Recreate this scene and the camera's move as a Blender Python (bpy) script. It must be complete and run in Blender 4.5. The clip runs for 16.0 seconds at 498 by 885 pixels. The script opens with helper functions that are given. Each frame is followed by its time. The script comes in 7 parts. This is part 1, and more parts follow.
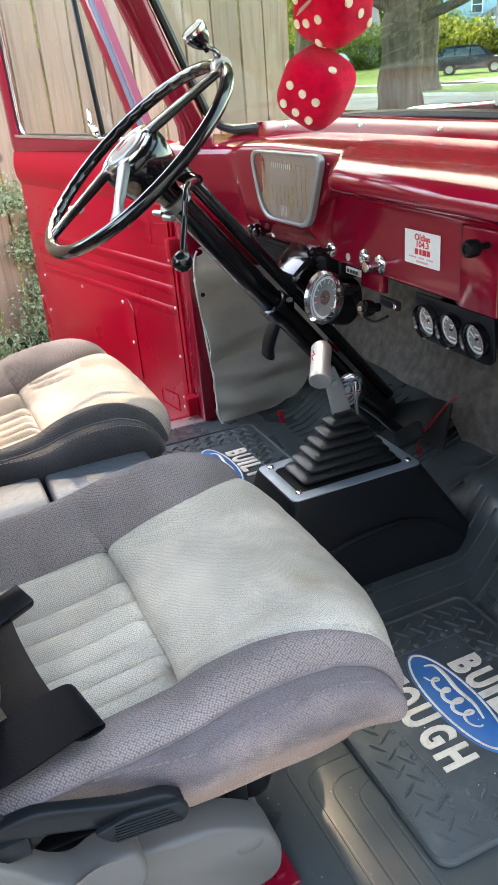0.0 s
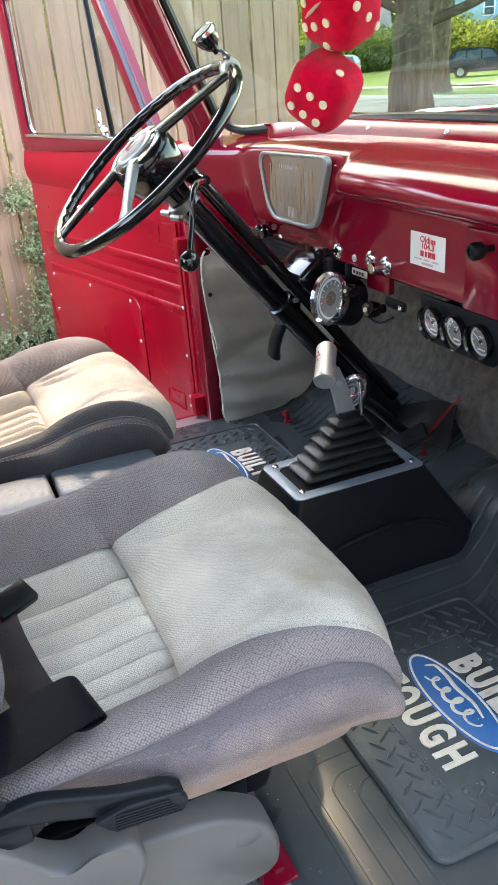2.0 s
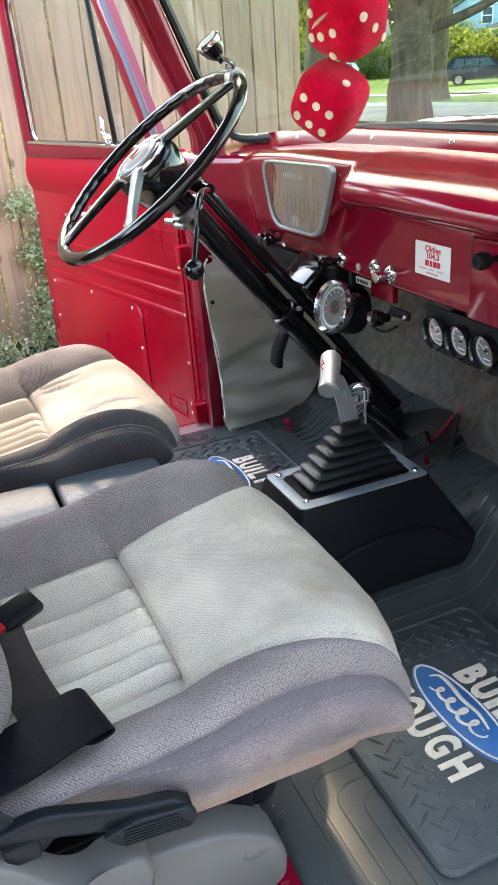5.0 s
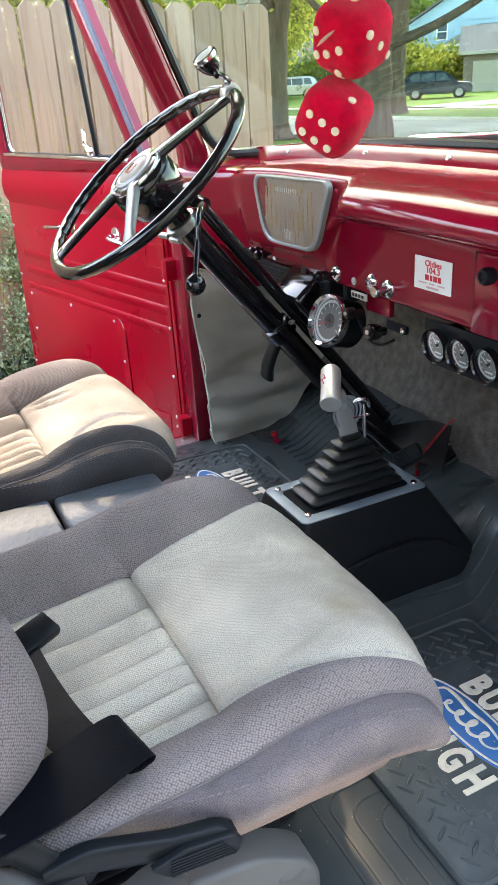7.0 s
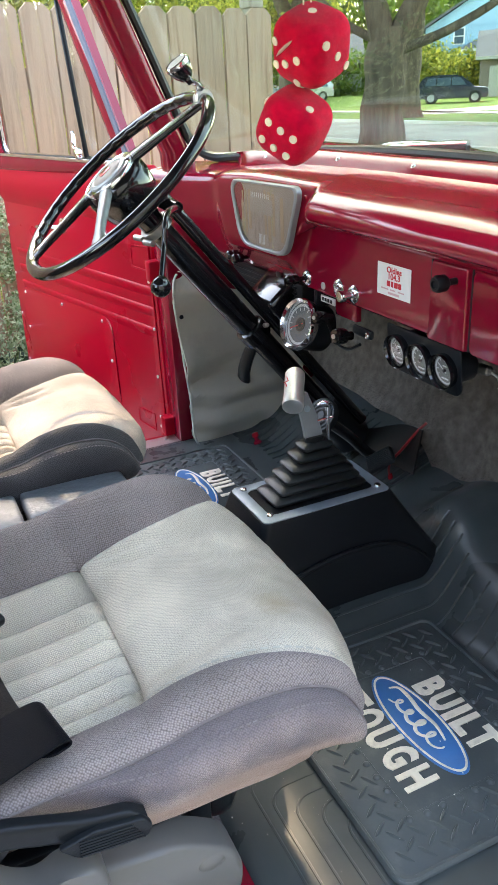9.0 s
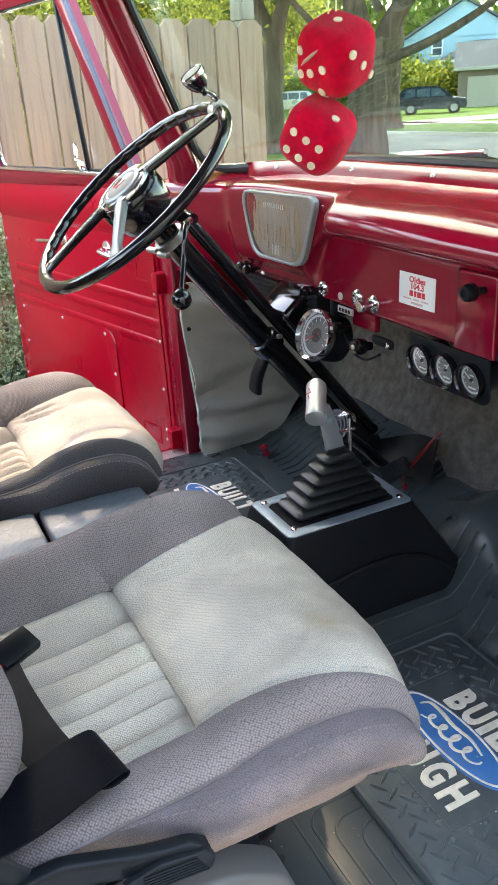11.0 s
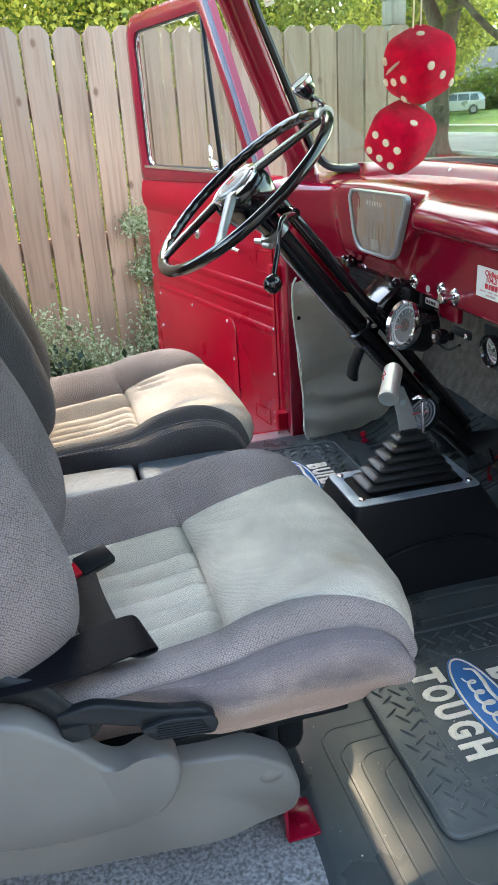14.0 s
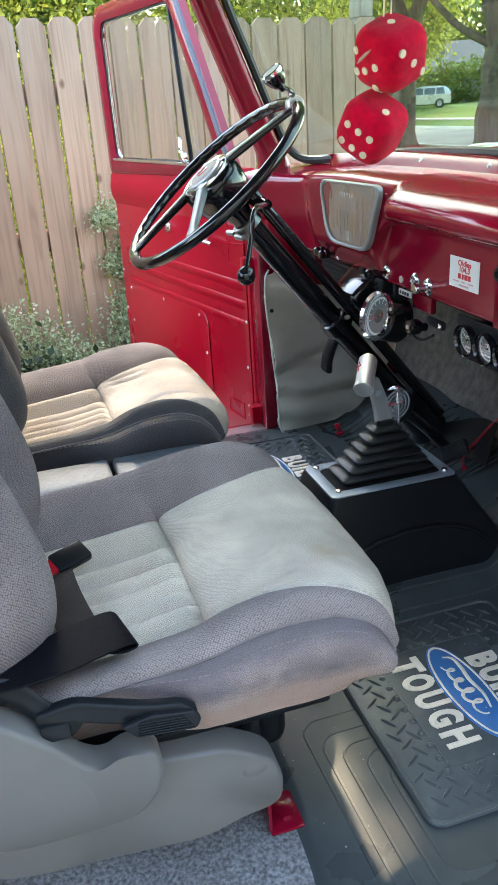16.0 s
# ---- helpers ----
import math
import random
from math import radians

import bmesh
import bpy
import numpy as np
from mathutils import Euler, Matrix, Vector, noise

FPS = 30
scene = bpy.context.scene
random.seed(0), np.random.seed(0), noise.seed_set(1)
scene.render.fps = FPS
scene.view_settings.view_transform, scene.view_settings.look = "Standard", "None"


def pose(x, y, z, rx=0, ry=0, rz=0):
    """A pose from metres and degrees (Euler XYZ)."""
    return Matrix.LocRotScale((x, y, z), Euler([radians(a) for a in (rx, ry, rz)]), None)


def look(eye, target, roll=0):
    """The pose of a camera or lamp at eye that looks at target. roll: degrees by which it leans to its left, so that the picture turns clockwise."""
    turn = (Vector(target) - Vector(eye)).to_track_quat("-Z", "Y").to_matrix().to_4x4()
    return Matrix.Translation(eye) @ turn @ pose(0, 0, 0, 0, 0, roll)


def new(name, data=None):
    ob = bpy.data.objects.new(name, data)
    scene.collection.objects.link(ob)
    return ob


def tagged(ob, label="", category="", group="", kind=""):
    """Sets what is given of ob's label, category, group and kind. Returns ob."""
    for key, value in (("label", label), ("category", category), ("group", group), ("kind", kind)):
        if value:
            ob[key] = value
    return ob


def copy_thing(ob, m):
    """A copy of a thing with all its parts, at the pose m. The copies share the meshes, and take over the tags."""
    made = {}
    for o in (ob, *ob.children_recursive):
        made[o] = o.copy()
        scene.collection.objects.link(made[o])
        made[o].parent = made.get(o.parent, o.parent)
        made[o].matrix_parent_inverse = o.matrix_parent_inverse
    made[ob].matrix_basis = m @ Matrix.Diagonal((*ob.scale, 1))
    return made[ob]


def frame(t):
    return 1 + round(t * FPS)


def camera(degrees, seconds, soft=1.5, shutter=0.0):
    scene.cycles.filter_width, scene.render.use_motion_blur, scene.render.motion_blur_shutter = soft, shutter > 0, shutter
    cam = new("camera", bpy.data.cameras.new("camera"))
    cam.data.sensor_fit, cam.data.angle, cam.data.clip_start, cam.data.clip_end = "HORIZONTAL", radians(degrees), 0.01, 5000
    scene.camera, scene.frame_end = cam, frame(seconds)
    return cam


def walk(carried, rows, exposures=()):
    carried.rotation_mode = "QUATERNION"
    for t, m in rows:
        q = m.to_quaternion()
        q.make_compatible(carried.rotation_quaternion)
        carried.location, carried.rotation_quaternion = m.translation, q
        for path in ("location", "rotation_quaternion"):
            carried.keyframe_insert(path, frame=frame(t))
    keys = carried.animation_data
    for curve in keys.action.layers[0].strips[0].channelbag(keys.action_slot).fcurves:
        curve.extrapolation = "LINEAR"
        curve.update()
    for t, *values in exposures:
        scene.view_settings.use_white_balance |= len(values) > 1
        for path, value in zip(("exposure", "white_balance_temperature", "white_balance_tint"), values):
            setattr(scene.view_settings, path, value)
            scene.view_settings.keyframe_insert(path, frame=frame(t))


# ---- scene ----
cam = camera(35.8, 16.0, 1.0)
METRES, EYE, TILT, LEAN, TURN = 0.58, 1.5, -25.94, 4.53, -24.46
ROWS = [
    (0.0, 0.0, 0.0, 0.0, -0.0, 0.0, -0.0),
    (0.5, 0.0008, -0.0028, -0.0037, 0.04, -0.07, -0.19),
    (1.0, -0.0028, -0.0136, -0.003, 0.2, -0.04, -0.4),
    (1.5, -0.0022, -0.0145, -0.0026, 0.36, 0.03, -0.58),
    (2.0, 0.0065, -0.0171, -0.0045, 0.5, 0.04, -0.65),
    (2.5, 0.0167, -0.0115, -0.0034, 0.58, 0.05, -0.67),
    (3.0, 0.0182, -0.0053, -0.0018, 0.63, 0.04, -0.66),
    (3.5, 0.017, -0.0033, -0.0, 0.66, 0.09, -0.68),
    (4.0, 0.0072, -0.013, -0.0026, 0.62, 0.21, -0.74),
    (6.5, -0.0718, 0.0056, 0.0208, -1.35, 1.03, -0.48),
    (7.0, -0.1222, -0.0005, 0.0161, -2.38, 1.26, -0.1),
    (7.5, -0.1239, -0.0333, -0.0004, -2.59, 1.4, -0.09),
    (8.0, -0.0442, -0.0551, -0.003, -2.18, 1.42, -0.49),
    (8.5, 0.0466, -0.063, -0.009, -1.45, 1.19, -1.21),
    (9.0, 0.0115, -0.0454, 0.0144, -1.68, 1.35, -1.21),
    (11.5, -0.0978, -0.0108, 0.0215, -2.73, 2.33, -0.18),
    (12.0, -0.0132, -0.08, 0.0101, -0.47, 2.22, -1.14),
    (12.5, 0.09, -0.1551, -0.0251, 1.97, 2.11, -2.39),
    (13.0, 0.1049, -0.2048, -0.0543, 4.65, 1.94, -3.58),
    (13.5, 0.1003, -0.2233, -0.0646, 6.49, 1.83, -4.48),
    (14.0, 0.1083, -0.2396, -0.0719, 7.64, 1.77, -4.96),
    (14.5, 0.1106, -0.2439, -0.0757, 8.12, 1.71, -5.1),
    (15.0, 0.1074, -0.24, -0.0783, 7.87, 1.65, -4.98),
    (15.5, 0.0966, -0.2388, -0.0799, 7.31, 1.6, -4.72),
    (16.0, 0.0973, -0.2245, -0.0786, 5.64, 1.56, -3.99),
]
LIGHT = [(0.0, 4.00, 8700, 12), (12.2, 3.92, 8700, 11.5), (13.5, 3.81, 8000, 6.7), (16.0, 3.81, 8000, 6.7)]
walk(cam, [(t, pose(0, 0, EYE, TILT, LEAN, TURN) @ pose(METRES * x, METRES * y, METRES * z, 90 + pitch, roll, yaw)) for t, x, y, z, yaw, pitch, roll in ROWS], LIGHT)

# ---- light ----
SUN_EL, SUN_AZ = 50.0, 20.0
world = bpy.data.worlds.new("sky")
scene.world = world
world.use_nodes = True
_w = world.node_tree
_sky = _w.nodes.new("ShaderNodeTexSky")
_sky.sky_type = "NISHITA"
_sky.sun_disc = False
_sky.sun_elevation, _sky.sun_rotation = radians(SUN_EL), radians(SUN_AZ)
_w.links.new(_sky.outputs[0], _w.nodes["Background"].inputs[0])
_w.nodes["Background"].inputs[1].default_value = 0.15
sun = new("sun", bpy.data.lights.new("sun", "SUN"))
sun.data.energy, sun.data.angle, sun.data.color = 0.265, radians(0.53), (1.0, 0.9, 0.76)
_sd = Vector((math.sin(radians(SUN_AZ)) * math.cos(radians(SUN_EL)), math.cos(radians(SUN_AZ)) * math.cos(radians(SUN_EL)), math.sin(radians(SUN_EL))))
sun.matrix_world = look(_sd * 50, (0, 0, 0))


# ---- materials ----
def material(name, rgb, rough=0.5, metal=0.0, vary=0.12, grain=(60, 0.0), scale=3.0, coat=0.0, sheen=0.0, dirt=None, dirt_scale=5.0, dirt_amount=0.5, spec=0.5, rough_vary=0.1, detail=6.0, random=0.0):
    """Principled surface: large soft variation of the colour, optional dirt with its own shape, fine relief of (scale, strength)."""
    m = bpy.data.materials.new(name)
    m.use_nodes = True
    nt = m.node_tree
    n, l = nt.nodes, nt.links
    b = n["Principled BSDF"]
    tc = n.new("ShaderNodeTexCoord")
    big = n.new("ShaderNodeTexNoise")
    big.inputs["Scale"].default_value, big.inputs["Detail"].default_value = scale, detail
    l.new(tc.outputs["Object"], big.inputs["Vector"])
    ramp = n.new("ShaderNodeMapRange")
    ramp.inputs[1].default_value, ramp.inputs[2].default_value = 0.3, 0.7
    ramp.inputs[3].default_value, ramp.inputs[4].default_value = 1 - vary, 1 + vary
    l.new(big.outputs[0], ramp.inputs[0])
    mul = n.new("ShaderNodeVectorMath")
    mul.operation = "SCALE"
    mul.inputs[0].default_value = rgb
    l.new(ramp.outputs[0], mul.inputs["Scale"])
    col = mul.outputs[0]
    if random:
        oi = n.new("ShaderNodeObjectInfo")
        rr = n.new("ShaderNodeMapRange")
        rr.inputs[3].default_value, rr.inputs[4].default_value = 1 - random, 1 + random
        l.new(oi.outputs["Random"], rr.inputs[0])
        m2 = n.new("ShaderNodeVectorMath")
        m2.operation = "SCALE"
        l.new(col, m2.inputs[0])
        l.new(rr.outputs[0], m2.inputs["Scale"])
        col = m2.outputs[0]
    if dirt:
        dn = n.new("ShaderNodeTexNoise")
        dn.inputs["Scale"].default_value, dn.inputs["Detail"].default_value, dn.inputs["Roughness"].default_value = dirt_scale, 8, 0.65
        l.new(tc.outputs["Object"], dn.inputs["Vector"])
        dr = n.new("ShaderNodeMapRange")
        dr.inputs[1].default_value, dr.inputs[2].default_value, dr.inputs[4].default_value = 0.52, 0.72, dirt_amount
        l.new(dn.outputs[0], dr.inputs[0])
        mix = n.new("ShaderNodeMix")
        mix.data_type = "RGBA"
        mix.inputs["B"].default_value = (*dirt, 1)
        l.new(dr.outputs[0], mix.inputs["Factor"])
        l.new(col, mix.inputs["A"])
        col = mix.outputs["Result"]
    l.new(col, b.inputs["Base Color"])
    b.inputs["Metallic"].default_value = metal
    b.inputs["Specular IOR Level"].default_value = spec
    b.inputs["Coat Weight"].default_value, b.inputs["Coat Roughness"].default_value = coat, 0.05
    b.inputs["Sheen Weight"].default_value = sheen
    rm = n.new("ShaderNodeMapRange")
    rm.inputs[3].default_value, rm.inputs[4].default_value = max(0.02, rough - rough_vary), min(1, rough + rough_vary)
    l.new(big.outputs[0], rm.inputs[0])
    l.new(rm.outputs[0], b.inputs["Roughness"])
    if grain[1]:
        fine = n.new("ShaderNodeTexNoise")
        fine.inputs["Scale"].default_value, fine.inputs["Detail"].default_value = grain[0], 4
        l.new(tc.outputs["Object"], fine.inputs["Vector"])
        bump = n.new("ShaderNodeBump")
        bump.inputs["Strength"].default_value, bump.inputs["Distance"].default_value = grain[1], 0.004
        l.new(fine.outputs[0], bump.inputs["Height"])
        l.new(bump.outputs[0], b.inputs["Normal"])
    return m


def cloth(name, rgb, pitch=0.0032, strength=0.6, contrast=0.35, stain=None, stain_amount=0.4):
    """Woven velour: rows of small knots at real pitch, with worn and stained patches."""
    m = material(name, rgb, rough=0.95, vary=0.20, scale=11, sheen=0.10, spec=0.12, dirt=stain, dirt_scale=3.5, dirt_amount=stain_amount)
    nt = m.node_tree
    n, l = nt.nodes, nt.links
    b = n["Principled BSDF"]
    tc = n.new("ShaderNodeTexCoord")
    mp = n.new("ShaderNodeMapping")
    mp.inputs["Rotation"].default_value = (0, 0, radians(45))
    mp.inputs["Scale"].default_value = (1 / pitch, 1 / pitch, 1)
    l.new(tc.outputs["UV"], mp.inputs["Vector"])
    vo = n.new("ShaderNodeTexVoronoi")
    vo.voronoi_dimensions = "2D"
    vo.inputs["Scale"].default_value, vo.inputs["Randomness"].default_value = 1.0, 0.42
    l.new(mp.outputs[0], vo.inputs["Vector"])
    sub = n.new("ShaderNodeMapRange")
    sub.inputs[1].default_value, sub.inputs[2].default_value = 0.15, 0.68
    sub.inputs[3].default_value, sub.inputs[4].default_value = 1 + contrast * 0.3, 1 - contrast
    l.new(vo.outputs["Distance"], sub.inputs[0])
    src = b.inputs["Base Color"].links[0].from_socket
    sc = n.new("ShaderNodeVectorMath")
    sc.operation = "SCALE"
    l.new(src, sc.inputs[0])
    l.new(sub.outputs[0], sc.inputs["Scale"])
    l.new(sc.outputs[0], b.inputs["Base Color"])
    bump = n.new("ShaderNodeBump")
    bump.invert = True
    bump.inputs["Strength"].default_value, bump.inputs["Distance"].default_value = strength, 0.0012
    l.new(vo.outputs["Distance"], bump.inputs["Height"])
    l.new(bump.outputs[0], b.inputs["Normal"])
    return m


def leafy(name, rgb, rgb2, shine=0.5):
    """Leaves: colour differs from leaf to leaf, light passes through."""
    m = bpy.data.materials.new(name)
    m.use_nodes = True
    n, l = m.node_tree.nodes, m.node_tree.links
    b = n["Principled BSDF"]
    g = n.new("ShaderNodeNewGeometry")
    mix = n.new("ShaderNodeMix")
    mix.data_type = "RGBA"
    mix.inputs["A"].default_value, mix.inputs["B"].default_value = (*rgb, 1), (*rgb2, 1)
    l.new(g.outputs["Random Per Island"], mix.inputs["Factor"])
    l.new(mix.outputs["Result"], b.inputs["Base Color"])
    b.inputs["Roughness"].default_value = shine
    tr = n.new("ShaderNodeBsdfTranslucent")
    l.new(mix.outputs["Result"], tr.inputs["Color"])
    ms = n.new("ShaderNodeMixShader")
    ms.inputs[0].default_value = 0.5
    l.new(b.outputs[0], ms.inputs[1])
    l.new(tr.outputs[0], ms.inputs[2])
    l.new(ms.outputs[0], n["Material Output"].inputs[0])
    return m


def glass(name, tint=(1, 1, 1), reflect=0.07, rough=0.0):
    """A thin pane: clear, with a little mirror of its own."""
    m = bpy.data.materials.new(name)
    m.use_nodes = True
    n, l = m.node_tree.nodes, m.node_tree.links
    t = n.new("ShaderNodeBsdfTransparent")
    t.inputs[0].default_value = (*tint, 1)
    g = n.new("ShaderNodeBsdfGlossy")
    g.inputs["Roughness"].default_value = rough
    f = n.new("ShaderNodeLayerWeight")
    f.inputs[0].default_value = 0.5
    pw = n.new("ShaderNodeMath")
    pw.operation = "POWER"
    pw.inputs[1].default_value = 4.0
    l.new(f.outputs["Facing"], pw.inputs[0])
    ma = n.new("ShaderNodeMapRange")
    ma.inputs[3].default_value, ma.inputs[4].default_value = reflect * 0.6, 0.8
    l.new(pw.outputs[0], ma.inputs[0])
    mx = n.new("ShaderNodeMixShader")
    l.new(ma.outputs[0], mx.inputs[0])
    l.new(t.outputs[0], mx.inputs[1])
    l.new(g.outputs[0], mx.inputs[2])
    l.new(mx.outputs[0], n["Material Output"].inputs[0])
    return m


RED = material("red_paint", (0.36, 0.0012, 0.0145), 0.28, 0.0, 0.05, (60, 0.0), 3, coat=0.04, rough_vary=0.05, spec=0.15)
# The same red paint, darkened in colour for parts that get less light.
RED_SHADED = material("red_paint_shaded", (0.225, 0.003, 0.018), 0.10, 0.0, 0.08, (200, 0.006), 6, coat=0.0, rough_vary=0.04, spec=0.5)
BLACK_GLOSS = material("black_enamel", (0.005, 0.005, 0.006), 0.12, 0.0, 0.1, coat=0.5, rough_vary=0.05, spec=0.4)
BLACK_SATIN = material("black_plastic", (0.0085, 0.0105, 0.0125), 0.36, 0.0, 0.15, (500, 0.06), 8, spec=0.18)
BLACK_RUBBER = material("black_rubber", (0.011, 0.0135, 0.014), 0.36, 0.0, 0.2, (300, 0.12), 9, spec=0.45, dirt=(0.035, 0.037, 0.036), dirt_scale=9, dirt_amount=0.2)
MAT_RUBBER = material("mat_rubber", (0.066, 0.081, 0.084), 0.34, 0.0, 0.15, (350, 0.12), 10, spec=0.45, dirt=(0.17, 0.18, 0.175), dirt_scale=22, dirt_amount=0.3)
FLOOR_RUBBER = material("floor_rubber", (0.048, 0.060, 0.062), 0.29, 0.0, 0.15, (240, 0.03), 7, spec=0.45, dirt=(0.14, 0.14, 0.13), dirt_scale=8, dirt_amount=0.18)
CHROME = material("chrome", (0.78, 0.78, 0.79), 0.10, 1.0, 0.05, scale=20, rough_vary=0.06)
STEEL = material("zinc_plate", (0.33, 0.40, 0.46), 0.42, 0.55, 0.2, (180, 0.05), 14, rough_vary=0.14)
DULL_METAL = material("dull_metal", (0.35, 0.34, 0.32), 0.4, 1.0, 0.2, (90, 0.1), 20)
ALU = material("brushed_aluminium", (0.66, 0.66, 0.63), 0.42, 0.85, 0.1, (150, 0.05), 16)
CLOTH_LIGHT = cloth("light_grey_velour", (0.680, 0.602, 0.482), 0.0021, 1.0, 0.34, (0.50, 0.445, 0.35), 0.6)
CLOTH_DARK = cloth("mauve_grey_velour", (0.292, 0.242, 0.226), 0.0024, 1.0, 0.50, (0.30, 0.235, 0.21), 0.6)
THREAD = material("grey_thread", (0.225, 0.190, 0.182), 0.9, 0.0, 0.15, (900, 0.6), 60, spec=0.1)
# Darker than THREAD: paints the shadow lines in the creases between ribs.
RIB_SHADE = material("rib_crease_shade", (0.13, 0.112, 0.105), 0.9, 0.0, 0.15, (900, 0.6), 60, spec=0.1)
THREAD_PALE = material("pale_thread", (0.56, 0.525, 0.44), 0.9, 0.0, 0.15, (900, 0.4), 60, spec=0.1)
CLOTH_SIDE = cloth("grey_velour_side", (0.305, 0.243, 0.226), 0.0022, 1.0, 0.46, (0.39, 0.275, 0.23), 0.8)
def side_wear(m):
    """Rubbed lower edge and grimy upper part of the seat's side."""
    n, l = m.node_tree.nodes, m.node_tree.links
    b = n["Principled BSDF"]
    tc = n.new("ShaderNodeTexCoord")
    sx = n.new("ShaderNodeSeparateXYZ")
    l.new(tc.outputs["UV"], sx.inputs[0])
    no = n.new("ShaderNodeTexNoise")
    no.inputs["Scale"].default_value, no.inputs["Detail"].default_value = 14, 6
    l.new(tc.outputs["Object"], no.inputs["Vector"])
    ad = n.new("ShaderNodeMath")
    ad.operation = "MULTIPLY_ADD"
    ad.inputs[1].default_value = 0.07
    l.new(no.outputs[0], ad.inputs[0])
    l.new(sx.outputs[0], ad.inputs[2])
    src = b.inputs["Base Color"].links[0].from_socket
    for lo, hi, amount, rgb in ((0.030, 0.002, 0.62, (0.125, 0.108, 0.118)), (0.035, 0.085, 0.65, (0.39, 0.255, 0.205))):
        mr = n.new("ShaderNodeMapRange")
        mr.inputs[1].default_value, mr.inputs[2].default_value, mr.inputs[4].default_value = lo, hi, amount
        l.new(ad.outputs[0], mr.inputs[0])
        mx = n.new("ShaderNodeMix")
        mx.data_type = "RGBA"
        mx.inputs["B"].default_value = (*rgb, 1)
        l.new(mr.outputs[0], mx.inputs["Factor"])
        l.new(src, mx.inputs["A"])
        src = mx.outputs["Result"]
    l.new(src, b.inputs["Base Color"])


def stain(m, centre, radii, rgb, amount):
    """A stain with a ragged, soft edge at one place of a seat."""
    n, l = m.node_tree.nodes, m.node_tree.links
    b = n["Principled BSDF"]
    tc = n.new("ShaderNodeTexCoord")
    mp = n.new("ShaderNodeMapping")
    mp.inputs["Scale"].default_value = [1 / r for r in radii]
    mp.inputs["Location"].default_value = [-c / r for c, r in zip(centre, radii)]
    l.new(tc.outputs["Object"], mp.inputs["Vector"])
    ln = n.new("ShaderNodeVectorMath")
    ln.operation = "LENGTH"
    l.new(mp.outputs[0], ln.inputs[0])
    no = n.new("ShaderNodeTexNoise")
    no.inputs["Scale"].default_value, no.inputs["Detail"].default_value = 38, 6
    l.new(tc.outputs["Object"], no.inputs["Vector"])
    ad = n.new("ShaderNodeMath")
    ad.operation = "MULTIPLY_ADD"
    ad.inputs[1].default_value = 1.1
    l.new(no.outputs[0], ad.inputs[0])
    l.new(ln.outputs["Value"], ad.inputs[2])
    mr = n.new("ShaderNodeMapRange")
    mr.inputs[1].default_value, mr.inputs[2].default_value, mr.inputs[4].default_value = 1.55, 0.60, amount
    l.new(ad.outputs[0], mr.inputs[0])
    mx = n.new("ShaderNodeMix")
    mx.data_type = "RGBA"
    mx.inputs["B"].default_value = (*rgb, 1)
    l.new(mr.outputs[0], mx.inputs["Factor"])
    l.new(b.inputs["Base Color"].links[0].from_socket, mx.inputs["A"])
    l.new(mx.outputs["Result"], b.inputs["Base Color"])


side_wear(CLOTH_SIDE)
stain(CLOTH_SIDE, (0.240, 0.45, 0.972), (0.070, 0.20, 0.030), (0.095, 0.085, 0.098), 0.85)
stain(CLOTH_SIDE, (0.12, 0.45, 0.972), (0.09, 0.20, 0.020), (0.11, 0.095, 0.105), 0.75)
# Olive soiling, widened over the front roll to paint down its brightness.
stain(CLOTH_LIGHT, (0.335, 0.64, 0.965), (0.105, 0.17, 0.09), (0.36, 0.315, 0.235), 0.85)
stain(CLOTH_LIGHT, (0.300, 0.598, 0.99), (0.034, 0.030, 0.05), (0.40, 0.30, 0.17), 0.7)
# Light velour made tan and darker to hold down sunlight on the cushion.
CLOTH_TAN = cloth("toned_down_velour", (0.62, 0.530, 0.440), 0.0021, 1.0, 0.34, (0.43, 0.335, 0.26), 0.7)
# Copy of the bolster velour, darkened because the upright backrest catches less light.
CLOTH_BACK = cloth("shaded_mauve_velour", (0.205, 0.167, 0.160), 0.0026, 1.0, 0.55, (0.23, 0.18, 0.165), 0.4)
# Near-black copy of the seat velour: deep shade put into its colour.
CLOTH_SHADE = cloth("shaded_velour", (0.085, 0.080, 0.080), 0.0031, 0.9, 0.40, (0.14, 0.12, 0.11), 0.3)
TRIM_GREY = material("grey_trim_plastic", (0.112, 0.108, 0.100), 0.40, 0.0, 0.06, (700, 0.03), 5, spec=0.42, dirt=(0.155, 0.142, 0.128), dirt_scale=6, dirt_amount=0.3)
VINYL_BLUE = material("blue_grey_vinyl", (0.145, 0.16, 0.18), 0.52, 0.0, 0.1, (85, 0.7), 6)
LINER = material("grey_vinyl_liner", (0.52, 0.495, 0.415), 0.38, 0.0, 0.1, (120, 0.06), 4, dirt=(0.20, 0.18, 0.155), dirt_scale=7, dirt_amount=0.25)
CARPET = material("grey_carpet", (0.24, 0.245, 0.25), 0.98, 0.0, 0.6, (420, 1.0), 190, sheen=0.1, spec=0.1, dirt=(0.07, 0.075, 0.08), dirt_scale=150, dirt_amount=0.7)
FELT = material("firewall_felt", (0.125, 0.110, 0.096), 0.98, 0.0, 0.3, (180, 1.0), 45, spec=0.1, dirt=(0.070, 0.060, 0.053), dirt_scale=12, dirt_amount=0.5)
WEBBING = material("belt_webbing", (0.0034, 0.0042, 0.0066), 0.42, 0.0, 0.2, (900, 0.2), 30, spec=0.08)
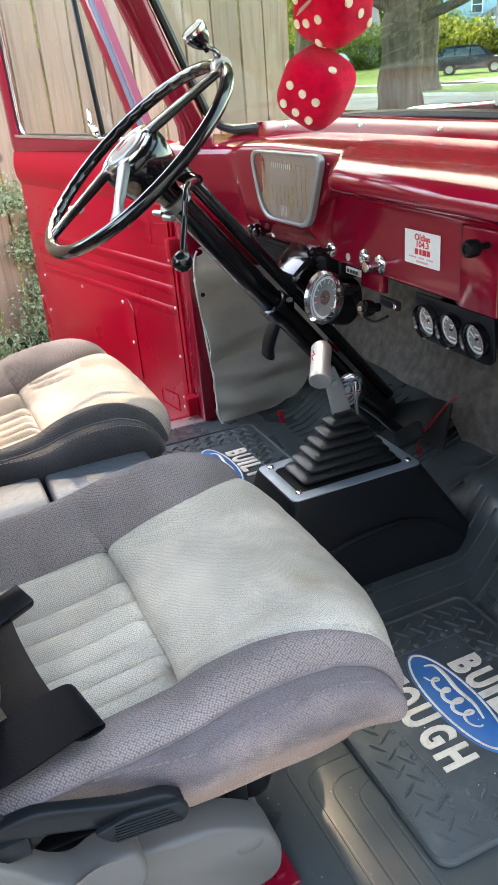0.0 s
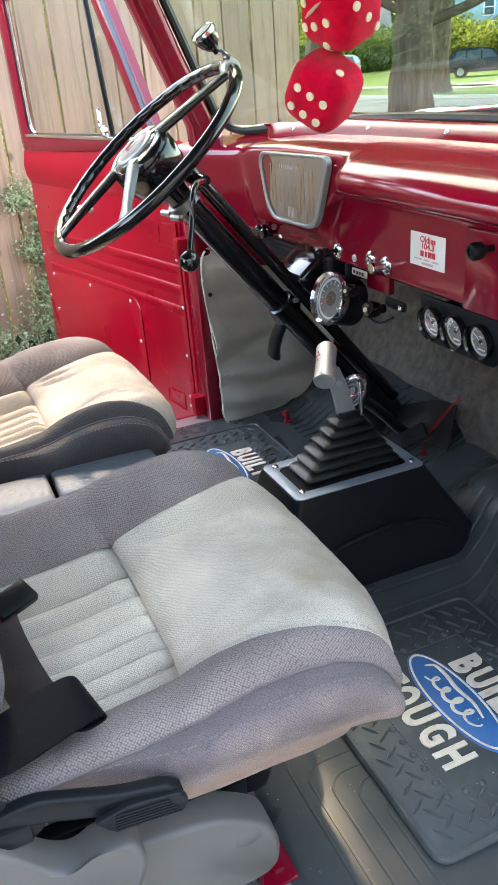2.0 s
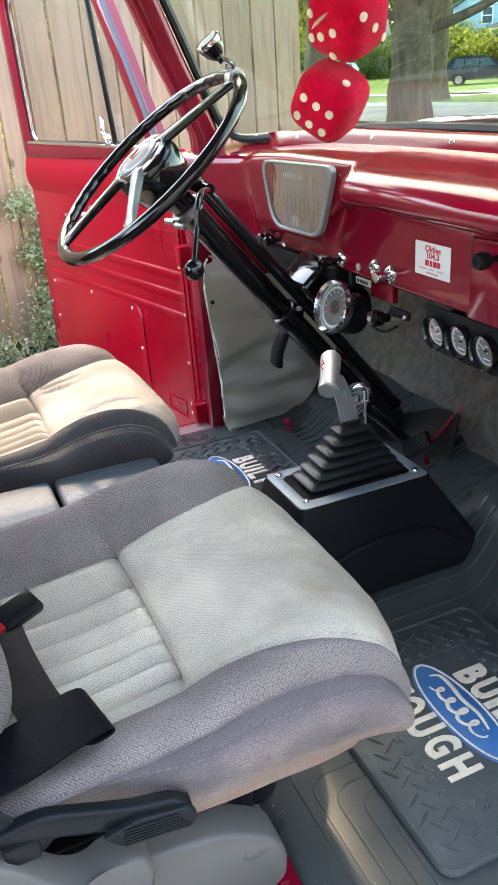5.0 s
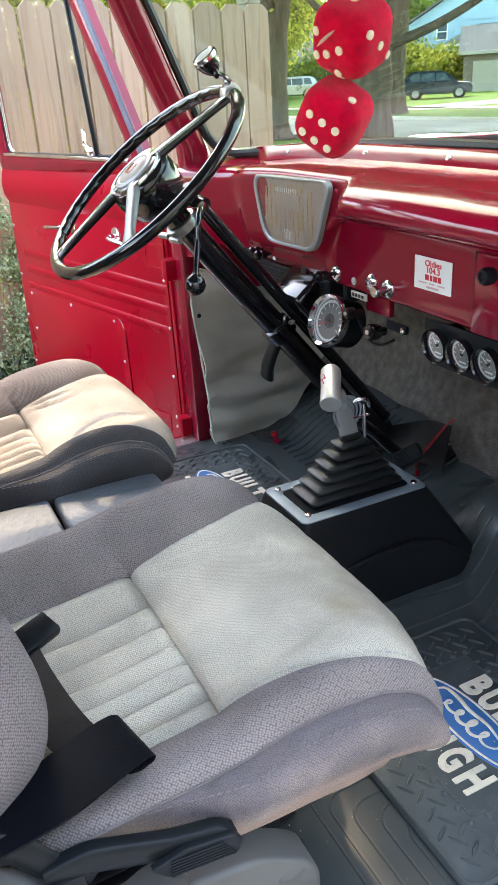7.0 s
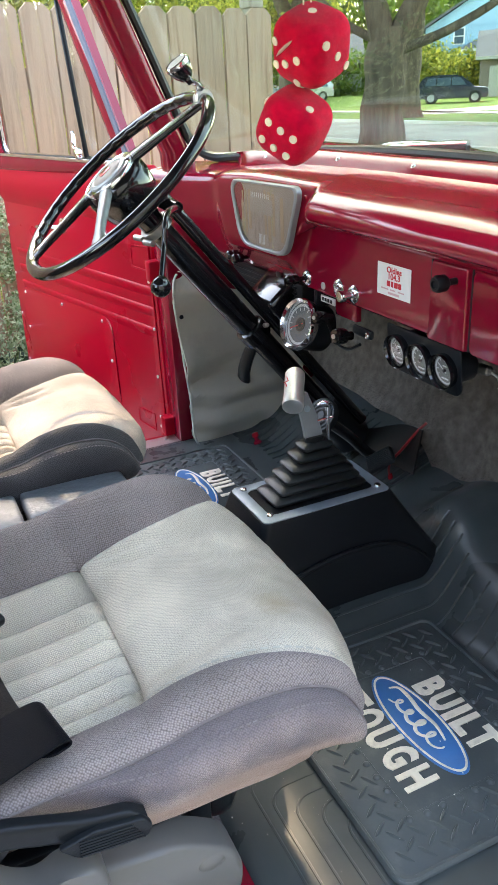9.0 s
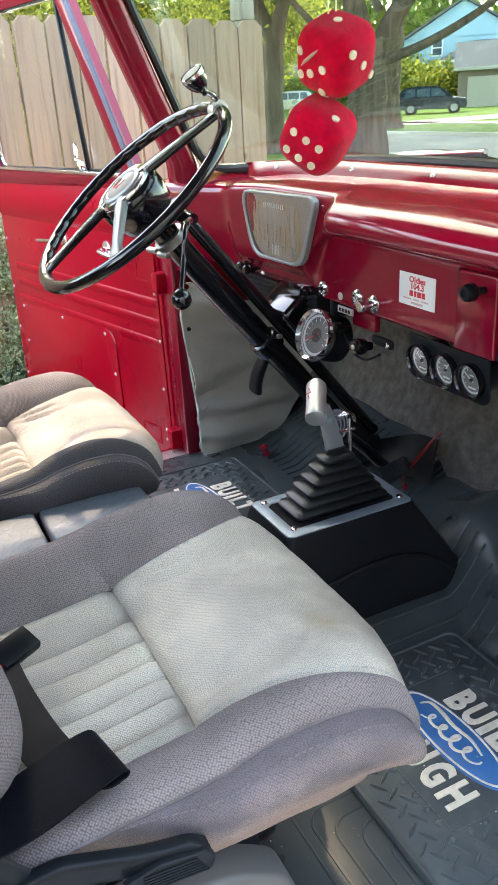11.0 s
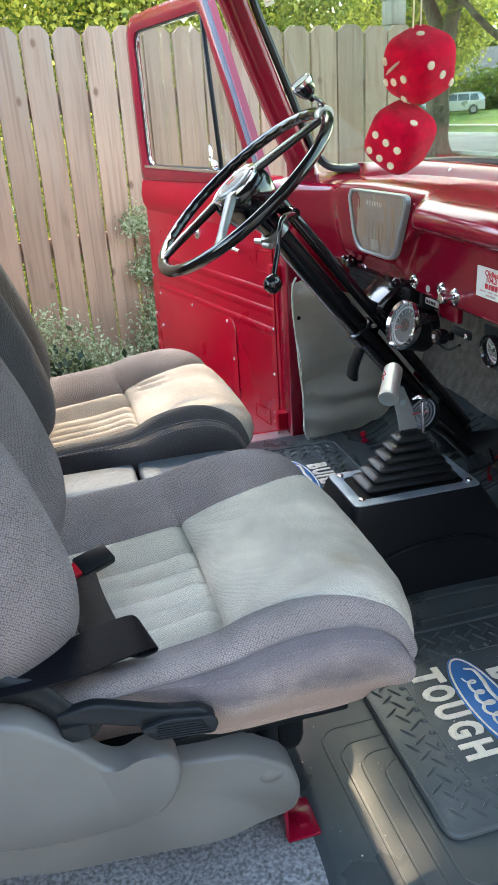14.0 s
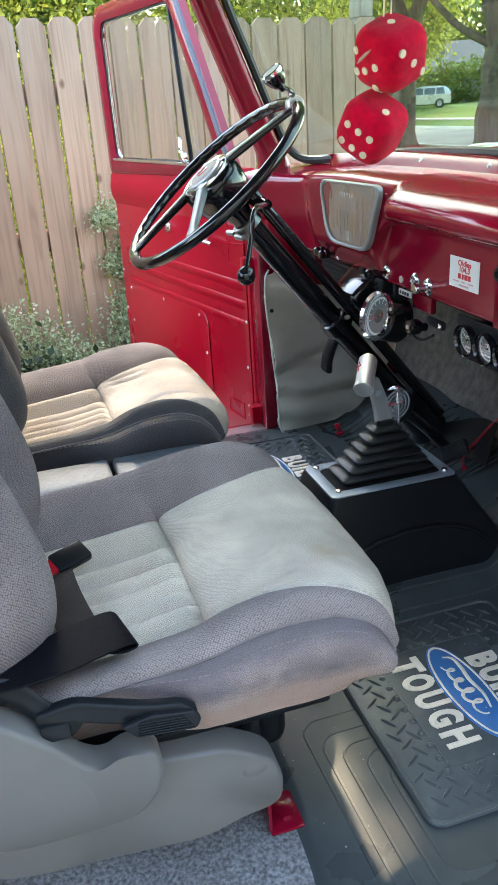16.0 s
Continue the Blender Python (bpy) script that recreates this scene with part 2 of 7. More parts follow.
WHITE_PRINT = material("worn_white_rubber", (0.82, 0.745, 0.61), 0.6, 0.0, 0.08, (200, 0.15), 20, dirt=(0.33, 0.28, 0.21), dirt_scale=38, dirt_amount=0.6)
BLUE_PRINT = material("blue_rubber", (0.022, 0.160, 0.41), 0.42, 0.0, 0.1, (260, 0.08), 12, dirt=(0.10, 0.15, 0.24), dirt_scale=20, dirt_amount=0.25)
PLUSH = material("red_plush", (0.60, 0.002, 0.030), 0.95, 0.0, 0.18, (1100, 0.5), 75, sheen=0.10, spec=0.03)
PLUSH_DOT = material("cream_felt", (0.72, 0.60, 0.44), 0.95, 0.0, 0.08, (500, 0.3), 30, spec=0.1)
PAPER = material("white_sticker", (0.78, 0.74, 0.68), 0.5, 0.0, 0.03, scale=6)
INK_RED = material("red_ink", (0.60, 0.015, 0.025), 0.5, 0.0, 0.05)
INK_PALE = material("pale_red_ink", (0.62, 0.36, 0.34), 0.5, 0.0, 0.05)
INK_BLUE = material("blue_ink", (0.05, 0.06, 0.30), 0.5, 0.0, 0.05)
INK_WHITE = material("white_ink", (0.75, 0.75, 0.72), 0.5, 0.0, 0.05)
DIAL_BLACK = material("black_dial", (0.012, 0.012, 0.013), 0.6, 0.0, 0.05)
DIAL_GREY = material("pale_dial", (0.62, 0.65, 0.62), 0.5, 0.0, 0.06)
CLUSTER_FACE = material("cluster_face", (0.29, 0.24, 0.195), 0.45, 0.0, 0.15, scale=14)
CLUSTER_BEIGE = material("cluster_panel_beige", (0.325, 0.28, 0.23), 0.5, 0.0, 0.12, scale=14)
CLUSTER_WARM = material("cluster_amber", (0.36, 0.25, 0.15), 0.5, 0.0, 0.12, scale=14)
GLASS = glass("window_glass", (0.93, 0.95, 0.93))
GLASS_CLEAR = glass("gauge_glass", (0.98, 0.98, 0.98), 0.05)
GLASS_SCREEN = glass("windscreen_glass", (0.81, 0.88, 0.81), 0.10)
BEZEL = material("silver_painted_bezel", (0.27, 0.285, 0.285), 0.38, 0.35, 0.08, (200, 0.05), 12)
DIAL_PALE = material("olive_grey_dial", (0.20, 0.20, 0.175), 0.5, 0.0, 0.1, scale=14)
DIAL_MID = material("grey_dial", (0.115, 0.13, 0.13), 0.5, 0.0, 0.08, scale=12)
LENS_RED = material("red_lens", (0.45, 0.01, 0.02), 0.15, 0.0, 0.05, coat=0.5)
# Never in view; this grey only sets how much light the roof bounces.
HEADLINER = material("grey_headliner", (0.17, 0.165, 0.16), 0.9, 0.0, 0.05, (300, 0.2), 5)


def wood(name, rgb, dark, random=0.14, grey=None):
    """Sawn boards: long grain along z, a few knots, each board its own tone."""
    m = material(name, rgb, 0.85, 0.0, 0.10, scale=2.5, random=random, spec=0.2)
    n, l = m.node_tree.nodes, m.node_tree.links
    b = n["Principled BSDF"]
    tc = n.new("ShaderNodeTexCoord")
    oi = n.new("ShaderNodeObjectInfo")
    off = n.new("ShaderNodeVectorMath")
    off.operation = "MULTIPLY_ADD"
    off.inputs[1].default_value = (7.0, 3.0, 11.0)
    l.new(oi.outputs["Random"], off.inputs[0])
    l.new(tc.outputs["Object"], off.inputs[2])
    mp = n.new("ShaderNodeMapping")
    mp.inputs["Scale"].default_value = (34, 34, 1.5)
    l.new(off.outputs[0], mp.inputs["Vector"])
    g = n.new("ShaderNodeTexNoise")
    g.inputs["Scale"].default_value, g.inputs["Detail"].default_value, g.inputs["Distortion"].default_value = 1.0, 6, 1.2
    l.new(mp.outputs[0], g.inputs["Vector"])
    gr = n.new("ShaderNodeMapRange")
    gr.inputs[1].default_value, gr.inputs[2].default_value, gr.inputs[4].default_value = 0.46, 0.72, 0.68
    l.new(g.outputs[0], gr.inputs[0])
    flat = n.new("ShaderNodeSeparateXYZ")
    l.new(off.outputs[0], flat.inputs[0])
    face = n.new("ShaderNodeCombineXYZ")
    l.new(flat.outputs[0], face.inputs[0])
    l.new(flat.outputs[2], face.inputs[1])
    mk = n.new("ShaderNodeMapping")
    mk.inputs["Scale"].default_value = (3.4, 2.2, 1.0)
    l.new(face.outputs[0], mk.inputs["Vector"])
    v = n.new("ShaderNodeTexVoronoi")
    v.voronoi_dimensions = "2D"
    v.inputs["Scale"].default_value = 1.0
    l.new(mk.outputs[0], v.inputs["Vector"])
    kn = n.new("ShaderNodeMapRange")
    kn.inputs[1].default_value, kn.inputs[2].default_value, kn.inputs[3].default_value, kn.inputs[4].default_value = 0.022, 0.058, 0.95, 0.0
    l.new(v.outputs["Distance"], kn.inputs[0])
    mxv = n.new("ShaderNodeMath")
    mxv.operation = "MAXIMUM"
    l.new(gr.outputs[0], mxv.inputs[0])
    l.new(kn.outputs[0], mxv.inputs[1])
    mix = n.new("ShaderNodeMix")
    mix.data_type = "RGBA"
    mix.inputs["B"].default_value = (*dark, 1)
    src = b.inputs["Base Color"].links[0].from_socket
    l.new(mxv.outputs[0], mix.inputs["Factor"])
    if grey:
        # weathering creeps down from the top ends
        sx = n.new("ShaderNodeSeparateXYZ")
        l.new(tc.outputs["Object"], sx.inputs[0])
        wn = n.new("ShaderNodeTexNoise")
        wn.inputs["Scale"].default_value, wn.inputs["Detail"].default_value = 0.9, 5
        l.new(mp.outputs[0], wn.inputs["Vector"])
        ad = n.new("ShaderNodeMath")
        l.new(sx.outputs[2], ad.inputs[0])
        l.new(wn.outputs[0], ad.inputs[1])
        wr = n.new("ShaderNodeMapRange")
        wr.inputs[1].default_value, wr.inputs[2].default_value, wr.inputs[4].default_value = 1.6, 2.5, 0.55
        l.new(ad.outputs[0], wr.inputs[0])
        wm = n.new("ShaderNodeMix")
        wm.data_type = "RGBA"
        wm.inputs["B"].default_value = (*grey, 1)
        l.new(wr.outputs[0], wm.inputs["Factor"])
        l.new(src, wm.inputs["A"])
        src = wm.outputs["Result"]
    l.new(src, mix.inputs["A"])
    l.new(mix.outputs["Result"], b.inputs["Base Color"])
    bump = n.new("ShaderNodeBump")
    bump.inputs["Strength"].default_value, bump.inputs["Distance"].default_value = 0.4, 0.003
    bump.invert = True
    l.new(mxv.outputs[0], bump.inputs["Height"])
    l.new(bump.outputs[0], b.inputs["Normal"])
    return m


WOOD = wood("cedar_board", (0.345, 0.202, 0.134), (0.165, 0.094, 0.062), 0.20, (0.26, 0.232, 0.188))
WOOD_GREY = wood("weathered_board", (0.30, 0.27, 0.23), (0.15, 0.12, 0.095))
# The paler dirt tone also paints sun dapples on the street.
ASPHALT = material("asphalt", (0.235, 0.225, 0.20), 0.9, 0.0, 0.25, (60, 0.4), 0.4, dirt=(0.36, 0.34, 0.30), dirt_scale=0.7, dirt_amount=0.6)
CONCRETE = material("concrete", (0.46, 0.445, 0.41), 0.85, 0.0, 0.12, (40, 0.3), 0.8)
GRASS = material("lawn", (0.075, 0.145, 0.02), 0.9, 0.0, 0.35, (30, 1.0), 1.2, spec=0.2, dirt=(0.12, 0.18, 0.035), dirt_scale=0.5, dirt_amount=0.7)
BARK = material("bark", (0.115, 0.088, 0.070), 0.95, 0.0, 0.4, (20, 1.0), 9, spec=0.2, dirt=(0.038, 0.030, 0.025), dirt_scale=15, dirt_amount=0.85)
def furrowed(m):
    """Stretches the bark's pattern along the trunk."""
    n, l = m.node_tree.nodes, m.node_tree.links
    mp = n.new("ShaderNodeMapping")
    mp.inputs["Scale"].default_value = (1.0, 1.0, 0.16)
    src = next(k for k in n if k.bl_idname == "ShaderNodeTexCoord").outputs["Object"]
    for k in list(src.links):
        to = k.to_socket
        l.new(mp.outputs[0], to)
    l.new(src, mp.inputs["Vector"])


furrowed(BARK)
LEAF_TREE = leafy("tree_leaves", (0.05, 0.11, 0.015), (0.16, 0.22, 0.03))
# Brighter, yellower than LEAF_TREE: sunlight is put into the leaf colour.
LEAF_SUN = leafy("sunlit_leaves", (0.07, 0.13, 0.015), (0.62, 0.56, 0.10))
LEAF_VINE = leafy("variegated_leaves", (0.11, 0.16, 0.05), (0.60, 0.62, 0.40))
LEAF_DARK = leafy("dark_leaves", (0.012, 0.03, 0.012), (0.04, 0.07, 0.025), 0.35)
SIDING = material("blue_siding", (0.24, 0.41, 0.54), 0.7, 0.0, 0.06, (8, 0.1), 0.5)
BROWN_SIDING = material("brown_siding", (0.15, 0.12, 0.10), 0.8, 0.0, 0.1, (8, 0.1), 0.5)
SIDING_PALE = material("cream_siding", (0.30, 0.29, 0.26), 0.7, 0.0, 0.06, (8, 0.1), 0.5)
SIDING_GREY = material("light_siding", (0.245, 0.245, 0.24), 0.7, 0.0, 0.06, (8, 0.1), 0.5)
ROOF = material("roof_shingle", (0.085, 0.09, 0.10), 0.9, 0.0, 0.2, (14, 0.6), 2)
TRIM_WHITE = material("white_trim", (0.72, 0.72, 0.70), 0.6, 0.0, 0.05)
CAR_BLUE = material("dark_blue_paint", (0.018, 0.026, 0.046), 0.2, 0.1, 0.08, coat=1.0, scale=1)
CAR_SILVER = material("silver_paint", (0.46, 0.48, 0.49), 0.3, 0.6, 0.05, coat=0.8, scale=1)
CAR_GREY = material("grey_paint", (0.11, 0.12, 0.13), 0.3, 0.5, 0.05, coat=0.8, scale=1)
RIM_SILVER = material("silver_rim", (0.30, 0.31, 0.32), 0.35, 0.2, 0.05, scale=4)
# The blue in this base colour stands for sky mirrored in the panes.
CAR_GLASS = material("car_window", (0.055, 0.085, 0.11), 0.08, 0.0, 0.1, scale=1)
TYRE = material("tyre", (0.016, 0.016, 0.016), 0.8)
# Near-black, for narrow gaps and for the shade under the dashboard.
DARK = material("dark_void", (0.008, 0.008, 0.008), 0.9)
WIRE_RED = material("red_wire", (0.30, 0.01, 0.015), 0.4)
WEATHERSTRIP = material("blue_grey_weatherstrip", (0.10, 0.10, 0.13), 0.6, 0.0, 0.15, (200, 0.2), 14)


# ---- mesh helpers ----
def part(name, bm, mat, parent=None, label="", smooth=True, m=None):
    me = bpy.data.meshes.new(name)
    bmesh.ops.recalc_face_normals(bm, faces=bm.faces)
    bm.to_mesh(me)
    bm.free()
    me.materials.append(mat)
    if smooth:
        me.shade_smooth()
        me.set_sharp_from_angle(angle=radians(38))
    ob = new(name, me)
    if parent:
        ob.parent = parent
        if parent.type == "EMPTY":
            ob.matrix_parent_inverse = Matrix.Translation(-parent.location)
    if m is not None:
        ob.matrix_basis = m
    if label:
        ob["label"] = label
    return ob


def thing(name, label, category, group="", kind="", at=(0, 0, 0)):
    ob = new(name)
    ob.location = at
    ob.empty_display_size = 0.05
    return tagged(ob, label, category, group, kind)


def setting(name, bm, mat, label, category, smooth=True):
    return tagged(part(name, bm, mat, None, "", smooth), label, category, "", "structure")


def box(size, at=(0, 0, 0), bevel=0.0, seg=2, m=None, bm=None):
    bm = bm or bmesh.new()
    mat4 = Matrix.LocRotScale(at, None, size)
    if m is not None:
        mat4 = m @ mat4
    r = bmesh.ops.create_cube(bm, size=1, matrix=mat4)
    if bevel:
        es = list({e for v in r["verts"] for e in v.link_edges})
        bmesh.ops.bevel(bm, geom=es, offset=bevel, segments=seg, affect="EDGES", profile=0.5)
    return bm


def axes(origin, forward, up=(0, 0, 1)):
    """A frame whose z axis runs along forward and whose y axis is as near to up as can be."""
    z = Vector(forward).normalized()
    x = Vector(up).cross(z)
    if x.length < 1e-4:
        x = Vector((1, 0, 0)).cross(z)
        if x.length < 1e-4:
            x = Vector((0, 1, 0)).cross(z)
    x.normalize()
    y = z.cross(x)
    return Matrix.Translation(origin) @ Matrix((x, y, z)).transposed().to_4x4()


def rings(loops, close=True, cap=True, bm=None, uv=False):
    """Skin through a row of loops with the same number of points."""
    bm = bm or bmesh.new()
    vs = [[bm.verts.new(p) for p in lp] for lp in loops]
    n = len(loops[0])
    for a, b in zip(vs, vs[1:]):
        for i in range(n if close else n - 1):
            j = (i + 1) % n
            bm.faces.new((a[i], a[j], b[j], b[i]))
    if uv:
        run_uv(bm, [[row[i] for row in vs] for i in range(n)])
    if cap and close:
        bm.faces.new(vs[0][::-1])
        bm.faces.new(vs[-1])
    return bm


def lathe(profile, m=None, n=24, bm=None, cap=True):
    """A turned body: profile of (radius, height) along the z axis of m."""
    m = m or Matrix()
    loops = []
    for r, h in profile:
        r = max(r, 1e-4)
        loops.append([m @ Vector((r * math.cos(2 * math.pi * i / n), r * math.sin(2 * math.pi * i / n), h)) for i in range(n)])
    return rings(loops, True, cap, bm)


def spline(pts, n=8, closed=False):
    """Points of a smooth curve through pts."""
    p = [Vector(q) for q in pts]
    out = []
    c = len(p)
    for i in range(c if closed else c - 1):
        a, b = p[i], p[(i + 1) % c]
        a0 = p[i - 1] if (i or closed) else a * 2 - b
        b1 = p[(i + 2) % c] if (closed or i + 2 < c) else b * 2 - a
        for k in range(n):
            t = k / n
            out.append(0.5 * (2 * a + (b - a0) * t + (2 * a0 - 5 * a + 4 * b - b1) * t * t + (3 * a - a0 - 3 * b + b1) * t ** 3))
    if not closed:
        out.append(p[-1])
    return out


def sweep(pts, r, n=10, closed=False, bm=None, flat=1.0, up=(0, 0, 1)):
    """A tube along pts; r a number or one radius a point; flat squeezes it along its second axis."""
    pts = [Vector(p) for p in pts]
    c = len(pts)
    rad = r if isinstance(r, (list, tuple)) else [r] * c
    loops = []
    for i, p in enumerate(pts):
        d = (pts[(i + 1) % c] - pts[i - 1]) if closed else (pts[min(i + 1, c - 1)] - pts[max(i - 1, 0)])
        f = axes(p, d, up)
        loops.append([f @ Vector((rad[i] * math.cos(2 * math.pi * k / n), rad[i] * flat * math.sin(2 * math.pi * k / n), 0)) for k in range(n)])
    if closed:
        return rings(loops + [loops[0]], True, False, bm)
    return rings(loops, True, True, bm)


def band(pairs, thick, n=6, bm=None):
    """A strap between two edge lines, given as pairs of points, smoothed along."""
    a = spline([p[0] for p in pairs], n)
    b = spline([p[1] for p in pairs], n)
    lo = []
    for i in range(len(a)):
        d = (a[min(i + 1, len(a) - 1)] - a[max(i - 1, 0)]) + (b[min(i + 1, len(a) - 1)] - b[max(i - 1, 0)])
        nr = d.cross(b[i] - a[i]).normalized() * thick / 2
        row = [a[i].lerp(b[i], k / 4) for k in range(5)]
        lo.append([p + nr for p in row] + [p - nr for p in row[::-1]])
    return rings(lo, True, True, bm)


def run_uv(bm, rows):
    """Texture coordinates in metres, measured along the surface from the middle row and column."""
    layer = bm.loops.layers.uv.verify()
    n, k = len(rows), len(rows[0])
    pos = {}
    along_v = [0.0]
    for j in range(1, k):
        along_v.append(along_v[-1] + (rows[n // 2][j].co - rows[n // 2][j - 1].co).length)
    for j in range(k):
        d = [0.0]
        for i in range(1, n):
            d.append(d[-1] + (rows[i][j].co - rows[i - 1][j].co).length)
        for i in range(n):
            pos[rows[i][j]] = (d[i] - d[n // 2], along_v[j])
    for f in bm.faces:
        if all(v in pos for v in f.verts):
            us = [pos[v][0] for v in f.verts]
            wrap = max(us) - min(us) > 0.2
            for lp in f.loops:
                p = pos[lp.vert]
                lp[layer].uv = (max(us) + 0.01 if wrap and p[0] < 0 else p[0], p[1])


def grid(fn, nu, nv, u=(0, 1), v=(0, 1), bm=None, thick=0.0):
    """A sheet fn(u, v); thick gives it a back."""
    bm = bm or bmesh.new()
    rows = [[bm.verts.new(fn(u[0] + (u[1] - u[0]) * i / nu, v[0] + (v[1] - v[0]) * j / nv)) for j in range(nv + 1)] for i in range(nu + 1)]
    fs = [bm.faces.new((rows[i][j], rows[i + 1][j], rows[i + 1][j + 1], rows[i][j + 1])) for i in range(nu) for j in range(nv)]
    run_uv(bm, rows)
    if thick:
        bmesh.ops.recalc_face_normals(bm, faces=fs)
        bmesh.ops.solidify(bm, geom=fs, thickness=thick)
    return bm


def rounded(w, h, r, n=6):
    """Outline of a rounded rectangle, counter-clockwise."""
    out = []
    for cx, cy, a in ((w / 2 - r, h / 2 - r, 0), (-w / 2 + r, h / 2 - r, 90), (-w / 2 + r, -h / 2 + r, 180), (w / 2 - r, -h / 2 + r, 270)):
        for k in range(n + 1):
            t = radians(a + 90 * k / n)
            out.append((cx + r * math.cos(t), cy + r * math.sin(t)))
    return out


def round_poly(poly, r, n=5):
    """The polygon with its corners rounded off by r (a number or one a corner)."""
    out = []
    c = len(poly)
    for i in range(c):
        p, a, b = Vector(poly[i]), Vector(poly[i - 1]), Vector(poly[(i + 1) % c])
        q = r[i] if isinstance(r, (list, tuple)) else r
        d = min(q, (a - p).length * 0.48, (b - p).length * 0.48)
        s, e = p + (a - p).normalized() * d, p + (b - p).normalized() * d
        for k in range(n + 1):
            t = k / n
            out.append(tuple(s * (1 - t) ** 2 + p * 2 * t * (1 - t) + e * t * t))
    return out


def plate(outline, thick, m=None, edge=0.0, bm=None):
    """A flat piece of that outline in the xy plane of m, rising by thick, with a softened upper edge."""
    m = m or Matrix()
    cx = sum(p[0] for p in outline) / len(outline)
    cy = sum(p[1] for p in outline) / len(outline)

    def at(s, z):
        res = []
        for x, y in outline:
            d = Vector((x - cx, y - cy))
            k = max(0.0, 1 - s / max(d.length, 1e-6))
            res.append(m @ Vector((cx + d.x * k, cy + d.y * k, z)))
        return res
    e = min(edge, thick * 0.9)
    lo = [at(0, 0), at(0, thick - e)] + ([at(e * 0.35, thick - e * 0.35), at(e, thick)] if e else [])
    return rings(lo, True, True, bm)


def frame_ring(outer, inner, thick, m=None, bm=None, edge=0.002):
    """A flat frame between two outlines with the same number of points."""
    m = m or Matrix()
    bm = bm or bmesh.new()
    mid = [((a[0] * 3 + b[0]) / 4, (a[1] * 3 + b[1]) / 4) for a, b in zip(outer, inner)]
    mid2 = [((a[0] + 3 * b[0]) / 4, (a[1] + 3 * b[1]) / 4) for a, b in zip(outer, inner)]
    lp = [[m @ Vector((*p, 0)) for p in outer], [m @ Vector((*p, thick - edge)) for p in outer], [m @ Vector((*p, thick)) for p in mid],
          [m @ Vector((*p, thick)) for p in mid2], [m @ Vector((*p, thick - edge)) for p in inner], [m @ Vector((*p, 0)) for p in inner]]
    return rings(lp + [lp[0]], True, False, bm)


def lettering(text, size, thick, name, mat, parent, m, align="CENTER", bold=0.0, shear=0.0, widen=1.0):
    """Raised letters of the built-in font, as a mesh part."""
    cu = bpy.data.curves.new(name, "FONT")
    cu.body, cu.size, cu.extrude, cu.align_x, cu.align_y, cu.offset, cu.shear, cu.resolution_u = text, size, thick / 2, align, "CENTER", bold, shear, 4
    tmp = new("letters_tmp", cu)
    me = bpy.data.meshes.new_from_object(tmp.evaluated_get(bpy.context.evaluated_depsgraph_get()))
    bpy.data.objects.remove(tmp)
    bpy.data.curves.remove(cu)
    me.transform(Matrix.Diagonal((widen, 1, 1, 1)))
    me.materials.clear()
    me.materials.append(mat)
    ob = new(name, me)
    ob.parent = parent
    if parent.type == "EMPTY":
        ob.matrix_parent_inverse = Matrix.Translation(-parent.location)
    ob.matrix_basis = m
    return ob


def screw(m, r=0.0045, bm=None):
    """A domed screw head on z of m, with a cross cut."""
    bm = lathe([(r, 0), (r, r * 0.25), (r * 0.8, r * 0.55), (r * 0.35, r * 0.7), (0.0002, r * 0.7)], m, 12, bm)
    return bm


def smooth01(x, a, b):
    t = min(1.0, max(0.0, (x - a) / (b - a)))
    return t * t * (3 - 2 * t)


def along(pts, x):
    """Linear reading of a short table of (x, y, ...)."""
    if x <= pts[0][0]:
        return pts[0][1:]
    for a, b in zip(pts, pts[1:]):
        if x <= b[0]:
            k = (x - a[0]) / (b[0] - a[0])
            return tuple(p + (q - p) * k for p, q in zip(a[1:], b[1:]))
    return pts[-1][1:]

# ---- the cab ----
MID = 1.07          # the truck's middle line
FLOOR = 0.625
SIDE = 0.80         # half width at the sills


def toe_x(y):
    """Where the passenger's toe board begins to rise."""
    return 0.757 + 0.40 * min(0.16, max(0.0, y - 0.857))


def floor_z(x, y):
    """The pressed floor: flat, a low tunnel in the middle, rising to the toe board."""
    z = FLOOR
    x0 = 0.77 + 0.03 * smooth01(y, 1.14, 1.34)
    z += (0.30 + 0.12 * smooth01(y, 1.14, 1.34)) * max(0.0, x - x0) * smooth01(x, x0, x0 + 0.12)
    steep = FLOOR + 0.105 * smooth01(x, toe_x(y) - 0.022, toe_x(y) + 0.092) + 0.06 * max(0.0, x - toe_x(y) - 0.08)
    z = steep + (z - steep) * smooth01(y, 1.02, 1.12)
    d = abs(y - MID)
    z += 0.035 * (1 - smooth01(d, 0.12, 0.22)) * smooth01(x, 0.3, 0.6)
    return z


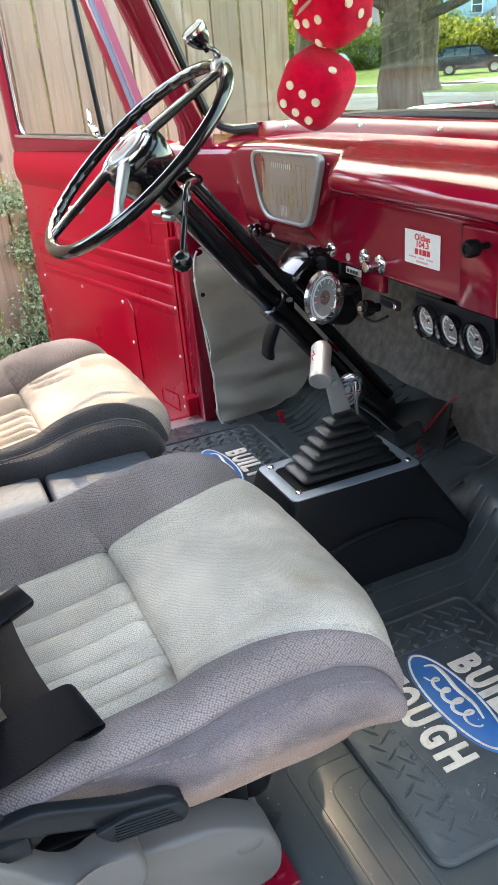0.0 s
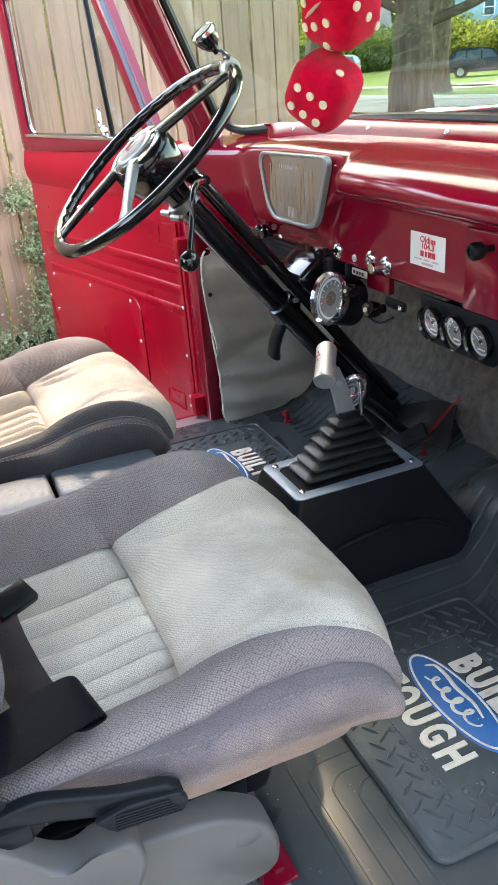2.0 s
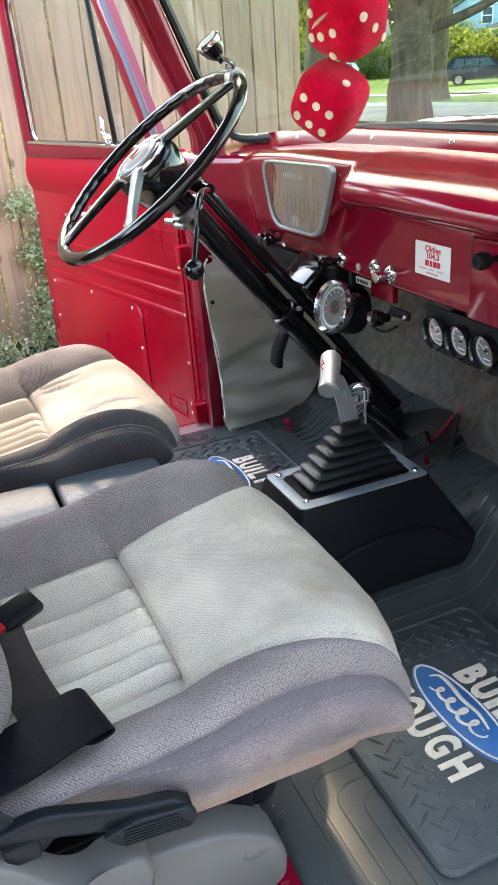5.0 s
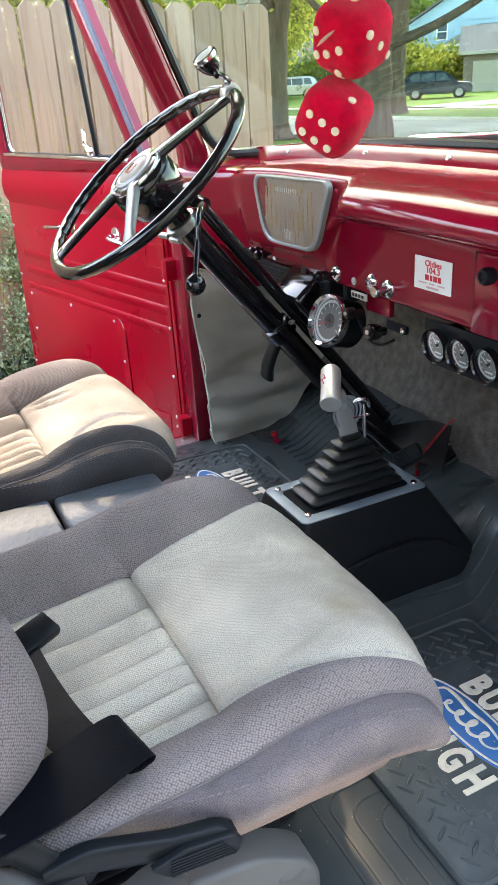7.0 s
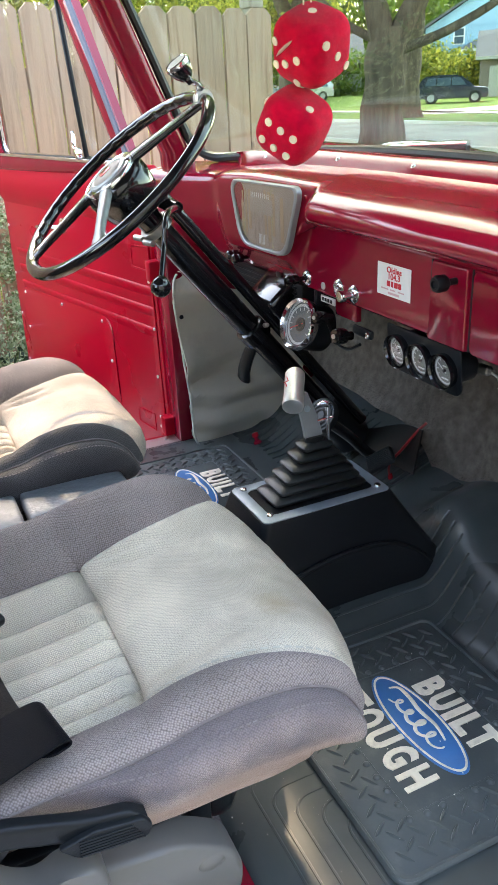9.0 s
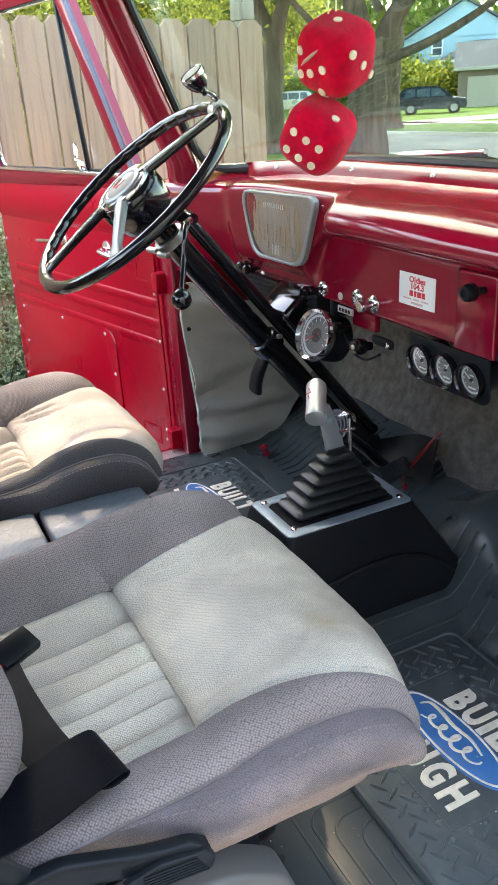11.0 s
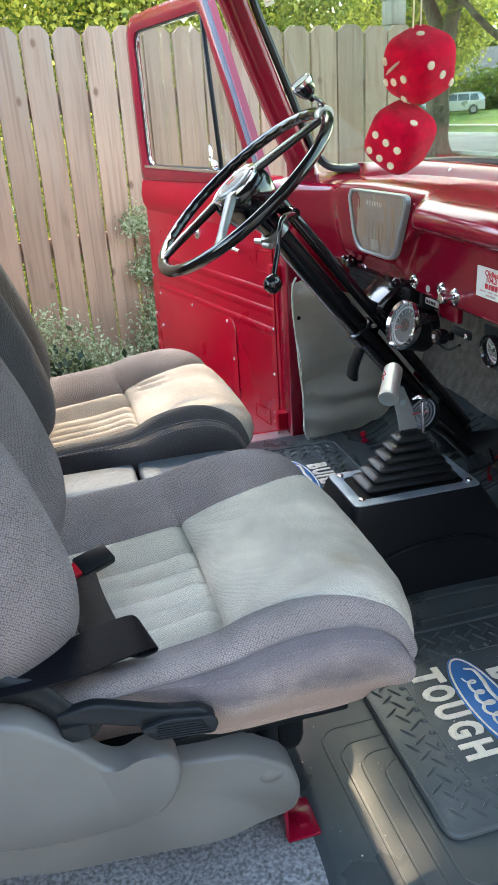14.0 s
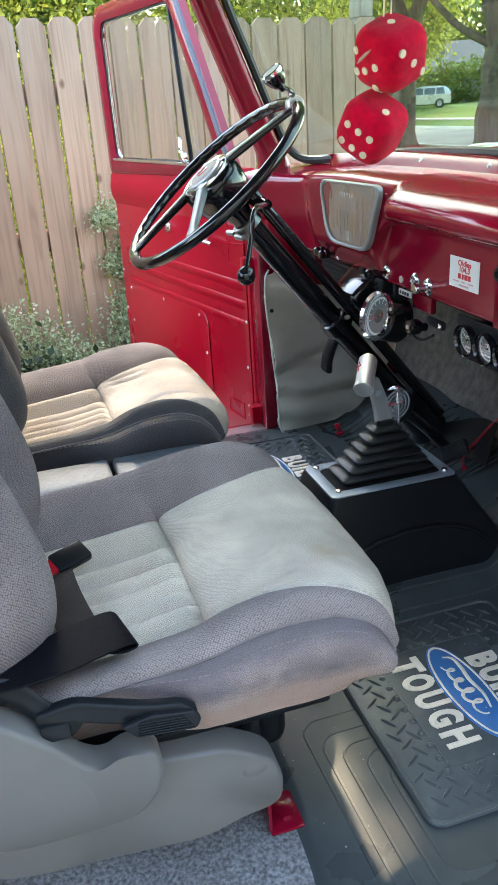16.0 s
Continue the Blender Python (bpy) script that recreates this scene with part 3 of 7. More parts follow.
def cab_floor():
    bm = grid(lambda u, v: Vector((-0.60 + 1.70 * u, MID - SIDE + 2 * SIDE * v, floor_z(-0.60 + 1.70 * u, MID - SIDE + 2 * SIDE * v) - 0.026)), 60, 50, thick=0.02)
    base = setting("floor", bm, RED_SHADED, "pressed steel cab floor under rubber and carpet", "floor")
    # rubber matting over the front part, with pressed ribs

    def rub(u, v):
        x, y = 0.235 + 0.86 * u, MID - SIDE + 0.02 + (2 * SIDE - 0.04) * v
        x -= 0.05 * smooth01(abs(y - 0.68), 0.0, 0.5) * (1 - u) * (1 if y < MID else 0)
        return Vector((x, y, floor_z(x, y) + 0.008 * smooth01(u, 0, 0.02)))
    part("rubber_matting", grid(rub, 120, 60, thick=0.003), FLOOR_RUBBER, base, "dark grey ribbed rubber floor covering")
    part("carpet", grid(lambda u, v: Vector((-0.58 + 0.86 * u, MID - SIDE + 0.01 + (2 * SIDE - 0.02) * v, FLOOR + 0.002 + 0.004 * noise.noise(Vector((u * 9, v * 12, 0))))), 40, 60, thick=0.006), CARPET, base, "speckled grey carpet behind the rubber")
    # ribs of the rubber: nested rounded outlines by the seat, long lines on tunnel and toe board
    rib = bmesh.new()
    for x0, y1, y0 in ((0.295, 0.713, 0.315), (0.312, 0.678, 0.338), (0.334, 0.651, 0.362), (0.361, 0.628, 0.386), (0.382, 0.597, 0.410)):
        for dy in (0.0, 2 * (MID - 0.66)):
            o = [((x0 + 0.56) / 2 + p[0], (y0 + y1) / 2 + dy + p[1]) for p in rounded(0.56 - x0, y1 - y0, 0.030)]
            sweep([(x, y, floor_z(x, y) + 0.0070) for x, y in o], 0.0026, 6, True, rib)
    for k in range(5):
        y = 1.003 - 0.0365 * k
        top = toe_x(y) + 0.062
        sweep([(x, y, floor_z(x, y) + 0.0108) for x in [0.42 + (top - 0.42) * n / 40 for n in range(41)]], 0.0030, 6, False, rib)
        y = MID + 0.16 + 0.030 * k
        sweep(spline([(0.50, y, floor_z(0.5, y) + 0.0098), (0.75, y, floor_z(0.75, y) + 0.0098), (0.92, y, floor_z(0.92, y) + 0.0098), (1.06, y, floor_z(1.06, y) + 0.0098)], 10), 0.0038, 6, False, rib)
    for k in range(16):
        y = 0.821 - 0.036 * k
        if y > 0.30:
            sweep([(x, y, floor_z(x, y) + 0.0098) for x in [toe_x(y) - 0.012 + 0.076 * n / 12 for n in range(13)]], 0.0030, 6, False, rib)
        y = 1.42 + 0.028 * k
        if y < 1.84:
            sweep([(x, y, floor_z(x, y) + 0.0085) for x in (0.80, 0.84, 0.88, 0.93, 0.98, 1.04)], 0.0030, 6, False, rib)
    tagged(part("rib", rib, FLOOR_RUBBER, base), kind="stuff")
    # firewall
    fw = setting("wall_front", box((0.03, 2 * SIDE + 0.1, 0.72), (1.12, MID, 1.02), 0.004), RED_SHADED, "steel firewall behind the carpet lining", "wall")
    part("carpet_lining", grid(lambda u, v: Vector((1.09 - 0.07 * smooth01(v, 0.6, 1) - (0.150 - 0.075 * smooth01(u, 0.46, 0.66)) * (1 - v) ** 3 - 0.007 * math.sin(u * 21) * (1 - v) - 0.014 * math.exp(-((u - 0.47 - 0.05 * v) / 0.02) ** 2) + 0.012 * noise.noise(Vector((u * 6, v * 5, 2))), MID - SIDE + 2 * SIDE * u, (0.660 + 0.130 * smooth01(u, 0.50, 0.66) + 0.009 * noise.noise(Vector((u * 14, 0, 7)))) * (1 - v) + 1.20 * v)), 60, 24, thick=0.008), FELT, fw, "brown-grey felt carpet lining on the firewall")
    part("toe_flap", grid(lambda u, v: Vector((0.972 - 0.035 * (1 - v) + 0.006 * math.sin(u * 6), 1.195 + 0.27 * u + 0.02 * v, (0.735 - 0.045 * u) * (1 - v) + (0.826 - 0.085 * u + 0.008 * math.sin(u * 6)) * v)), 14, 8, thick=0.004), BLACK_RUBBER, fw, "black rubber flap over the toe board")
    # sills
    for name, y in (("trim_1", MID + SIDE), ("trim_2", MID - SIDE)):
        setting(name, box((1.25, 0.07, 0.012), (0.05, y, FLOOR + 0.002), 0.004), ALU, "bare metal door sill plate", "sill plate")
    sk = bmesh.new()
    for x in (0.46, 0.30, 0.60):
        screw(pose(x, MID + SIDE + 0.012, FLOOR + 0.008), 0.005, sk)
    setting("trim_3", sk, DULL_METAL, "screws in the sill plate", "screw")
    for s in (-1, 1):
        setting("wall_side_%d" % (1 if s < 0 else 2), box((1.78, 0.04, 0.22), (0.25, MID + s * (SIDE + 0.05), FLOOR - 0.11), 0.01), RED, "red painted rocker panel below the door", "wall")


cab_floor()


def chassis():
    """Frame rails and wheels that carry the cab over the driveway."""
    t = thing("truck_chassis", "black steel truck frame on four black tyres under the cab", "truck chassis", at=(0.0, MID, 0.0))
    for s in (-1, 1):
        part("frame_rail", box((3.9, 0.07, 0.14), (0.05, MID + s * 0.42, 0.53), 0.008), BLACK_SATIN, t)
        for x in (1.55, -1.35):
            f = axes((x, MID + s * 0.70, 0.355), (0, s, 0))
            w = part("wheel", lathe([(0.20, -0.09), (0.33, -0.09), (0.355, -0.06), (0.355, 0.06), (0.33, 0.09), (0.21, 0.095), (0.205, 0.08)], f, 32), TYRE, t, "black tyre")
            part("rim", lathe([(0.205, 0.075), (0.20, 0.085), (0.17, 0.06), (0.08, 0.05), (0.07, 0.075), (0.0005, 0.08)], f, 28), RED, w, "red painted steel rim")
    for x in (1.55, -1.35):
        part("axle", sweep([(x, MID - 0.66, 0.355), (x, MID + 0.66, 0.355)], 0.04, 12), BLACK_SATIN, t)
        for s in (-1, 1):
            part("leaf_spring", sweep(spline([(x - 0.5, MID + s * 0.42, 0.47), (x, MID + s * 0.42, 0.40), (x + 0.5, MID + s * 0.42, 0.47)], 6), 0.03, 8), BLACK_SATIN, t)
    for x in (-0.45, 0.25, 0.85):
        part("cab_mount", box((0.08, 0.96, 0.05), (x, MID, 0.59), 0.004), BLACK_SATIN, t)


def windshield_x(y, z):
    """The bent windscreen's plan, leaning back with height."""
    d = abs(y - MID) / 0.73
    return 0.862 - 0.15 * d ** 3 - 0.43 * (z - 1.39)


chassis()


def cab_shell():
    # windscreen with its rubber
    w = tagged(new("window_1"), "one-piece bent windscreen in black rubber", "windscreen", "", "structure")
    g = part("pane", grid(lambda u, v: Vector((windshield_x(MID - (0.727 - 0.01 * v) * (1 - 2 * u), 1.385 + 0.47 * v), MID - (0.727 - 0.01 * v) * (1 - 2 * u), 1.385 + 0.47 * v)), 40, 10, thick=0.005), GLASS_SCREEN, w)
    g.visible_shadow = False
    out = []
    for y, z in [(-0.727, 1.46), (-0.722, 1.405), (-0.69, 1.378), (-0.60, 1.380), (-0.3, 1.399), (0, 1.404), (0.3, 1.399), (0.60, 1.380), (0.69, 1.378), (0.722, 1.405), (0.727, 1.46), (0.725, 1.60), (0.722, 1.76), (0.70, 1.83), (0.60, 1.85), (0, 1.855), (-0.60, 1.85), (-0.70, 1.83), (-0.722, 1.76), (-0.725, 1.60)]:
        y += MID
        out.append((windshield_x(y, z), y, z))
    part("rubber_seal", sweep(spline(out, 8, True), 0.0105, 8, True), BLACK_RUBBER, w, "black rubber windscreen seal")
    # pillars, header, roof, back
    for s, nm in ((1, "wall_pillar_1"), (-1, "wall_pillar_2")):
        lo = []
        for z, x, y, a, b in ((1.14, 0.70, 0.775, 0.055, 0.05), (1.30, 0.70, 0.765, 0.05, 0.035), (1.39, 0.675, 0.755, 0.034, 0.035), (1.55, 0.60, 0.742, 0.032, 0.032), (1.75, 0.512, 0.722, 0.032, 0.032), (1.90, 0.45, 0.71, 0.05, 0.04)):
            lo.append([(x + px * 2 * a, MID + s * (y + py * 2 * b), z) for px, py in rounded(1, 1, 0.35, 4)])
        setting(nm, rings(lo), RED_SHADED, "red painted windscreen pillar", "pillar")
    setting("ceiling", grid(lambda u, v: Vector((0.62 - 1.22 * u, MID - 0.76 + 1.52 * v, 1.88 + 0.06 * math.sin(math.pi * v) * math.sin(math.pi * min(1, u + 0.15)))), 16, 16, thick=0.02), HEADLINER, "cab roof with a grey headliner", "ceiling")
    setting("trim_4", box((0.06, 1.44, 0.05), (0.63, MID, 1.885), 0.015), RED_SHADED, "header rail over the windscreen", "trim")
    setting("wall_back", box((0.03, 1.62, 0.72), (-0.60, MID, 0.98), 0.006), RED_SHADED, "red painted back wall of the cab", "wall")
    for s, nm in ((1, "wall_corner_1"), (-1, "wall_corner_2")):
        setting(nm, box((0.22, 0.05, 1.26), (-0.50, MID + s * 0.79, 1.24), 0.012), RED_SHADED, "red painted cab corner behind the door", "wall")
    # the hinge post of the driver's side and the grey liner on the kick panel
    setting("wall_kick_1", box((0.44, 0.03, 0.74), (0.885, MID + 0.815, 0.96), 0.005), RED_SHADED, "red painted cowl side behind the liner", "wall")
    setting("wall_kick_2", box((0.44, 0.03, 0.74), (0.885, MID - 0.815, 0.96), 0.005), RED_SHADED, "red painted cowl side panel", "wall")
    setting("wall_post_1", box((0.05, 0.08, 0.62), (0.655, MID + 0.815, 0.92), 0.008), RED_SHADED, "red painted door hinge post", "post")


cab_shell()


def kick_liner():
    t = thing("kick_panel_liner", "wavy grey vinyl liner hung over the kick panel", "panel liner", at=(0.8, 1.80, 0.62))
    o = spline([(0.655, 1.10), (0.80, 1.045), (0.94, 1.02), (1.04, 0.90), (1.01, 0.80), (0.96, 0.735), (0.90, 0.672), (0.83, 0.628), (0.765, 0.604), (0.735, 0.60), (0.728, 0.622), (0.665, 0.635), (0.660, 0.75), (0.648, 0.90)], 9, True)
    cx, cz = 0.82, 0.85
    bm = bmesh.new()
    lo = []
    for k in range(33):
        s = max(0.002, 1 - k / 32.0)
        r = []
        for p in o:
            x, z = cx + (p[0] - cx) * s, cz + (p[1] - cz) * s
            wave = 0.013 * math.sin(z * 52 + 2.5 * x + 2 * math.sin(z * 17)) * math.exp(-((x - 0.68) / 0.17) ** 2) + 0.022 * noise.noise(Vector((x * 7, z * 7, 0))) + 0.015 * noise.noise(Vector((x * 7, z * 24, 4)))
            r.append((x, 1.828 - 0.022 * smooth01(0.86 - z, 0, 0.26) + wave - 0.02 * smooth01(x, 0.9, 1.05), z))
        lo.append(r)
    rings(lo, True, False, bm)
    bmesh.ops.recalc_face_normals(bm, faces=bm.faces)
    bmesh.ops.solidify(bm, geom=list(bm.faces), thickness=0.004)
    part("liner", bm, LINER, t)
    part("edge_binding", sweep([(p[0], 1.824 - 0.022 * smooth01(0.86 - p[1], 0, 0.26) + 0.012 * noise.noise(Vector((p[0] * 7, p[1] * 7, 0))), p[1]) for p in o[94:] + o[0:1]], 0.003, 6), ALU, t, "pale worn edge")
    for x, z in ((0.905, 0.772), (0.655, 0.99), (0.652, 0.905)):
        part("fastener", lathe([(0.006, 0), (0.005, 0.003), (0.0005, 0.004)], axes((x, 1.822, z), (0, -1, 0)), 10), BLACK_SATIN, t)


kick_liner()


# ---- dashboard ----
DASH_A = [(0.862, 1.384), (0.80, 1.374), (0.745, 1.367), (0.695, 1.352), (0.668, 1.330), (0.664, 1.312), (0.676, 1.300), (0.700, 1.292), (0.722, 1.286), (0.729, 1.276), (0.7285, 1.24), (0.728, 1.20), (0.728, 1.172), (0.731, 1.160), (0.745, 1.156), (0.775, 1.158)]
DASH_B = [(0.862, 1.384), (0.80, 1.374), (0.755, 1.370), (0.726, 1.366), (0.708, 1.358), (0.702, 1.345), (0.700, 1.325), (0.700, 1.295), (0.700, 1.265), (0.701, 1.240), (0.703, 1.222), (0.707, 1.208), (0.717, 1.194), (0.729, 1.172), (0.745, 1.158), (0.775, 1.158)]
DASH_C = [(0.862, 1.384), (0.80, 1.374), (0.755, 1.368), (0.728, 1.360), (0.716, 1.350), (0.711, 1.335), (0.710, 1.315), (0.711, 1.285), (0.714, 1.262), (0.717, 1.240), (0.720, 1.222), (0.722, 1.208), (0.725, 1.190), (0.729, 1.172), (0.745, 1.158), (0.775, 1.158)]


def dash_point(y, j):
    """Blend of three cross-sections along the dashboard: open part, cluster housing, end by the door."""
    z_lean = DASH_B[j][1]
    edge = 1.188 + 0.112 * smooth01(1.36 - z_lean, 0.02, 0.16)
    c = smooth01(y, edge - 0.012, edge + 0.022)
    e = smooth01(y, 1.575, 1.63)
    x = DASH_A[j][0] * (1 - c) + DASH_B[j][0] * c
    z = DASH_A[j][1] * (1 - c) + DASH_B[j][1] * c
    x, z = x * (1 - e) + DASH_C[j][0] * e, z * (1 - e) + DASH_C[j][1] * e
    d = abs(y - MID) / 0.73
    pull = 0.13 * d ** 4 * (1 - j / 15.0) ** 0.8
    crown = -0.018 * smooth01(abs(y - MID), 0.35, 0.75) * (1 if j < 9 else 0.3)
    return Vector((x - pull, y, z + crown))


def dashboard():
    t = thing("dashboard", "red painted steel dashboard, darkened for shade, with a rounded top roll", "dashboard", at=(0.75, MID, 1.156))
    ys = [MID - 0.78 + 1.56 * i / 150 for i in range(151)]
    pts = [[tuple(dash_point(y, j)) for j in range(16)] for y in ys]
    dense = [spline([Vector(p) for p in row], 3) for row in pts]
    bm = rings([[tuple(p) for p in row] for row in dense], False, False)
    bmesh.ops.recalc_face_normals(bm, faces=bm.faces)
    bmesh.ops.solidify(bm, geom=list(bm.faces), thickness=0.003)
    part("body", bm, RED_SHADED, t)
    # garnish moulding below the windscreen with its screws
    lo = []
    for i in range(61):
        y = MID - 0.60 + 1.20 * i / 60
        x = windshield_x(y, 1.385)
        k = min(1, 8 * (1 - abs(y - MID) / 0.605)) ** 0.5
        dz = -0.018 * smooth01(abs(y - MID), 0.35, 0.75)
        lo.append([(x - 0.002, y, 1.396 + dz), (x - 0.016, y, 1.402 + dz), (x - 0.030 * k, y, 1.397 + dz), (x - 0.042 * k, y, 1.385 + dz), (x - 0.050 * k, y, 1.374 + dz), (x - 0.040 * k, y, 1.368 + dz), (x - 0.002, y, 1.372 + dz)])
    gm = part("garnish_moulding", rings(lo), RED_SHADED, t, "red garnish strip screwed below the windscreen")
    for y in (0.62, 0.857, 1.091, 1.321, 1.555):
        x = windshield_x(y, 1.385)
        dz = -0.018 * smooth01(abs(y - MID), 0.35, 0.75)
        part("screw", screw(axes((x - 0.0385, y, 1.3865 + dz), (-0.75, 0, 0.65)), 0.0055), CHROME, gm)
    # radio panel and glove box door
    part("radio_panel", plate(round_poly([(0.0, 0.0), (0.085, 0.0), (0.083, 0.121), (0.004, 0.121)], 0.004), 0.009, Matrix(((0, 0, -1, 0.7295), (-1, 0, 0, 0.900), (0, 1, 0, 1.157), (0, 0, 0, 1))), 0.003), RED_SHADED, t, "red panel with a push knob")
    part("glove_box_door", plate(round_poly([(0.0, 0.0), (0.36, 0.0), (0.36, 0.121), (0.0, 0.121)], 0.012), 0.007, Matrix(((0, 0, -1, 0.7295), (-1, 0, 0, 0.808), (0, 1, 0, 1.157), (0, 0, 0, 1))), 0.003), RED_SHADED, t)
    for y in (0.9018, 0.8115):
        part("panel_gap", box((0.004, 0.0026, 0.119), (0.7278, y, 1.2175), 0), DARK, t, "dark gap beside the panel")
    back = axes((0.7225, 0.840, 1.257), (-1, 0, 0))
    k = part("knob", lathe([(0.005, 0), (0.005, 0.018), (0.009, 0.019), (0.012, 0.023), (0.0125, 0.035), (0.010, 0.040), (0.006, 0.0405), (0.0055, 0.038), (0.0003, 0.038)], back, 20), BLACK_SATIN, t, "black plastic pull knob")
    # pull controls below the cluster
    for y, z, kind in ((1.560, 1.186, 2), (1.532, 1.182, 2), (1.283, 1.180, 2), (1.222, 1.176, 0), (1.166, 1.183, 1), (1.116, 1.181, 3)):
        f = axes((0.729, y, z), (-1, 0, 0))
        if kind == 0:
            part("indicator", lathe([(0.007, 0), (0.007, 0.003), (0.005, 0.004), (0.0003, 0.0042)], f, 16), ALU, t, "small round metal plug")
            continue
        esc = part("escutcheon", lathe([(0.0165, 0), (0.0165, 0.003), (0.014, 0.006), (0.009, 0.008), (0.008, 0.006), (0.0003, 0.006)], f, 24), CHROME, t, "chrome control escutcheon")
        if kind == 1:
            part("core", lathe([(0.007, 0.005), (0.007, 0.009), (0.004, 0.010), (0.003, 0.007), (0.0003, 0.007)], f, 16), CHROME, esc)
        if kind == 2:
            part("pull_knob", lathe([(0.004, 0.006), (0.004, 0.022), (0.009, 0.024), (0.0095, 0.034), (0.008, 0.036), (0.0095, 0.038), (0.0105, 0.046), (0.007, 0.050), (0.0003, 0.050)], f, 18), BLACK_GLOSS, esc, "black pull knob")
        if kind == 3:
            part("pull_knob", lathe([(0.006, 0.005), (0.006, 0.020), (0.0095, 0.022), (0.0105, 0.030), (0.009, 0.033), (0.0003, 0.0335)], f, 18), CHROME, esc, "chrome push knob")
    # instrument cluster: (y, z) outline, wide above
    q = [(1.530, 1.346), (1.240, 1.352), (1.298, 1.226), (1.490, 1.224)]
    base = Matrix(((0, 0, -1, 0.6955), (-1, 0, 0, 1.40), (0, 1, 0, 1.286), (0, 0, 0, 1)))

    def ring(g):
        c = [(1.40 - y, z - 1.286) for y, z in q]
        o = []
        for x, y in c:
            d = Vector((x, y))
            o.append(tuple(d + d.normalized() * g))
        return round_poly(o, [0.035, 0.030, 0.035, 0.045], 6)
    cl = part("instrument_cluster", plate(ring(-0.004), 0.004, base), CLUSTER_FACE, t, "instrument cluster behind glass")
    part("bezel", frame_ring(ring(0.009), ring(-0.003), 0.012, base), BEZEL, cl, "dull silver trapezoid bezel")
    part("lens", plate(ring(-0.002), 0.002, base @ pose(0, 0, 0.0075)), GLASS_CLEAR, cl)
    rng = random.Random(3)
    # upright strips of random beige and amber across the face
    for k in range(11):
        x, w = -0.098 + 0.0195 * k, rng.uniform(0.006, 0.016)
        hh = 0.104 - 0.00045 * abs(x) * 1000 * 0.5
        part("dial_strip", plate([(p[0] + x * 0.9, p[1] + 0.002) for p in rounded(w, hh, 0.002, 2)], 0.0006, base @ pose(0, 0, 0.0042)), rng.choice((CLUSTER_BEIGE, CLUSTER_FACE, CLUSTER_WARM)), cl)
    for x, y, w, h in ((0.012, -0.046, 0.034, 0.026), (0.056, -0.046, 0.026, 0.028), (-0.045, -0.040, 0.030, 0.020), (0.0, 0.020, 0.10, 0.030)):
        part("dial_panel", plate([(p[0] + x, p[1] + y) for p in rounded(w, h, 0.004)], 0.0008, base @ pose(0, 0, 0.0049)), CLUSTER_BEIGE, cl)
    for i in range(10):
        part("scale_mark", box((0.0022, 0.009, 0.0006), (-0.042 + 0.0085 * i, 0.040, 0.0056), 0, m=base), INK_WHITE, cl)
    for i in range(5):
        part("scale_bar", box((0.0022, 0.020, 0.0006), (-0.012 + 0.006 * i, -0.044, 0.0056), 0, m=base), DIAL_GREY, cl)
    part("screw", screw(axes((0.7005, 1.236, 1.336), (-1, 0, 0)), 0.005), RED_SHADED, t)
    # raised pad at the driver's end
    part("pad", plate(round_poly([(0, 0), (0.11, -0.004), (0.10, 0.030), (0.004, 0.034)], 0.008), 0.004, Matrix(((0, 0, -1, 0.708), (-1, 0, 0, 1.70), (0, 1, 0, 1.268), (0, 0, 0, 1))), 0.002), RED_SHADED, t)


dashboard()


def sticker():
    t = thing("radio_sticker", "white radio station sticker with red print on the dashboard", "sticker", at=(0.727, 1.0, 1.200))
    base = Matrix(((0, 0, -1, 0.7275), (-1, 0, 0, 0.999), (0, 1, 0, 1.2255), (0, 0, 0, 1)))
    part("paper", plate(rounded(0.091, 0.0525, 0.001, 2), 0.0005, base), PAPER, t, smooth=False)
    lettering("Oldies", 0.0135, 0.0002, "print", INK_RED, t, base @ pose(0.001, 0.0165, 0.0008), bold=0.0004, widen=1.15)
    lettering("104.3", 0.0135, 0.0002, "print", INK_RED, t, base @ pose(0.001, 0.006, 0.0008), bold=0.0004, widen=1.15)
    for i, w in enumerate((0.009, 0.006, 0.010, 0.008)):
        part("print_bar", box((w, 0.009, 0.0003), (-0.0135 + 0.0102 * i, -0.0055, 0.0007), 0, m=base), INK_RED, t)
    for i, w in enumerate((0.020, 0.014, 0.017)):
        part("print_bar", box((w, 0.0024, 0.0003), (-0.024 + 0.0225 * i, -0.0150, 0.0007), 0, m=base), INK_PALE, t)
    part("print_bar", box((0.030, 0.0036, 0.0003), (0.001, -0.0210, 0.0007), 0, m=base), INK_PALE, t)


sticker()


# ---- steering ----
WHEEL_C, WHEEL_N = Vector((0.410, 1.425, 1.371)), Vector((-0.632, -0.02, 0.775)).normalized()


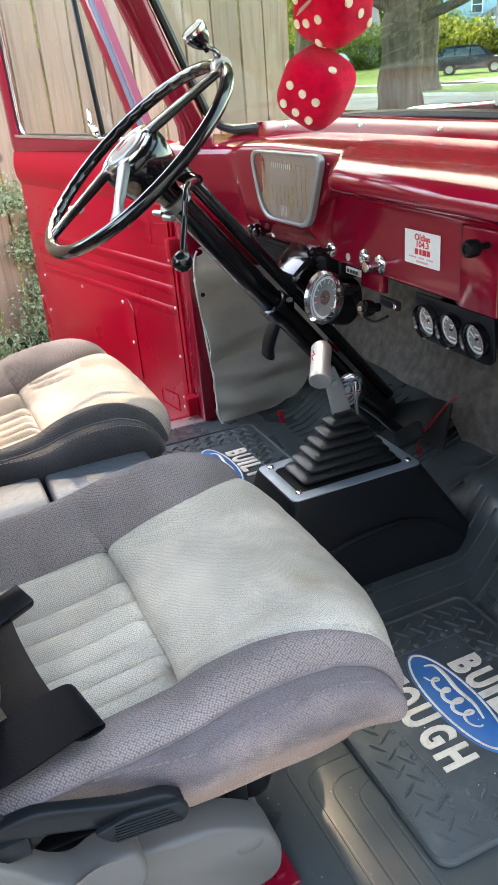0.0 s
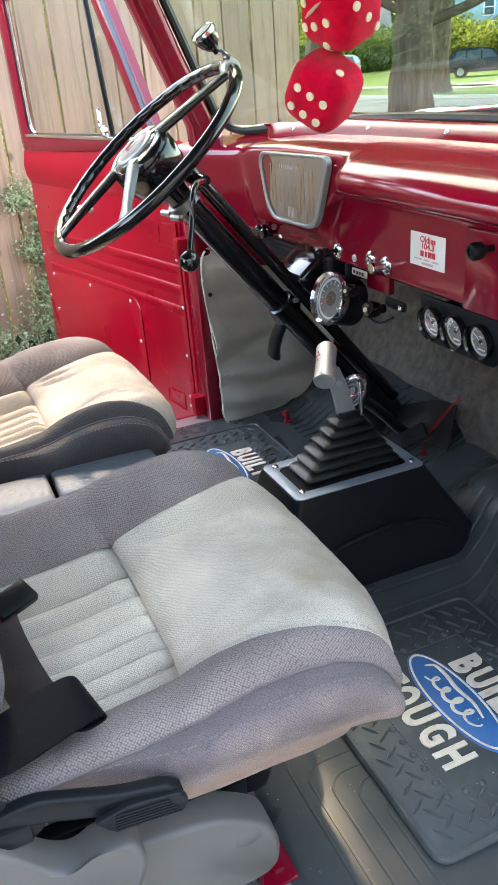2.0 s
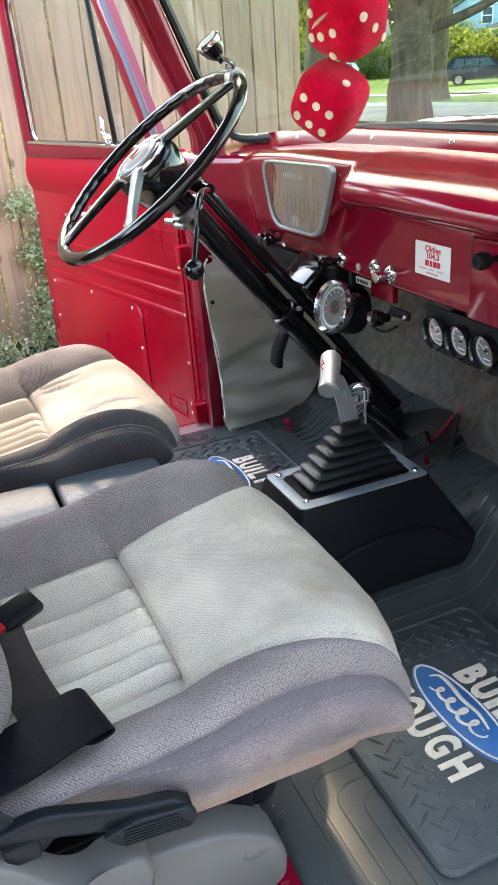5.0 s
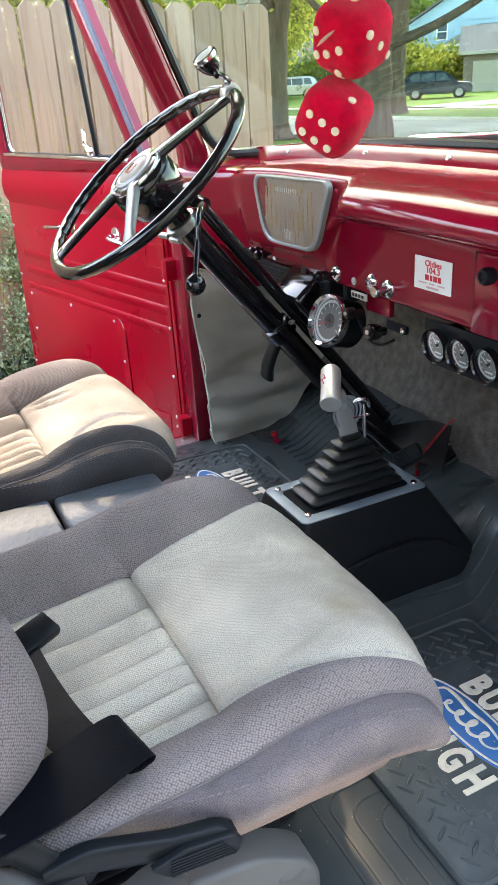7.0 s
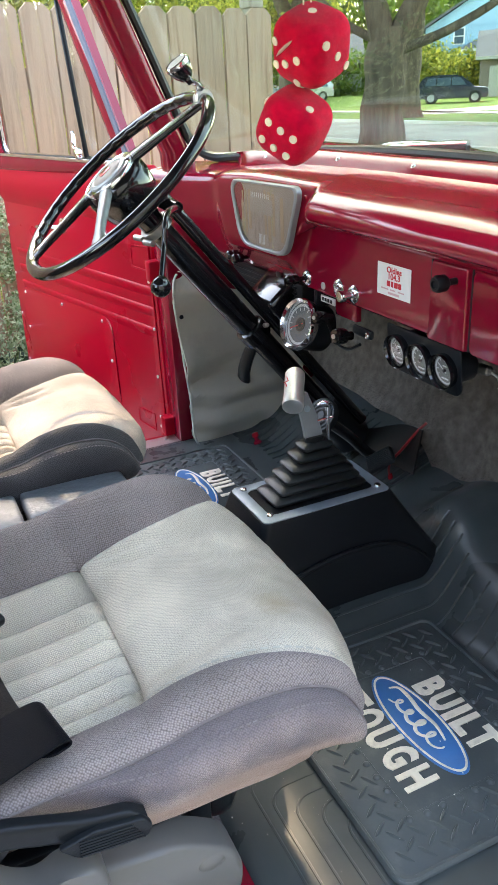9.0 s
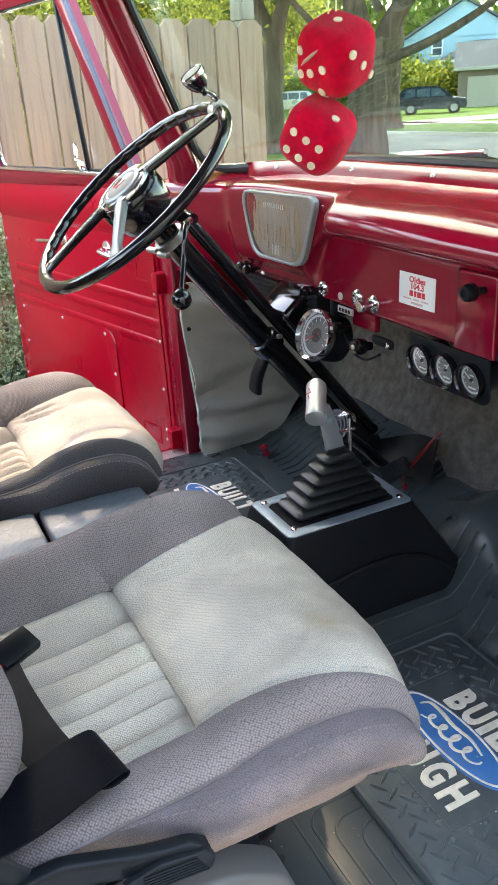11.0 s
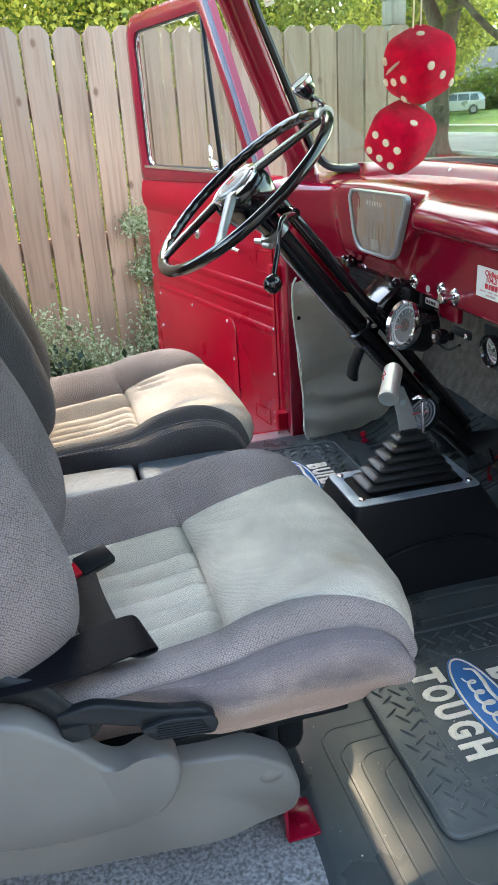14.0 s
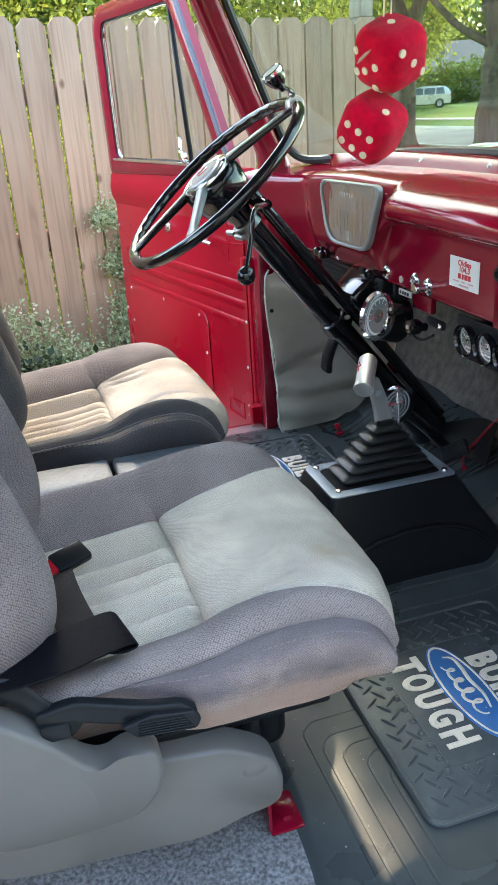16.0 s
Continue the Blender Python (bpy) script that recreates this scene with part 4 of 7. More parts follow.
def steering():
    f = axes(WHEEL_C, WHEEL_N, (0.77, 0, 0.63))     # x across, y up the wheel, z to the driver
    R = 0.217

    def on(a, r=R, h=0.0):
        a = radians(a)
        return f @ Vector((-r * math.sin(a) * -1, r * math.cos(a), h))
    t = thing("steering_wheel", "glossy black three-spoke steering wheel with finger grips and chrome hub", "steering wheel", at=tuple(WHEEL_C))
    n = 240
    rim = []
    for i in range(n):
        a = 2 * math.pi * i / n
        c, s = math.cos(a), math.sin(a)
        lp = []
        grip = 0.0028 * max(0, math.sin(a * 36)) ** 0.6
        for k in range(14):
            b = 2 * math.pi * k / 14
            inner = max(0.0, -math.cos(b))
            rr = 0.0125 - grip * inner
            lp.append(f @ Vector(((R + rr * math.cos(b)) * s, (R + rr * math.cos(b)) * c, 0.0115 * math.sin(b))))
        rim.append(lp)
    part("rim", rings(rim + [rim[0]], True, False), BLACK_GLOSS, t)
    for a in (14, -160, 126):
        p0, p1 = on(a, 0.035, 0.016), on(a, R - 0.006, 0.0)
        d = (p1 - p0)
        side = d.cross(WHEEL_N).normalized()
        lo = []
        for k in range(9):
            q = p0 + d * (k / 8)
            w = (0.0125 if a == 126 else 0.0165) - 0.004 * k / 8 + (0.006 * max(0, (k - 6) / 2))
            h = 0.009 - 0.003 * k / 8
            lo.append([q + side * (w * x) + WHEEL_N * (h * y) for x, y in rounded(2, 2, 0.7, 3)])
        if a == 126:
            part("spoke", rings(lo), BEZEL, t, "satin silver short spoke")
            continue
        sp = part("spoke", rings(lo), BLACK_GLOSS, t)
        rib = bmesh.new()
        for k in range(34):
            q = p0 + d * (0.10 + 0.78 * k / 33) + side * (0.0150 if a > 0 else -0.0150) + WHEEL_N * 0.0088
            box((0.0085, 0.0022, 0.006), (0, 0, 0), 0.0008, 1, axes(q, WHEEL_N, d), rib)
        part("ribbed_trim", rib, CHROME, sp, "ribbed chrome edge")
    part("hub", lathe([(0.044, -0.060), (0.058, -0.045), (0.064, -0.012), (0.064, 0.004), (0.060, 0.012), (0.054, 0.018), (0.0005, 0.020)], f, 40), BLACK_GLOSS, t)
    cap = part("horn_button", lathe([(0.057, 0.014), (0.057, 0.020), (0.0545, 0.0235), (0.051, 0.0225), (0.049, 0.020)], f, 44, cap=False), CHROME, t, "thin chrome ring of the horn button")
    part("button_face", lathe([(0.050, 0.0195), (0.046, 0.0215), (0.043, 0.0220), (0.0004, 0.0215)], f, 44), BLACK_GLOSS, cap, "black horn button")
    part("inner_ring", lathe([(0.043, 0.0215), (0.0415, 0.0250), (0.035, 0.0270), (0.032, 0.0255)], f, 44, cap=False), BEZEL, cap, "silver ring with fine marks")
    part("emblem", lathe([(0.034, 0.0245), (0.030, 0.0275), (0.018, 0.0300), (0.0004, 0.0310)], f, 36), CLUSTER_BEIGE, cap, "cream emblem lens")
    part("emblem_shield", plate(round_poly([(-0.009, -0.013), (0.009, -0.013), (0.012, 0.011), (-0.012, 0.011)], 0.005), 0.002, f @ pose(0, 0, 0.0295), 0.001), LENS_RED, cap, "small red shield")
    # knob clamped on the rim
    c = on(11, R, 0.0)
    k = thing("spinner_knob", "chrome-capped black spinner knob clamped to the wheel rim", "spinner knob", at=tuple(c))
    part("clamp", lathe([(0.015, -0.011), (0.0165, -0.009), (0.0165, 0.009), (0.015, 0.011)], axes(c, f.to_3x3() @ Vector((1, 0, 0))), 20), ALU, k, "ribbed metal clamp")
    part("bracket", sweep(spline([c + WHEEL_N * 0.012, c + WHEEL_N * 0.024 + f.to_3x3() @ Vector((0.012, 0.006, 0)), c + WHEEL_N * 0.036 + f.to_3x3() @ Vector((-0.004, 0.004, 0))], 5), 0.008, 10, flat=0.6), CHROME, k)
    kb = axes(c + WHEEL_N * 0.034, (WHEEL_N + Vector((-0.08, -0.04, 0.16))).normalized()) @ Matrix.Scale(0.94, 4)
    part("knob", lathe([(0.006, 0), (0.007, 0.008), (0.012, 0.012), (0.019, 0.022), (0.0235, 0.036), (0.0235, 0.040), (0.021, 0.041)], kb, 28), BLACK_GLOSS, k)
    cp = part("cap", lathe([(0.0245, 0.038), (0.0252, 0.041), (0.0245, 0.046), (0.022, 0.0475), (0.0205, 0.046)], kb, 28, cap=False), CHROME, k, "chrome ring")
    part("cap_face", lathe([(0.021, 0.044), (0.020, 0.0465), (0.012, 0.0480), (0.0004, 0.0485)], kb, 28), INK_WHITE, cp, "white pearl cap")
    # column
    col = thing("steering_column", "glossy black steering column with a thinner shift tube", "steering column", at=(0.90, 1.40, 0.77))
    a = -WHEEL_N
    ca = axes(WHEEL_C, a)
    part("jacket", lathe([(0.030, 0.055), (0.0285, 0.07), (0.0255, 0.09), (0.0255, 0.80), (0.024, 0.81)], ca, 28), BLACK_GLOSS, col)
    side = Vector((0.55, -0.05, 0.45)).normalized()
    side = (side - a * side.dot(a)).normalized()
    off = side * 0.045 + Vector((0, -0.012, 0))
    part("shift_tube", lathe([(0.013, 0.060), (0.013, 0.80)], axes(WHEEL_C + off, a), 18), BLACK_GLOSS, col, "slim black shift tube")
    part("clamp_band", lathe([(0.029, 0.405), (0.033, 0.408), (0.033, 0.440), (0.029, 0.443)], ca, 28), BLACK_GLOSS, col)
    part("clamp_screw", lathe([(0.005, 0), (0.005, 0.012), (0.0004, 0.013)], axes(WHEEL_C + a * 0.424 + Vector((0.012, -0.030, 0.02)), (0, -1, 0.3)), 10), DULL_METAL, col)
    part("coupling", lathe([(0.030, 0.70), (0.038, 0.715), (0.038, 0.80), (0.05, 0.82)], ca, 24), BLACK_SATIN, col)
    # bracket that hangs the column from the dashboard
    f2 = axes(WHEEL_C + a * 0.43 + off * 0.9, a, (0, 0, 1))
    part("drop_bracket", box((0.115, 0.085, 0.100), (0.0, 0.047, -0.012), 0.012, 3, f2), BLACK_GLOSS, col, "black enamelled drop bracket")
    part("dash_brace", box((0.020, 0.020, 0.16), (0.74, 1.415, 1.12), 0.003), BLACK_SATIN, col)
    # gear lever on the column
    s0 = WHEEL_C + a * 0.095 + off
    part("shift_lever_boss", sweep([s0 + Vector((-0.02, 0.01, 0.01)), s0 + Vector((0, -0.012, 0.0)), s0 + Vector((0.0, -0.045, 0.0))], [0.012, 0.014, 0.010], 14), BLACK_GLOSS, col)
    e = Vector((0.392, 1.170, 1.232))
    st = Vector((0.432, 1.225, 1.335))
    part("shift_lever", sweep(spline([s0 + Vector((0, -0.04, 0)), st, st * 0.55 + e * 0.45, e], 6), [0.0062] * 7 + [0.0048] * 12, 10), BLACK_GLOSS, col, "slim dark shift lever")
    part("shift_knob", lathe([(0.006, -0.018), (0.009, -0.0155), (0.0145, -0.009), (0.0172, 0.0), (0.0145, 0.0095), (0.008, 0.0155), (0.0004, 0.0172)], axes(e, (e - st)), 22), BLACK_GLOSS, col, "black ball knob")
    w0 = WHEEL_C + a * 0.11
    part("turn_signal_clamp", lathe([(0.028, -0.009), (0.0325, -0.008), (0.0325, 0.008), (0.028, 0.009)], axes(w0, a), 24), DULL_METAL, col, "bright clamp with small screws")
    for d in ((-0.03, 0.02, -0.02), (-0.025, -0.022, -0.024)):
        part("clamp_bolt", lathe([(0.006, -0.014), (0.006, 0.014), (0.0004, 0.015)], axes(w0 + Vector(d), (0.3, -1, 0)), 10), DULL_METAL, col)


steering()

# ---- seats ----
SEAT_Y = 0.70
# middle line of the cushion, back to front and down: x, z, bolster height
CUSH = [(-0.12, 0.925, 0.075), (-0.02, 0.932, 0.075), (0.06, 0.940, 0.072), (0.125, 0.952, 0.066), (0.17, 0.972, 0.055), (0.22, 0.988, 0.045), (0.27, 0.995, 0.036), (0.315, 0.988, 0.026), (0.348, 0.968, 0.016), (0.366, 0.938, 0.008), (0.362, 0.908, 0.003), (0.340, 0.884, 0.0)]
CUSH_LINE = spline([(a, 0, b) for a, b, c in CUSH], 10)
CUSH_N = len(CUSH_LINE) - 1
SEAM_V = 33 / CUSH_N
HALF = 0.238


def inset(v, side=1.0):
    """Where the light panel meets the bolster: narrow over the ribs, wider to the front."""
    return 0.58 + 0.27 * smooth01(v, SEAM_V - 0.02, 0.62) if side > 0 else 0.555 + 0.20 * smooth01(v, 0.50, 0.78)


def welt(v):
    """Where the bolster's top meets the side panel in a sewn welt."""
    return 0.930 + 0.060 * smooth01(v, 0.25, 0.62)


RIBS = (-0.555, -0.37, -0.19, -0.014, 0.13, 0.26, 0.38, 0.58)


def cushion(u, v, ribs=False, lift=0.0):
    """Point of the seat cushion: u across (-1 to 1), v from the back over the front edge."""
    f = min(max(v, 0), 1) * CUSH_N
    i = min(int(f), CUSH_N - 1)
    k = f - i
    p = CUSH_LINE[i].lerp(CUSH_LINE[i + 1], k)
    d = (CUSH_LINE[min(i + 2, CUSH_N)] - CUSH_LINE[max(i - 1, 0)]).normalized()
    nrm = Vector((-d.z, 0, d.x))
    bh = along([(j * 10, c[2]) for j, c in enumerate(CUSH)], f)[0]
    if u > 0:
        bh *= 0.80 + 0.20 * smooth01(v, 0.28, 0.50)
    a = abs(u)
    e = inset(v, u)
    h = smooth01(a, 0.30, 0.88) * (1 - 0.30 * smooth01(a, 0.88, 1.0)) * bh
    # sewn-in seams: a sharp valley with padding puffed up on both sides
    h -= 0.0085 * math.exp(-abs(a - e) * HALF / 0.007)
    nose = smooth01(v, 0.60, 0.85)
    h -= 0.0050 * (1 - 0.75 * nose) * math.exp(-abs(a - welt(v)) * HALF / 0.005)
    if a > e:
        m = (a - e) / max(welt(v) - e, 0.01)
        h += 0.007 * math.sin(math.pi * min(1.0, m)) * smooth01(v, 0.15, 0.4) * (1 - 0.7 * nose)
    h -= 0.007 * math.exp(-abs(v - SEAM_V) / 0.010) * (1 - smooth01(a, 0.6, 0.66))
    if ribs:
        q = next((n for n in range(7) if u <= RIBS[n + 1]), 6)
        r = min(1.0, max(0.0, (u - RIBS[q]) / (RIBS[q + 1] - RIBS[q])))
        r = 0.5 + 0.5 * r if q == 0 else 0.5 * r if q == 6 else r
        pad = 0.033 * (4 * r * (1 - r)) ** 0.5 - 0.0240
        pad *= smooth01(u, RIBS[0], RIBS[0] + 0.08) * (1 - smooth01(u, RIBS[7] - 0.06, RIBS[7]))
        end = math.exp(-max(0.0, SEAM_V - v) / 0.012)
        h += pad * (1 - end) - 0.004 * end - 0.030 * max(0.0, v - SEAM_V) / 0.03
    h += 0.004 * noise.noise(Vector((u * 2.2, v * 5, 3))) + 0.0012 * noise.noise(Vector((u * 9, v * 14, 8))) + lift
    crease = math.exp(-((u - 0.42 - (v - 0.36) * 0.9) / 0.035) ** 2) * smooth01(v, 0.30, 0.36) * (1 - smooth01(v, 0.44, 0.56))
    h -= 0.0055 * crease + 0.004 * math.exp(-((u - 0.52 - (v - 0.36) * 0.5) / 0.03) ** 2) * smooth01(v, 0.28, 0.34) * (1 - smooth01(v, 0.42, 0.50))
    # pulled folds where the panel is sewn to the inner bolster
    for c0, sl, wd in ((-0.50, 0.55, 0.016), (-0.44, 0.95, 0.022)):
        h -= 0.0055 * math.exp(-((u - c0 + (v - 0.36) * -sl) / wd) ** 2) * smooth01(v, 0.33, 0.38) * (1 - smooth01(v, 0.42, 0.50))
    q = p + nrm * h
    front = smooth01(v, 0.35, 0.85)
    q.x -= (0.048 if u > 0 else 0.050) * a ** 3.2 * front
    full = (1 - smooth01(u, 0.30, 0.85)) * (1 - 0.75 * smooth01(-u, 0.40, 0.90)) * smooth01(v, 0.28, 0.62)
    q.x += 0.015 * full
    q.z += 0.012 * full * (1 - smooth01(v, 0.85, 1.0))
    q.z += 0.092 * a ** 5 * smooth01(v, 0.76, 1.0)
    q.y = SEAT_Y - u * HALF * (1 - 0.05 * smooth01(v, 0.75, 1.0))
    return q


def side_skirt(u_sign, w, v):
    """Side of the cushion: w from the welt (0) to the lower edge (1)."""
    top = cushion(u_sign * welt(v), v)
    end = cushion(u_sign * welt(1.0), 1.0)
    low_y = SEAT_Y - u_sign * (HALF - 0.030 - 0.035 * (1 - smooth01(v, 0.12, 0.28)))
    k = max(0.0, (v - 0.55) / 0.45)
    back = Vector((cushion(u_sign * welt(0.55), 0.55).x if k else top.x, low_y, 0.889))
    knee = Vector((0.306, low_y, 0.886))
    low = back * (1 - k) ** 2 + knee * 2 * k * (1 - k) + end * k * k
    p = top.lerp(low, w)
    full = min(1.0, (top - low).length / 0.075)
    puff = (1 - math.exp(-w / 0.06)) * (1 - w) * (1 - 0.8 * smooth01(v, 0.60, 0.85))
    out = (0.030 * math.sin(math.pi * min(1, w * 1.1) ** 0.6) + 0.006 * puff) * full * smooth01(v, 0.12, 0.30) * (1 - 0.45 * smooth01(v, 0.75, 0.95))
    p.y -= u_sign * (out + 0.0022 * noise.noise(Vector((w * 3.0, v * 9, 5 + u_sign))))
    p.z += 0.006 * puff * full
    p.x += 0.005 * math.sin(math.pi * min(1, w)) * full * smooth01(v, 0.55, 0.85)
    return p


def both_ends(u):
    """0 to 1 with finer steps at both ends."""
    return (1 - math.cos(math.pi * u)) / 2


def bucket_seat():
    t = thing("bucket_seat", "grey velour bucket seat with ribbed cushion insert, worn and stained", "car seat", "seats of the cab", at=(0.08, SEAT_Y, FLOOR))
    b = part("cushion", grid(lambda u, v: cushion(math.sin(u * math.pi / 2) * inset(v, u), v), 60, 80, (-1, 1), (SEAM_V, 1)), CLOTH_LIGHT, t, "light grey velour front panel of the cushion")
    ins = part("ribbed_insert", grid(lambda u, v: cushion(u * inset(v, u), v, True), 210, 80, (-1, 1), (0, SEAM_V + 0.03)), CLOTH_LIGHT, b, "ribbed light grey insert")
    # seam lines coloured dark for the shadow in each crease
    for u in RIBS[1:-1]:
        part("rib_seam", sweep([cushion(u, SEAM_V * k / 24, True, 0.0016) for k in range(24)], 0.0018, 6), RIB_SHADE, ins, "seam between ribs, darkened for its crease shadow")
    for s in (1, -1):
        bo = part("bolster", grid(lambda u, v: cushion(s * (inset(v, s) + (welt(v) - inset(v, s)) * both_ends(u)), v), 34, 80, (0, 1), (0, 1)), CLOTH_DARK, t, "mauve-grey velour side bolster")
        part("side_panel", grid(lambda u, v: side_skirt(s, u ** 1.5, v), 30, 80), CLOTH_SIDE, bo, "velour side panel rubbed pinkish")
        part("piping", sweep([cushion(s * welt(v / 80), v / 80, lift=0.0014) for v in range(81)], 0.0013, 8), THREAD, bo)
        st = bmesh.new()
        for v in range(84):
            p, q = side_skirt(s, 0.055, 0.02 + v / 90), side_skirt(s, 0.055, 0.02 + (v + 0.62) / 90)
            sweep([p - Vector((0, s * 0.0006, 0)), q - Vector((0, s * 0.0006, 0))], 0.0008, 5, False, st)
        part("stitching", st, THREAD, bo)
        sm = bmesh.new()
        for v in range(30):
            v0, v1 = SEAM_V + 0.01 + v * 0.020, SEAM_V + 0.01 + (v + 0.62) * 0.020
            sweep([cushion(s * (inset(v0, s) - 0.026), v0, lift=0.0003), cushion(s * (inset(v1, s) - 0.026), v1, lift=0.0003)], 0.0010, 5, False, sm)
        part("seam", sm, THREAD_PALE, b)
    part("cushion_pan", box((0.38, 0.34, 0.05), (0.06, SEAT_Y, 0.882), 0.012), BLACK_SATIN, t, "black pan under the cushion")
    # backrest: leaning stack of sections, two padded wings standing forward of the middle
    lo = []
    for z, x, hw in ((0.952, -0.098, 0.120), (0.965, -0.066, 0.165), (0.985, -0.044, 0.200), (1.01, -0.028, 0.225), (1.04, -0.020, 0.240), (1.07, -0.018, 0.247), (1.10, -0.021, 0.250), (1.14, -0.031, 0.250), (1.19, -0.046, 0.248), (1.24, -0.066, 0.244), (1.30, -0.090, 0.237), (1.38, -0.122, 0.222), (1.46, -0.155, 0.192), (1.53, -0.188, 0.145), (1.55, -0.202, 0.11)):
        k = hw / 0.25
        r = []
        for n in range(41):
            py = -0.5 + n / 40
            a = abs(py)
            if a < 0.29:
                fx = -0.048 * (1 - smooth01(a, 0.05, 0.27)) - 0.006 * math.exp(-abs(a - 0.165) / 0.012)
            else:
                fx = -0.100 * ((a - 0.29) / 0.21) ** 1.9 - 0.005 * math.exp(-abs(a - 0.415) / 0.008)
            r.append((x + fx * k, SEAT_Y + py * 2 * hw, z))
        for n in range(9):
            py = 0.46 - 0.92 * n / 8
            r.append((x - (0.128 + 0.010 * math.cos(math.pi * py)) * k, SEAT_Y + py * 2 * hw, z))
        lo.append(r)
    dense = [[tuple(c[i]) for c in [spline([Vector(l[j]) for l in lo], 4) for j in range(len(lo[0]))]] for i in range(4 * (len(lo) - 1) + 1)]
    part("backrest", rings(dense, uv=True), CLOTH_BACK, t, "mauve-grey velour backrest with padded wings")
    part("track", box((0.50, 0.035, 0.030), (0.03, 0.56, 0.845), 0.004), BLACK_SATIN, t, "black seat track")
    part("track", box((0.50, 0.035, 0.030), (0.03, 0.86, 0.845), 0.004), BLACK_SATIN, t, "black seat track")
    # plain box for the crumpled black object under the seat front
    part("adjuster_motor", box((0.055, 0.07, 0.130), (0.214, 0.625, 0.790), 0.025, 3), BLACK_SATIN, t, "black crumpled under-seat fitting")
    # red brackets that carry the seat
    for x in (0.215, -0.20):
        for y in (0.575, 0.84):
            br = part("bracket", box((0.046, 0.062, 0.005), (x, y - 0.006, FLOOR + 0.012), 0.002), RED_SHADED, t, "red painted mounting bracket")
            part("upright", box((0.005, 0.062, 0.075), (x - 0.022, y, FLOOR + 0.048), 0.002), RED_SHADED, br)
            part("riser", box((0.026, 0.045, 0.16), (x - 0.036, y + 0.004, FLOOR + 0.145), 0.006), BLACK_SATIN, br, "black riser under the seat track")
            part("bolt", lathe([(0.011, 0), (0.011, 0.006), (0.0004, 0.0065)], pose(x + 0.004, y - 0.012, FLOOR + 0.0145), 6), RED_SHADED, br)
    return t


def outer_trim(t):
    """Plastic covers and recliner lever on the door side of the seat."""
    f = Matrix(((1, 0, 0, 0), (0, 0, -1, 0), (0, 1, 0, 0), (0, 0, 0, 1)))      # x forward, y up, z to the passenger's door

    def out(y):
        return Matrix.Translation((0, y, 0)) @ f
    low = round_poly([(-0.40, 0.80), (-0.40, 0.90), (0.05, 0.884), (0.123, 0.874), (0.152, 0.858), (0.185, 0.834), (0.194, 0.80), (0.189, 0.770), (0.151, 0.766), (0.101, 0.750), (0.001, 0.760), (-0.093, 0.770), (-0.134, 0.785), (-0.24, 0.79)], 0.022, 5)
    tr = part("side_trim", plate(low, 0.040, out(0.512), 0.007), TRIM_GREY, t, "grey moulded lower side trim")
    part("cable_recess", lathe([(0.020, -0.004), (0.016, 0.001), (0.008, 0.003), (0.0004, 0.0034)], out(0.4735) @ pose(0.158, 0.832, 0) @ Matrix.Diagonal((1, 0.7, 1, 1)), 16), TRIM_GREY, tr)
    up = round_poly([(-0.42, 0.87), (-0.42, 1.10), (-0.22, 1.075), (-0.112, 1.014), (-0.087, 1.006), (-0.061, 0.982), (-0.037, 0.958), (-0.020, 0.934), (0.000, 0.922), (0.024, 0.935), (0.050, 0.928), (0.058, 0.905), (0.052, 0.876), (0.034, 0.853), (0.002, 0.844), (-0.081, 0.846), (-0.18, 0.862), (-0.30, 0.87)], 0.022, 6)
    part("hinge_cover", plate(up, 0.034, out(0.474), 0.007), TRIM_GREY, t, "grey moulded hinge cover")
    # recliner: dark hinge arm, lever with ribbed finger plate
    part("hinge_arm", sweep(spline([(-0.15, 0.478, 1.055), (-0.10, 0.472, 1.030), (-0.070, 0.468, 1.018), (-0.048, 0.466, 0.990), (-0.020, 0.466, 0.962)], 6), [0.014] * 12 + [0.012] * 13, 12, flat=0.45, up=(0, 1, 0)), BLACK_SATIN, t, "black recliner hinge arm")
    lev = spline([(-0.055, 0.464, 0.986), (-0.020, 0.458, 0.990), (0.010, 0.455, 0.982), (0.045, 0.452, 0.972), (0.080, 0.450, 0.966), (0.096, 0.450, 0.958)], 8)
    hh = [0.008, 0.0125, 0.0125, 0.0115, 0.0105, 0.006]
    lo = []
    for i, p in enumerate(lev):
        k = i / (len(lev) - 1) * 5
        r = hh[min(int(k), 4)] + (hh[min(int(k), 4) + 1] - hh[min(int(k), 4)]) * (k - min(int(k), 4))
        lo.append([(p.x, p.y + a * 0.008, p.z + b * r) for a, b in rounded(2, 2, 0.55, 4)])
    lv = part("recliner_lever", rings(lo), BLACK_SATIN, t, "black plastic recliner lever")
    fin = round_poly([(0.020, 0.971), (0.033, 0.955), (0.094, 0.947), (0.099, 0.958), (0.092, 0.969), (0.050, 0.977)], 0.004, 4)
    fp = part("finger_plate", plate(fin, 0.006, out(0.443), 0.002), BLACK_SATIN, lv, "ribbed finger plate")
    for k in range(6):
        part("grip_rib", box((0.056 - 0.002 * k, 0.0014, 0.0022), (0.064 - 0.0012 * k, 0.9535 + 0.0031 * k, 0.0066), 0.0006, 1, out(0.443) @ Matrix.Translation((0.064, 0.96, 0)) @ Matrix.Rotation(radians(-7), 4, "Z") @ Matrix.Translation((-0.064, -0.96, 0))), BLACK_SATIN, fp)
    part("lever_step", box((0.028, 0.012, 0.020), (-0.040, 0.456, 0.974), 0.003), BLACK_SATIN, lv)
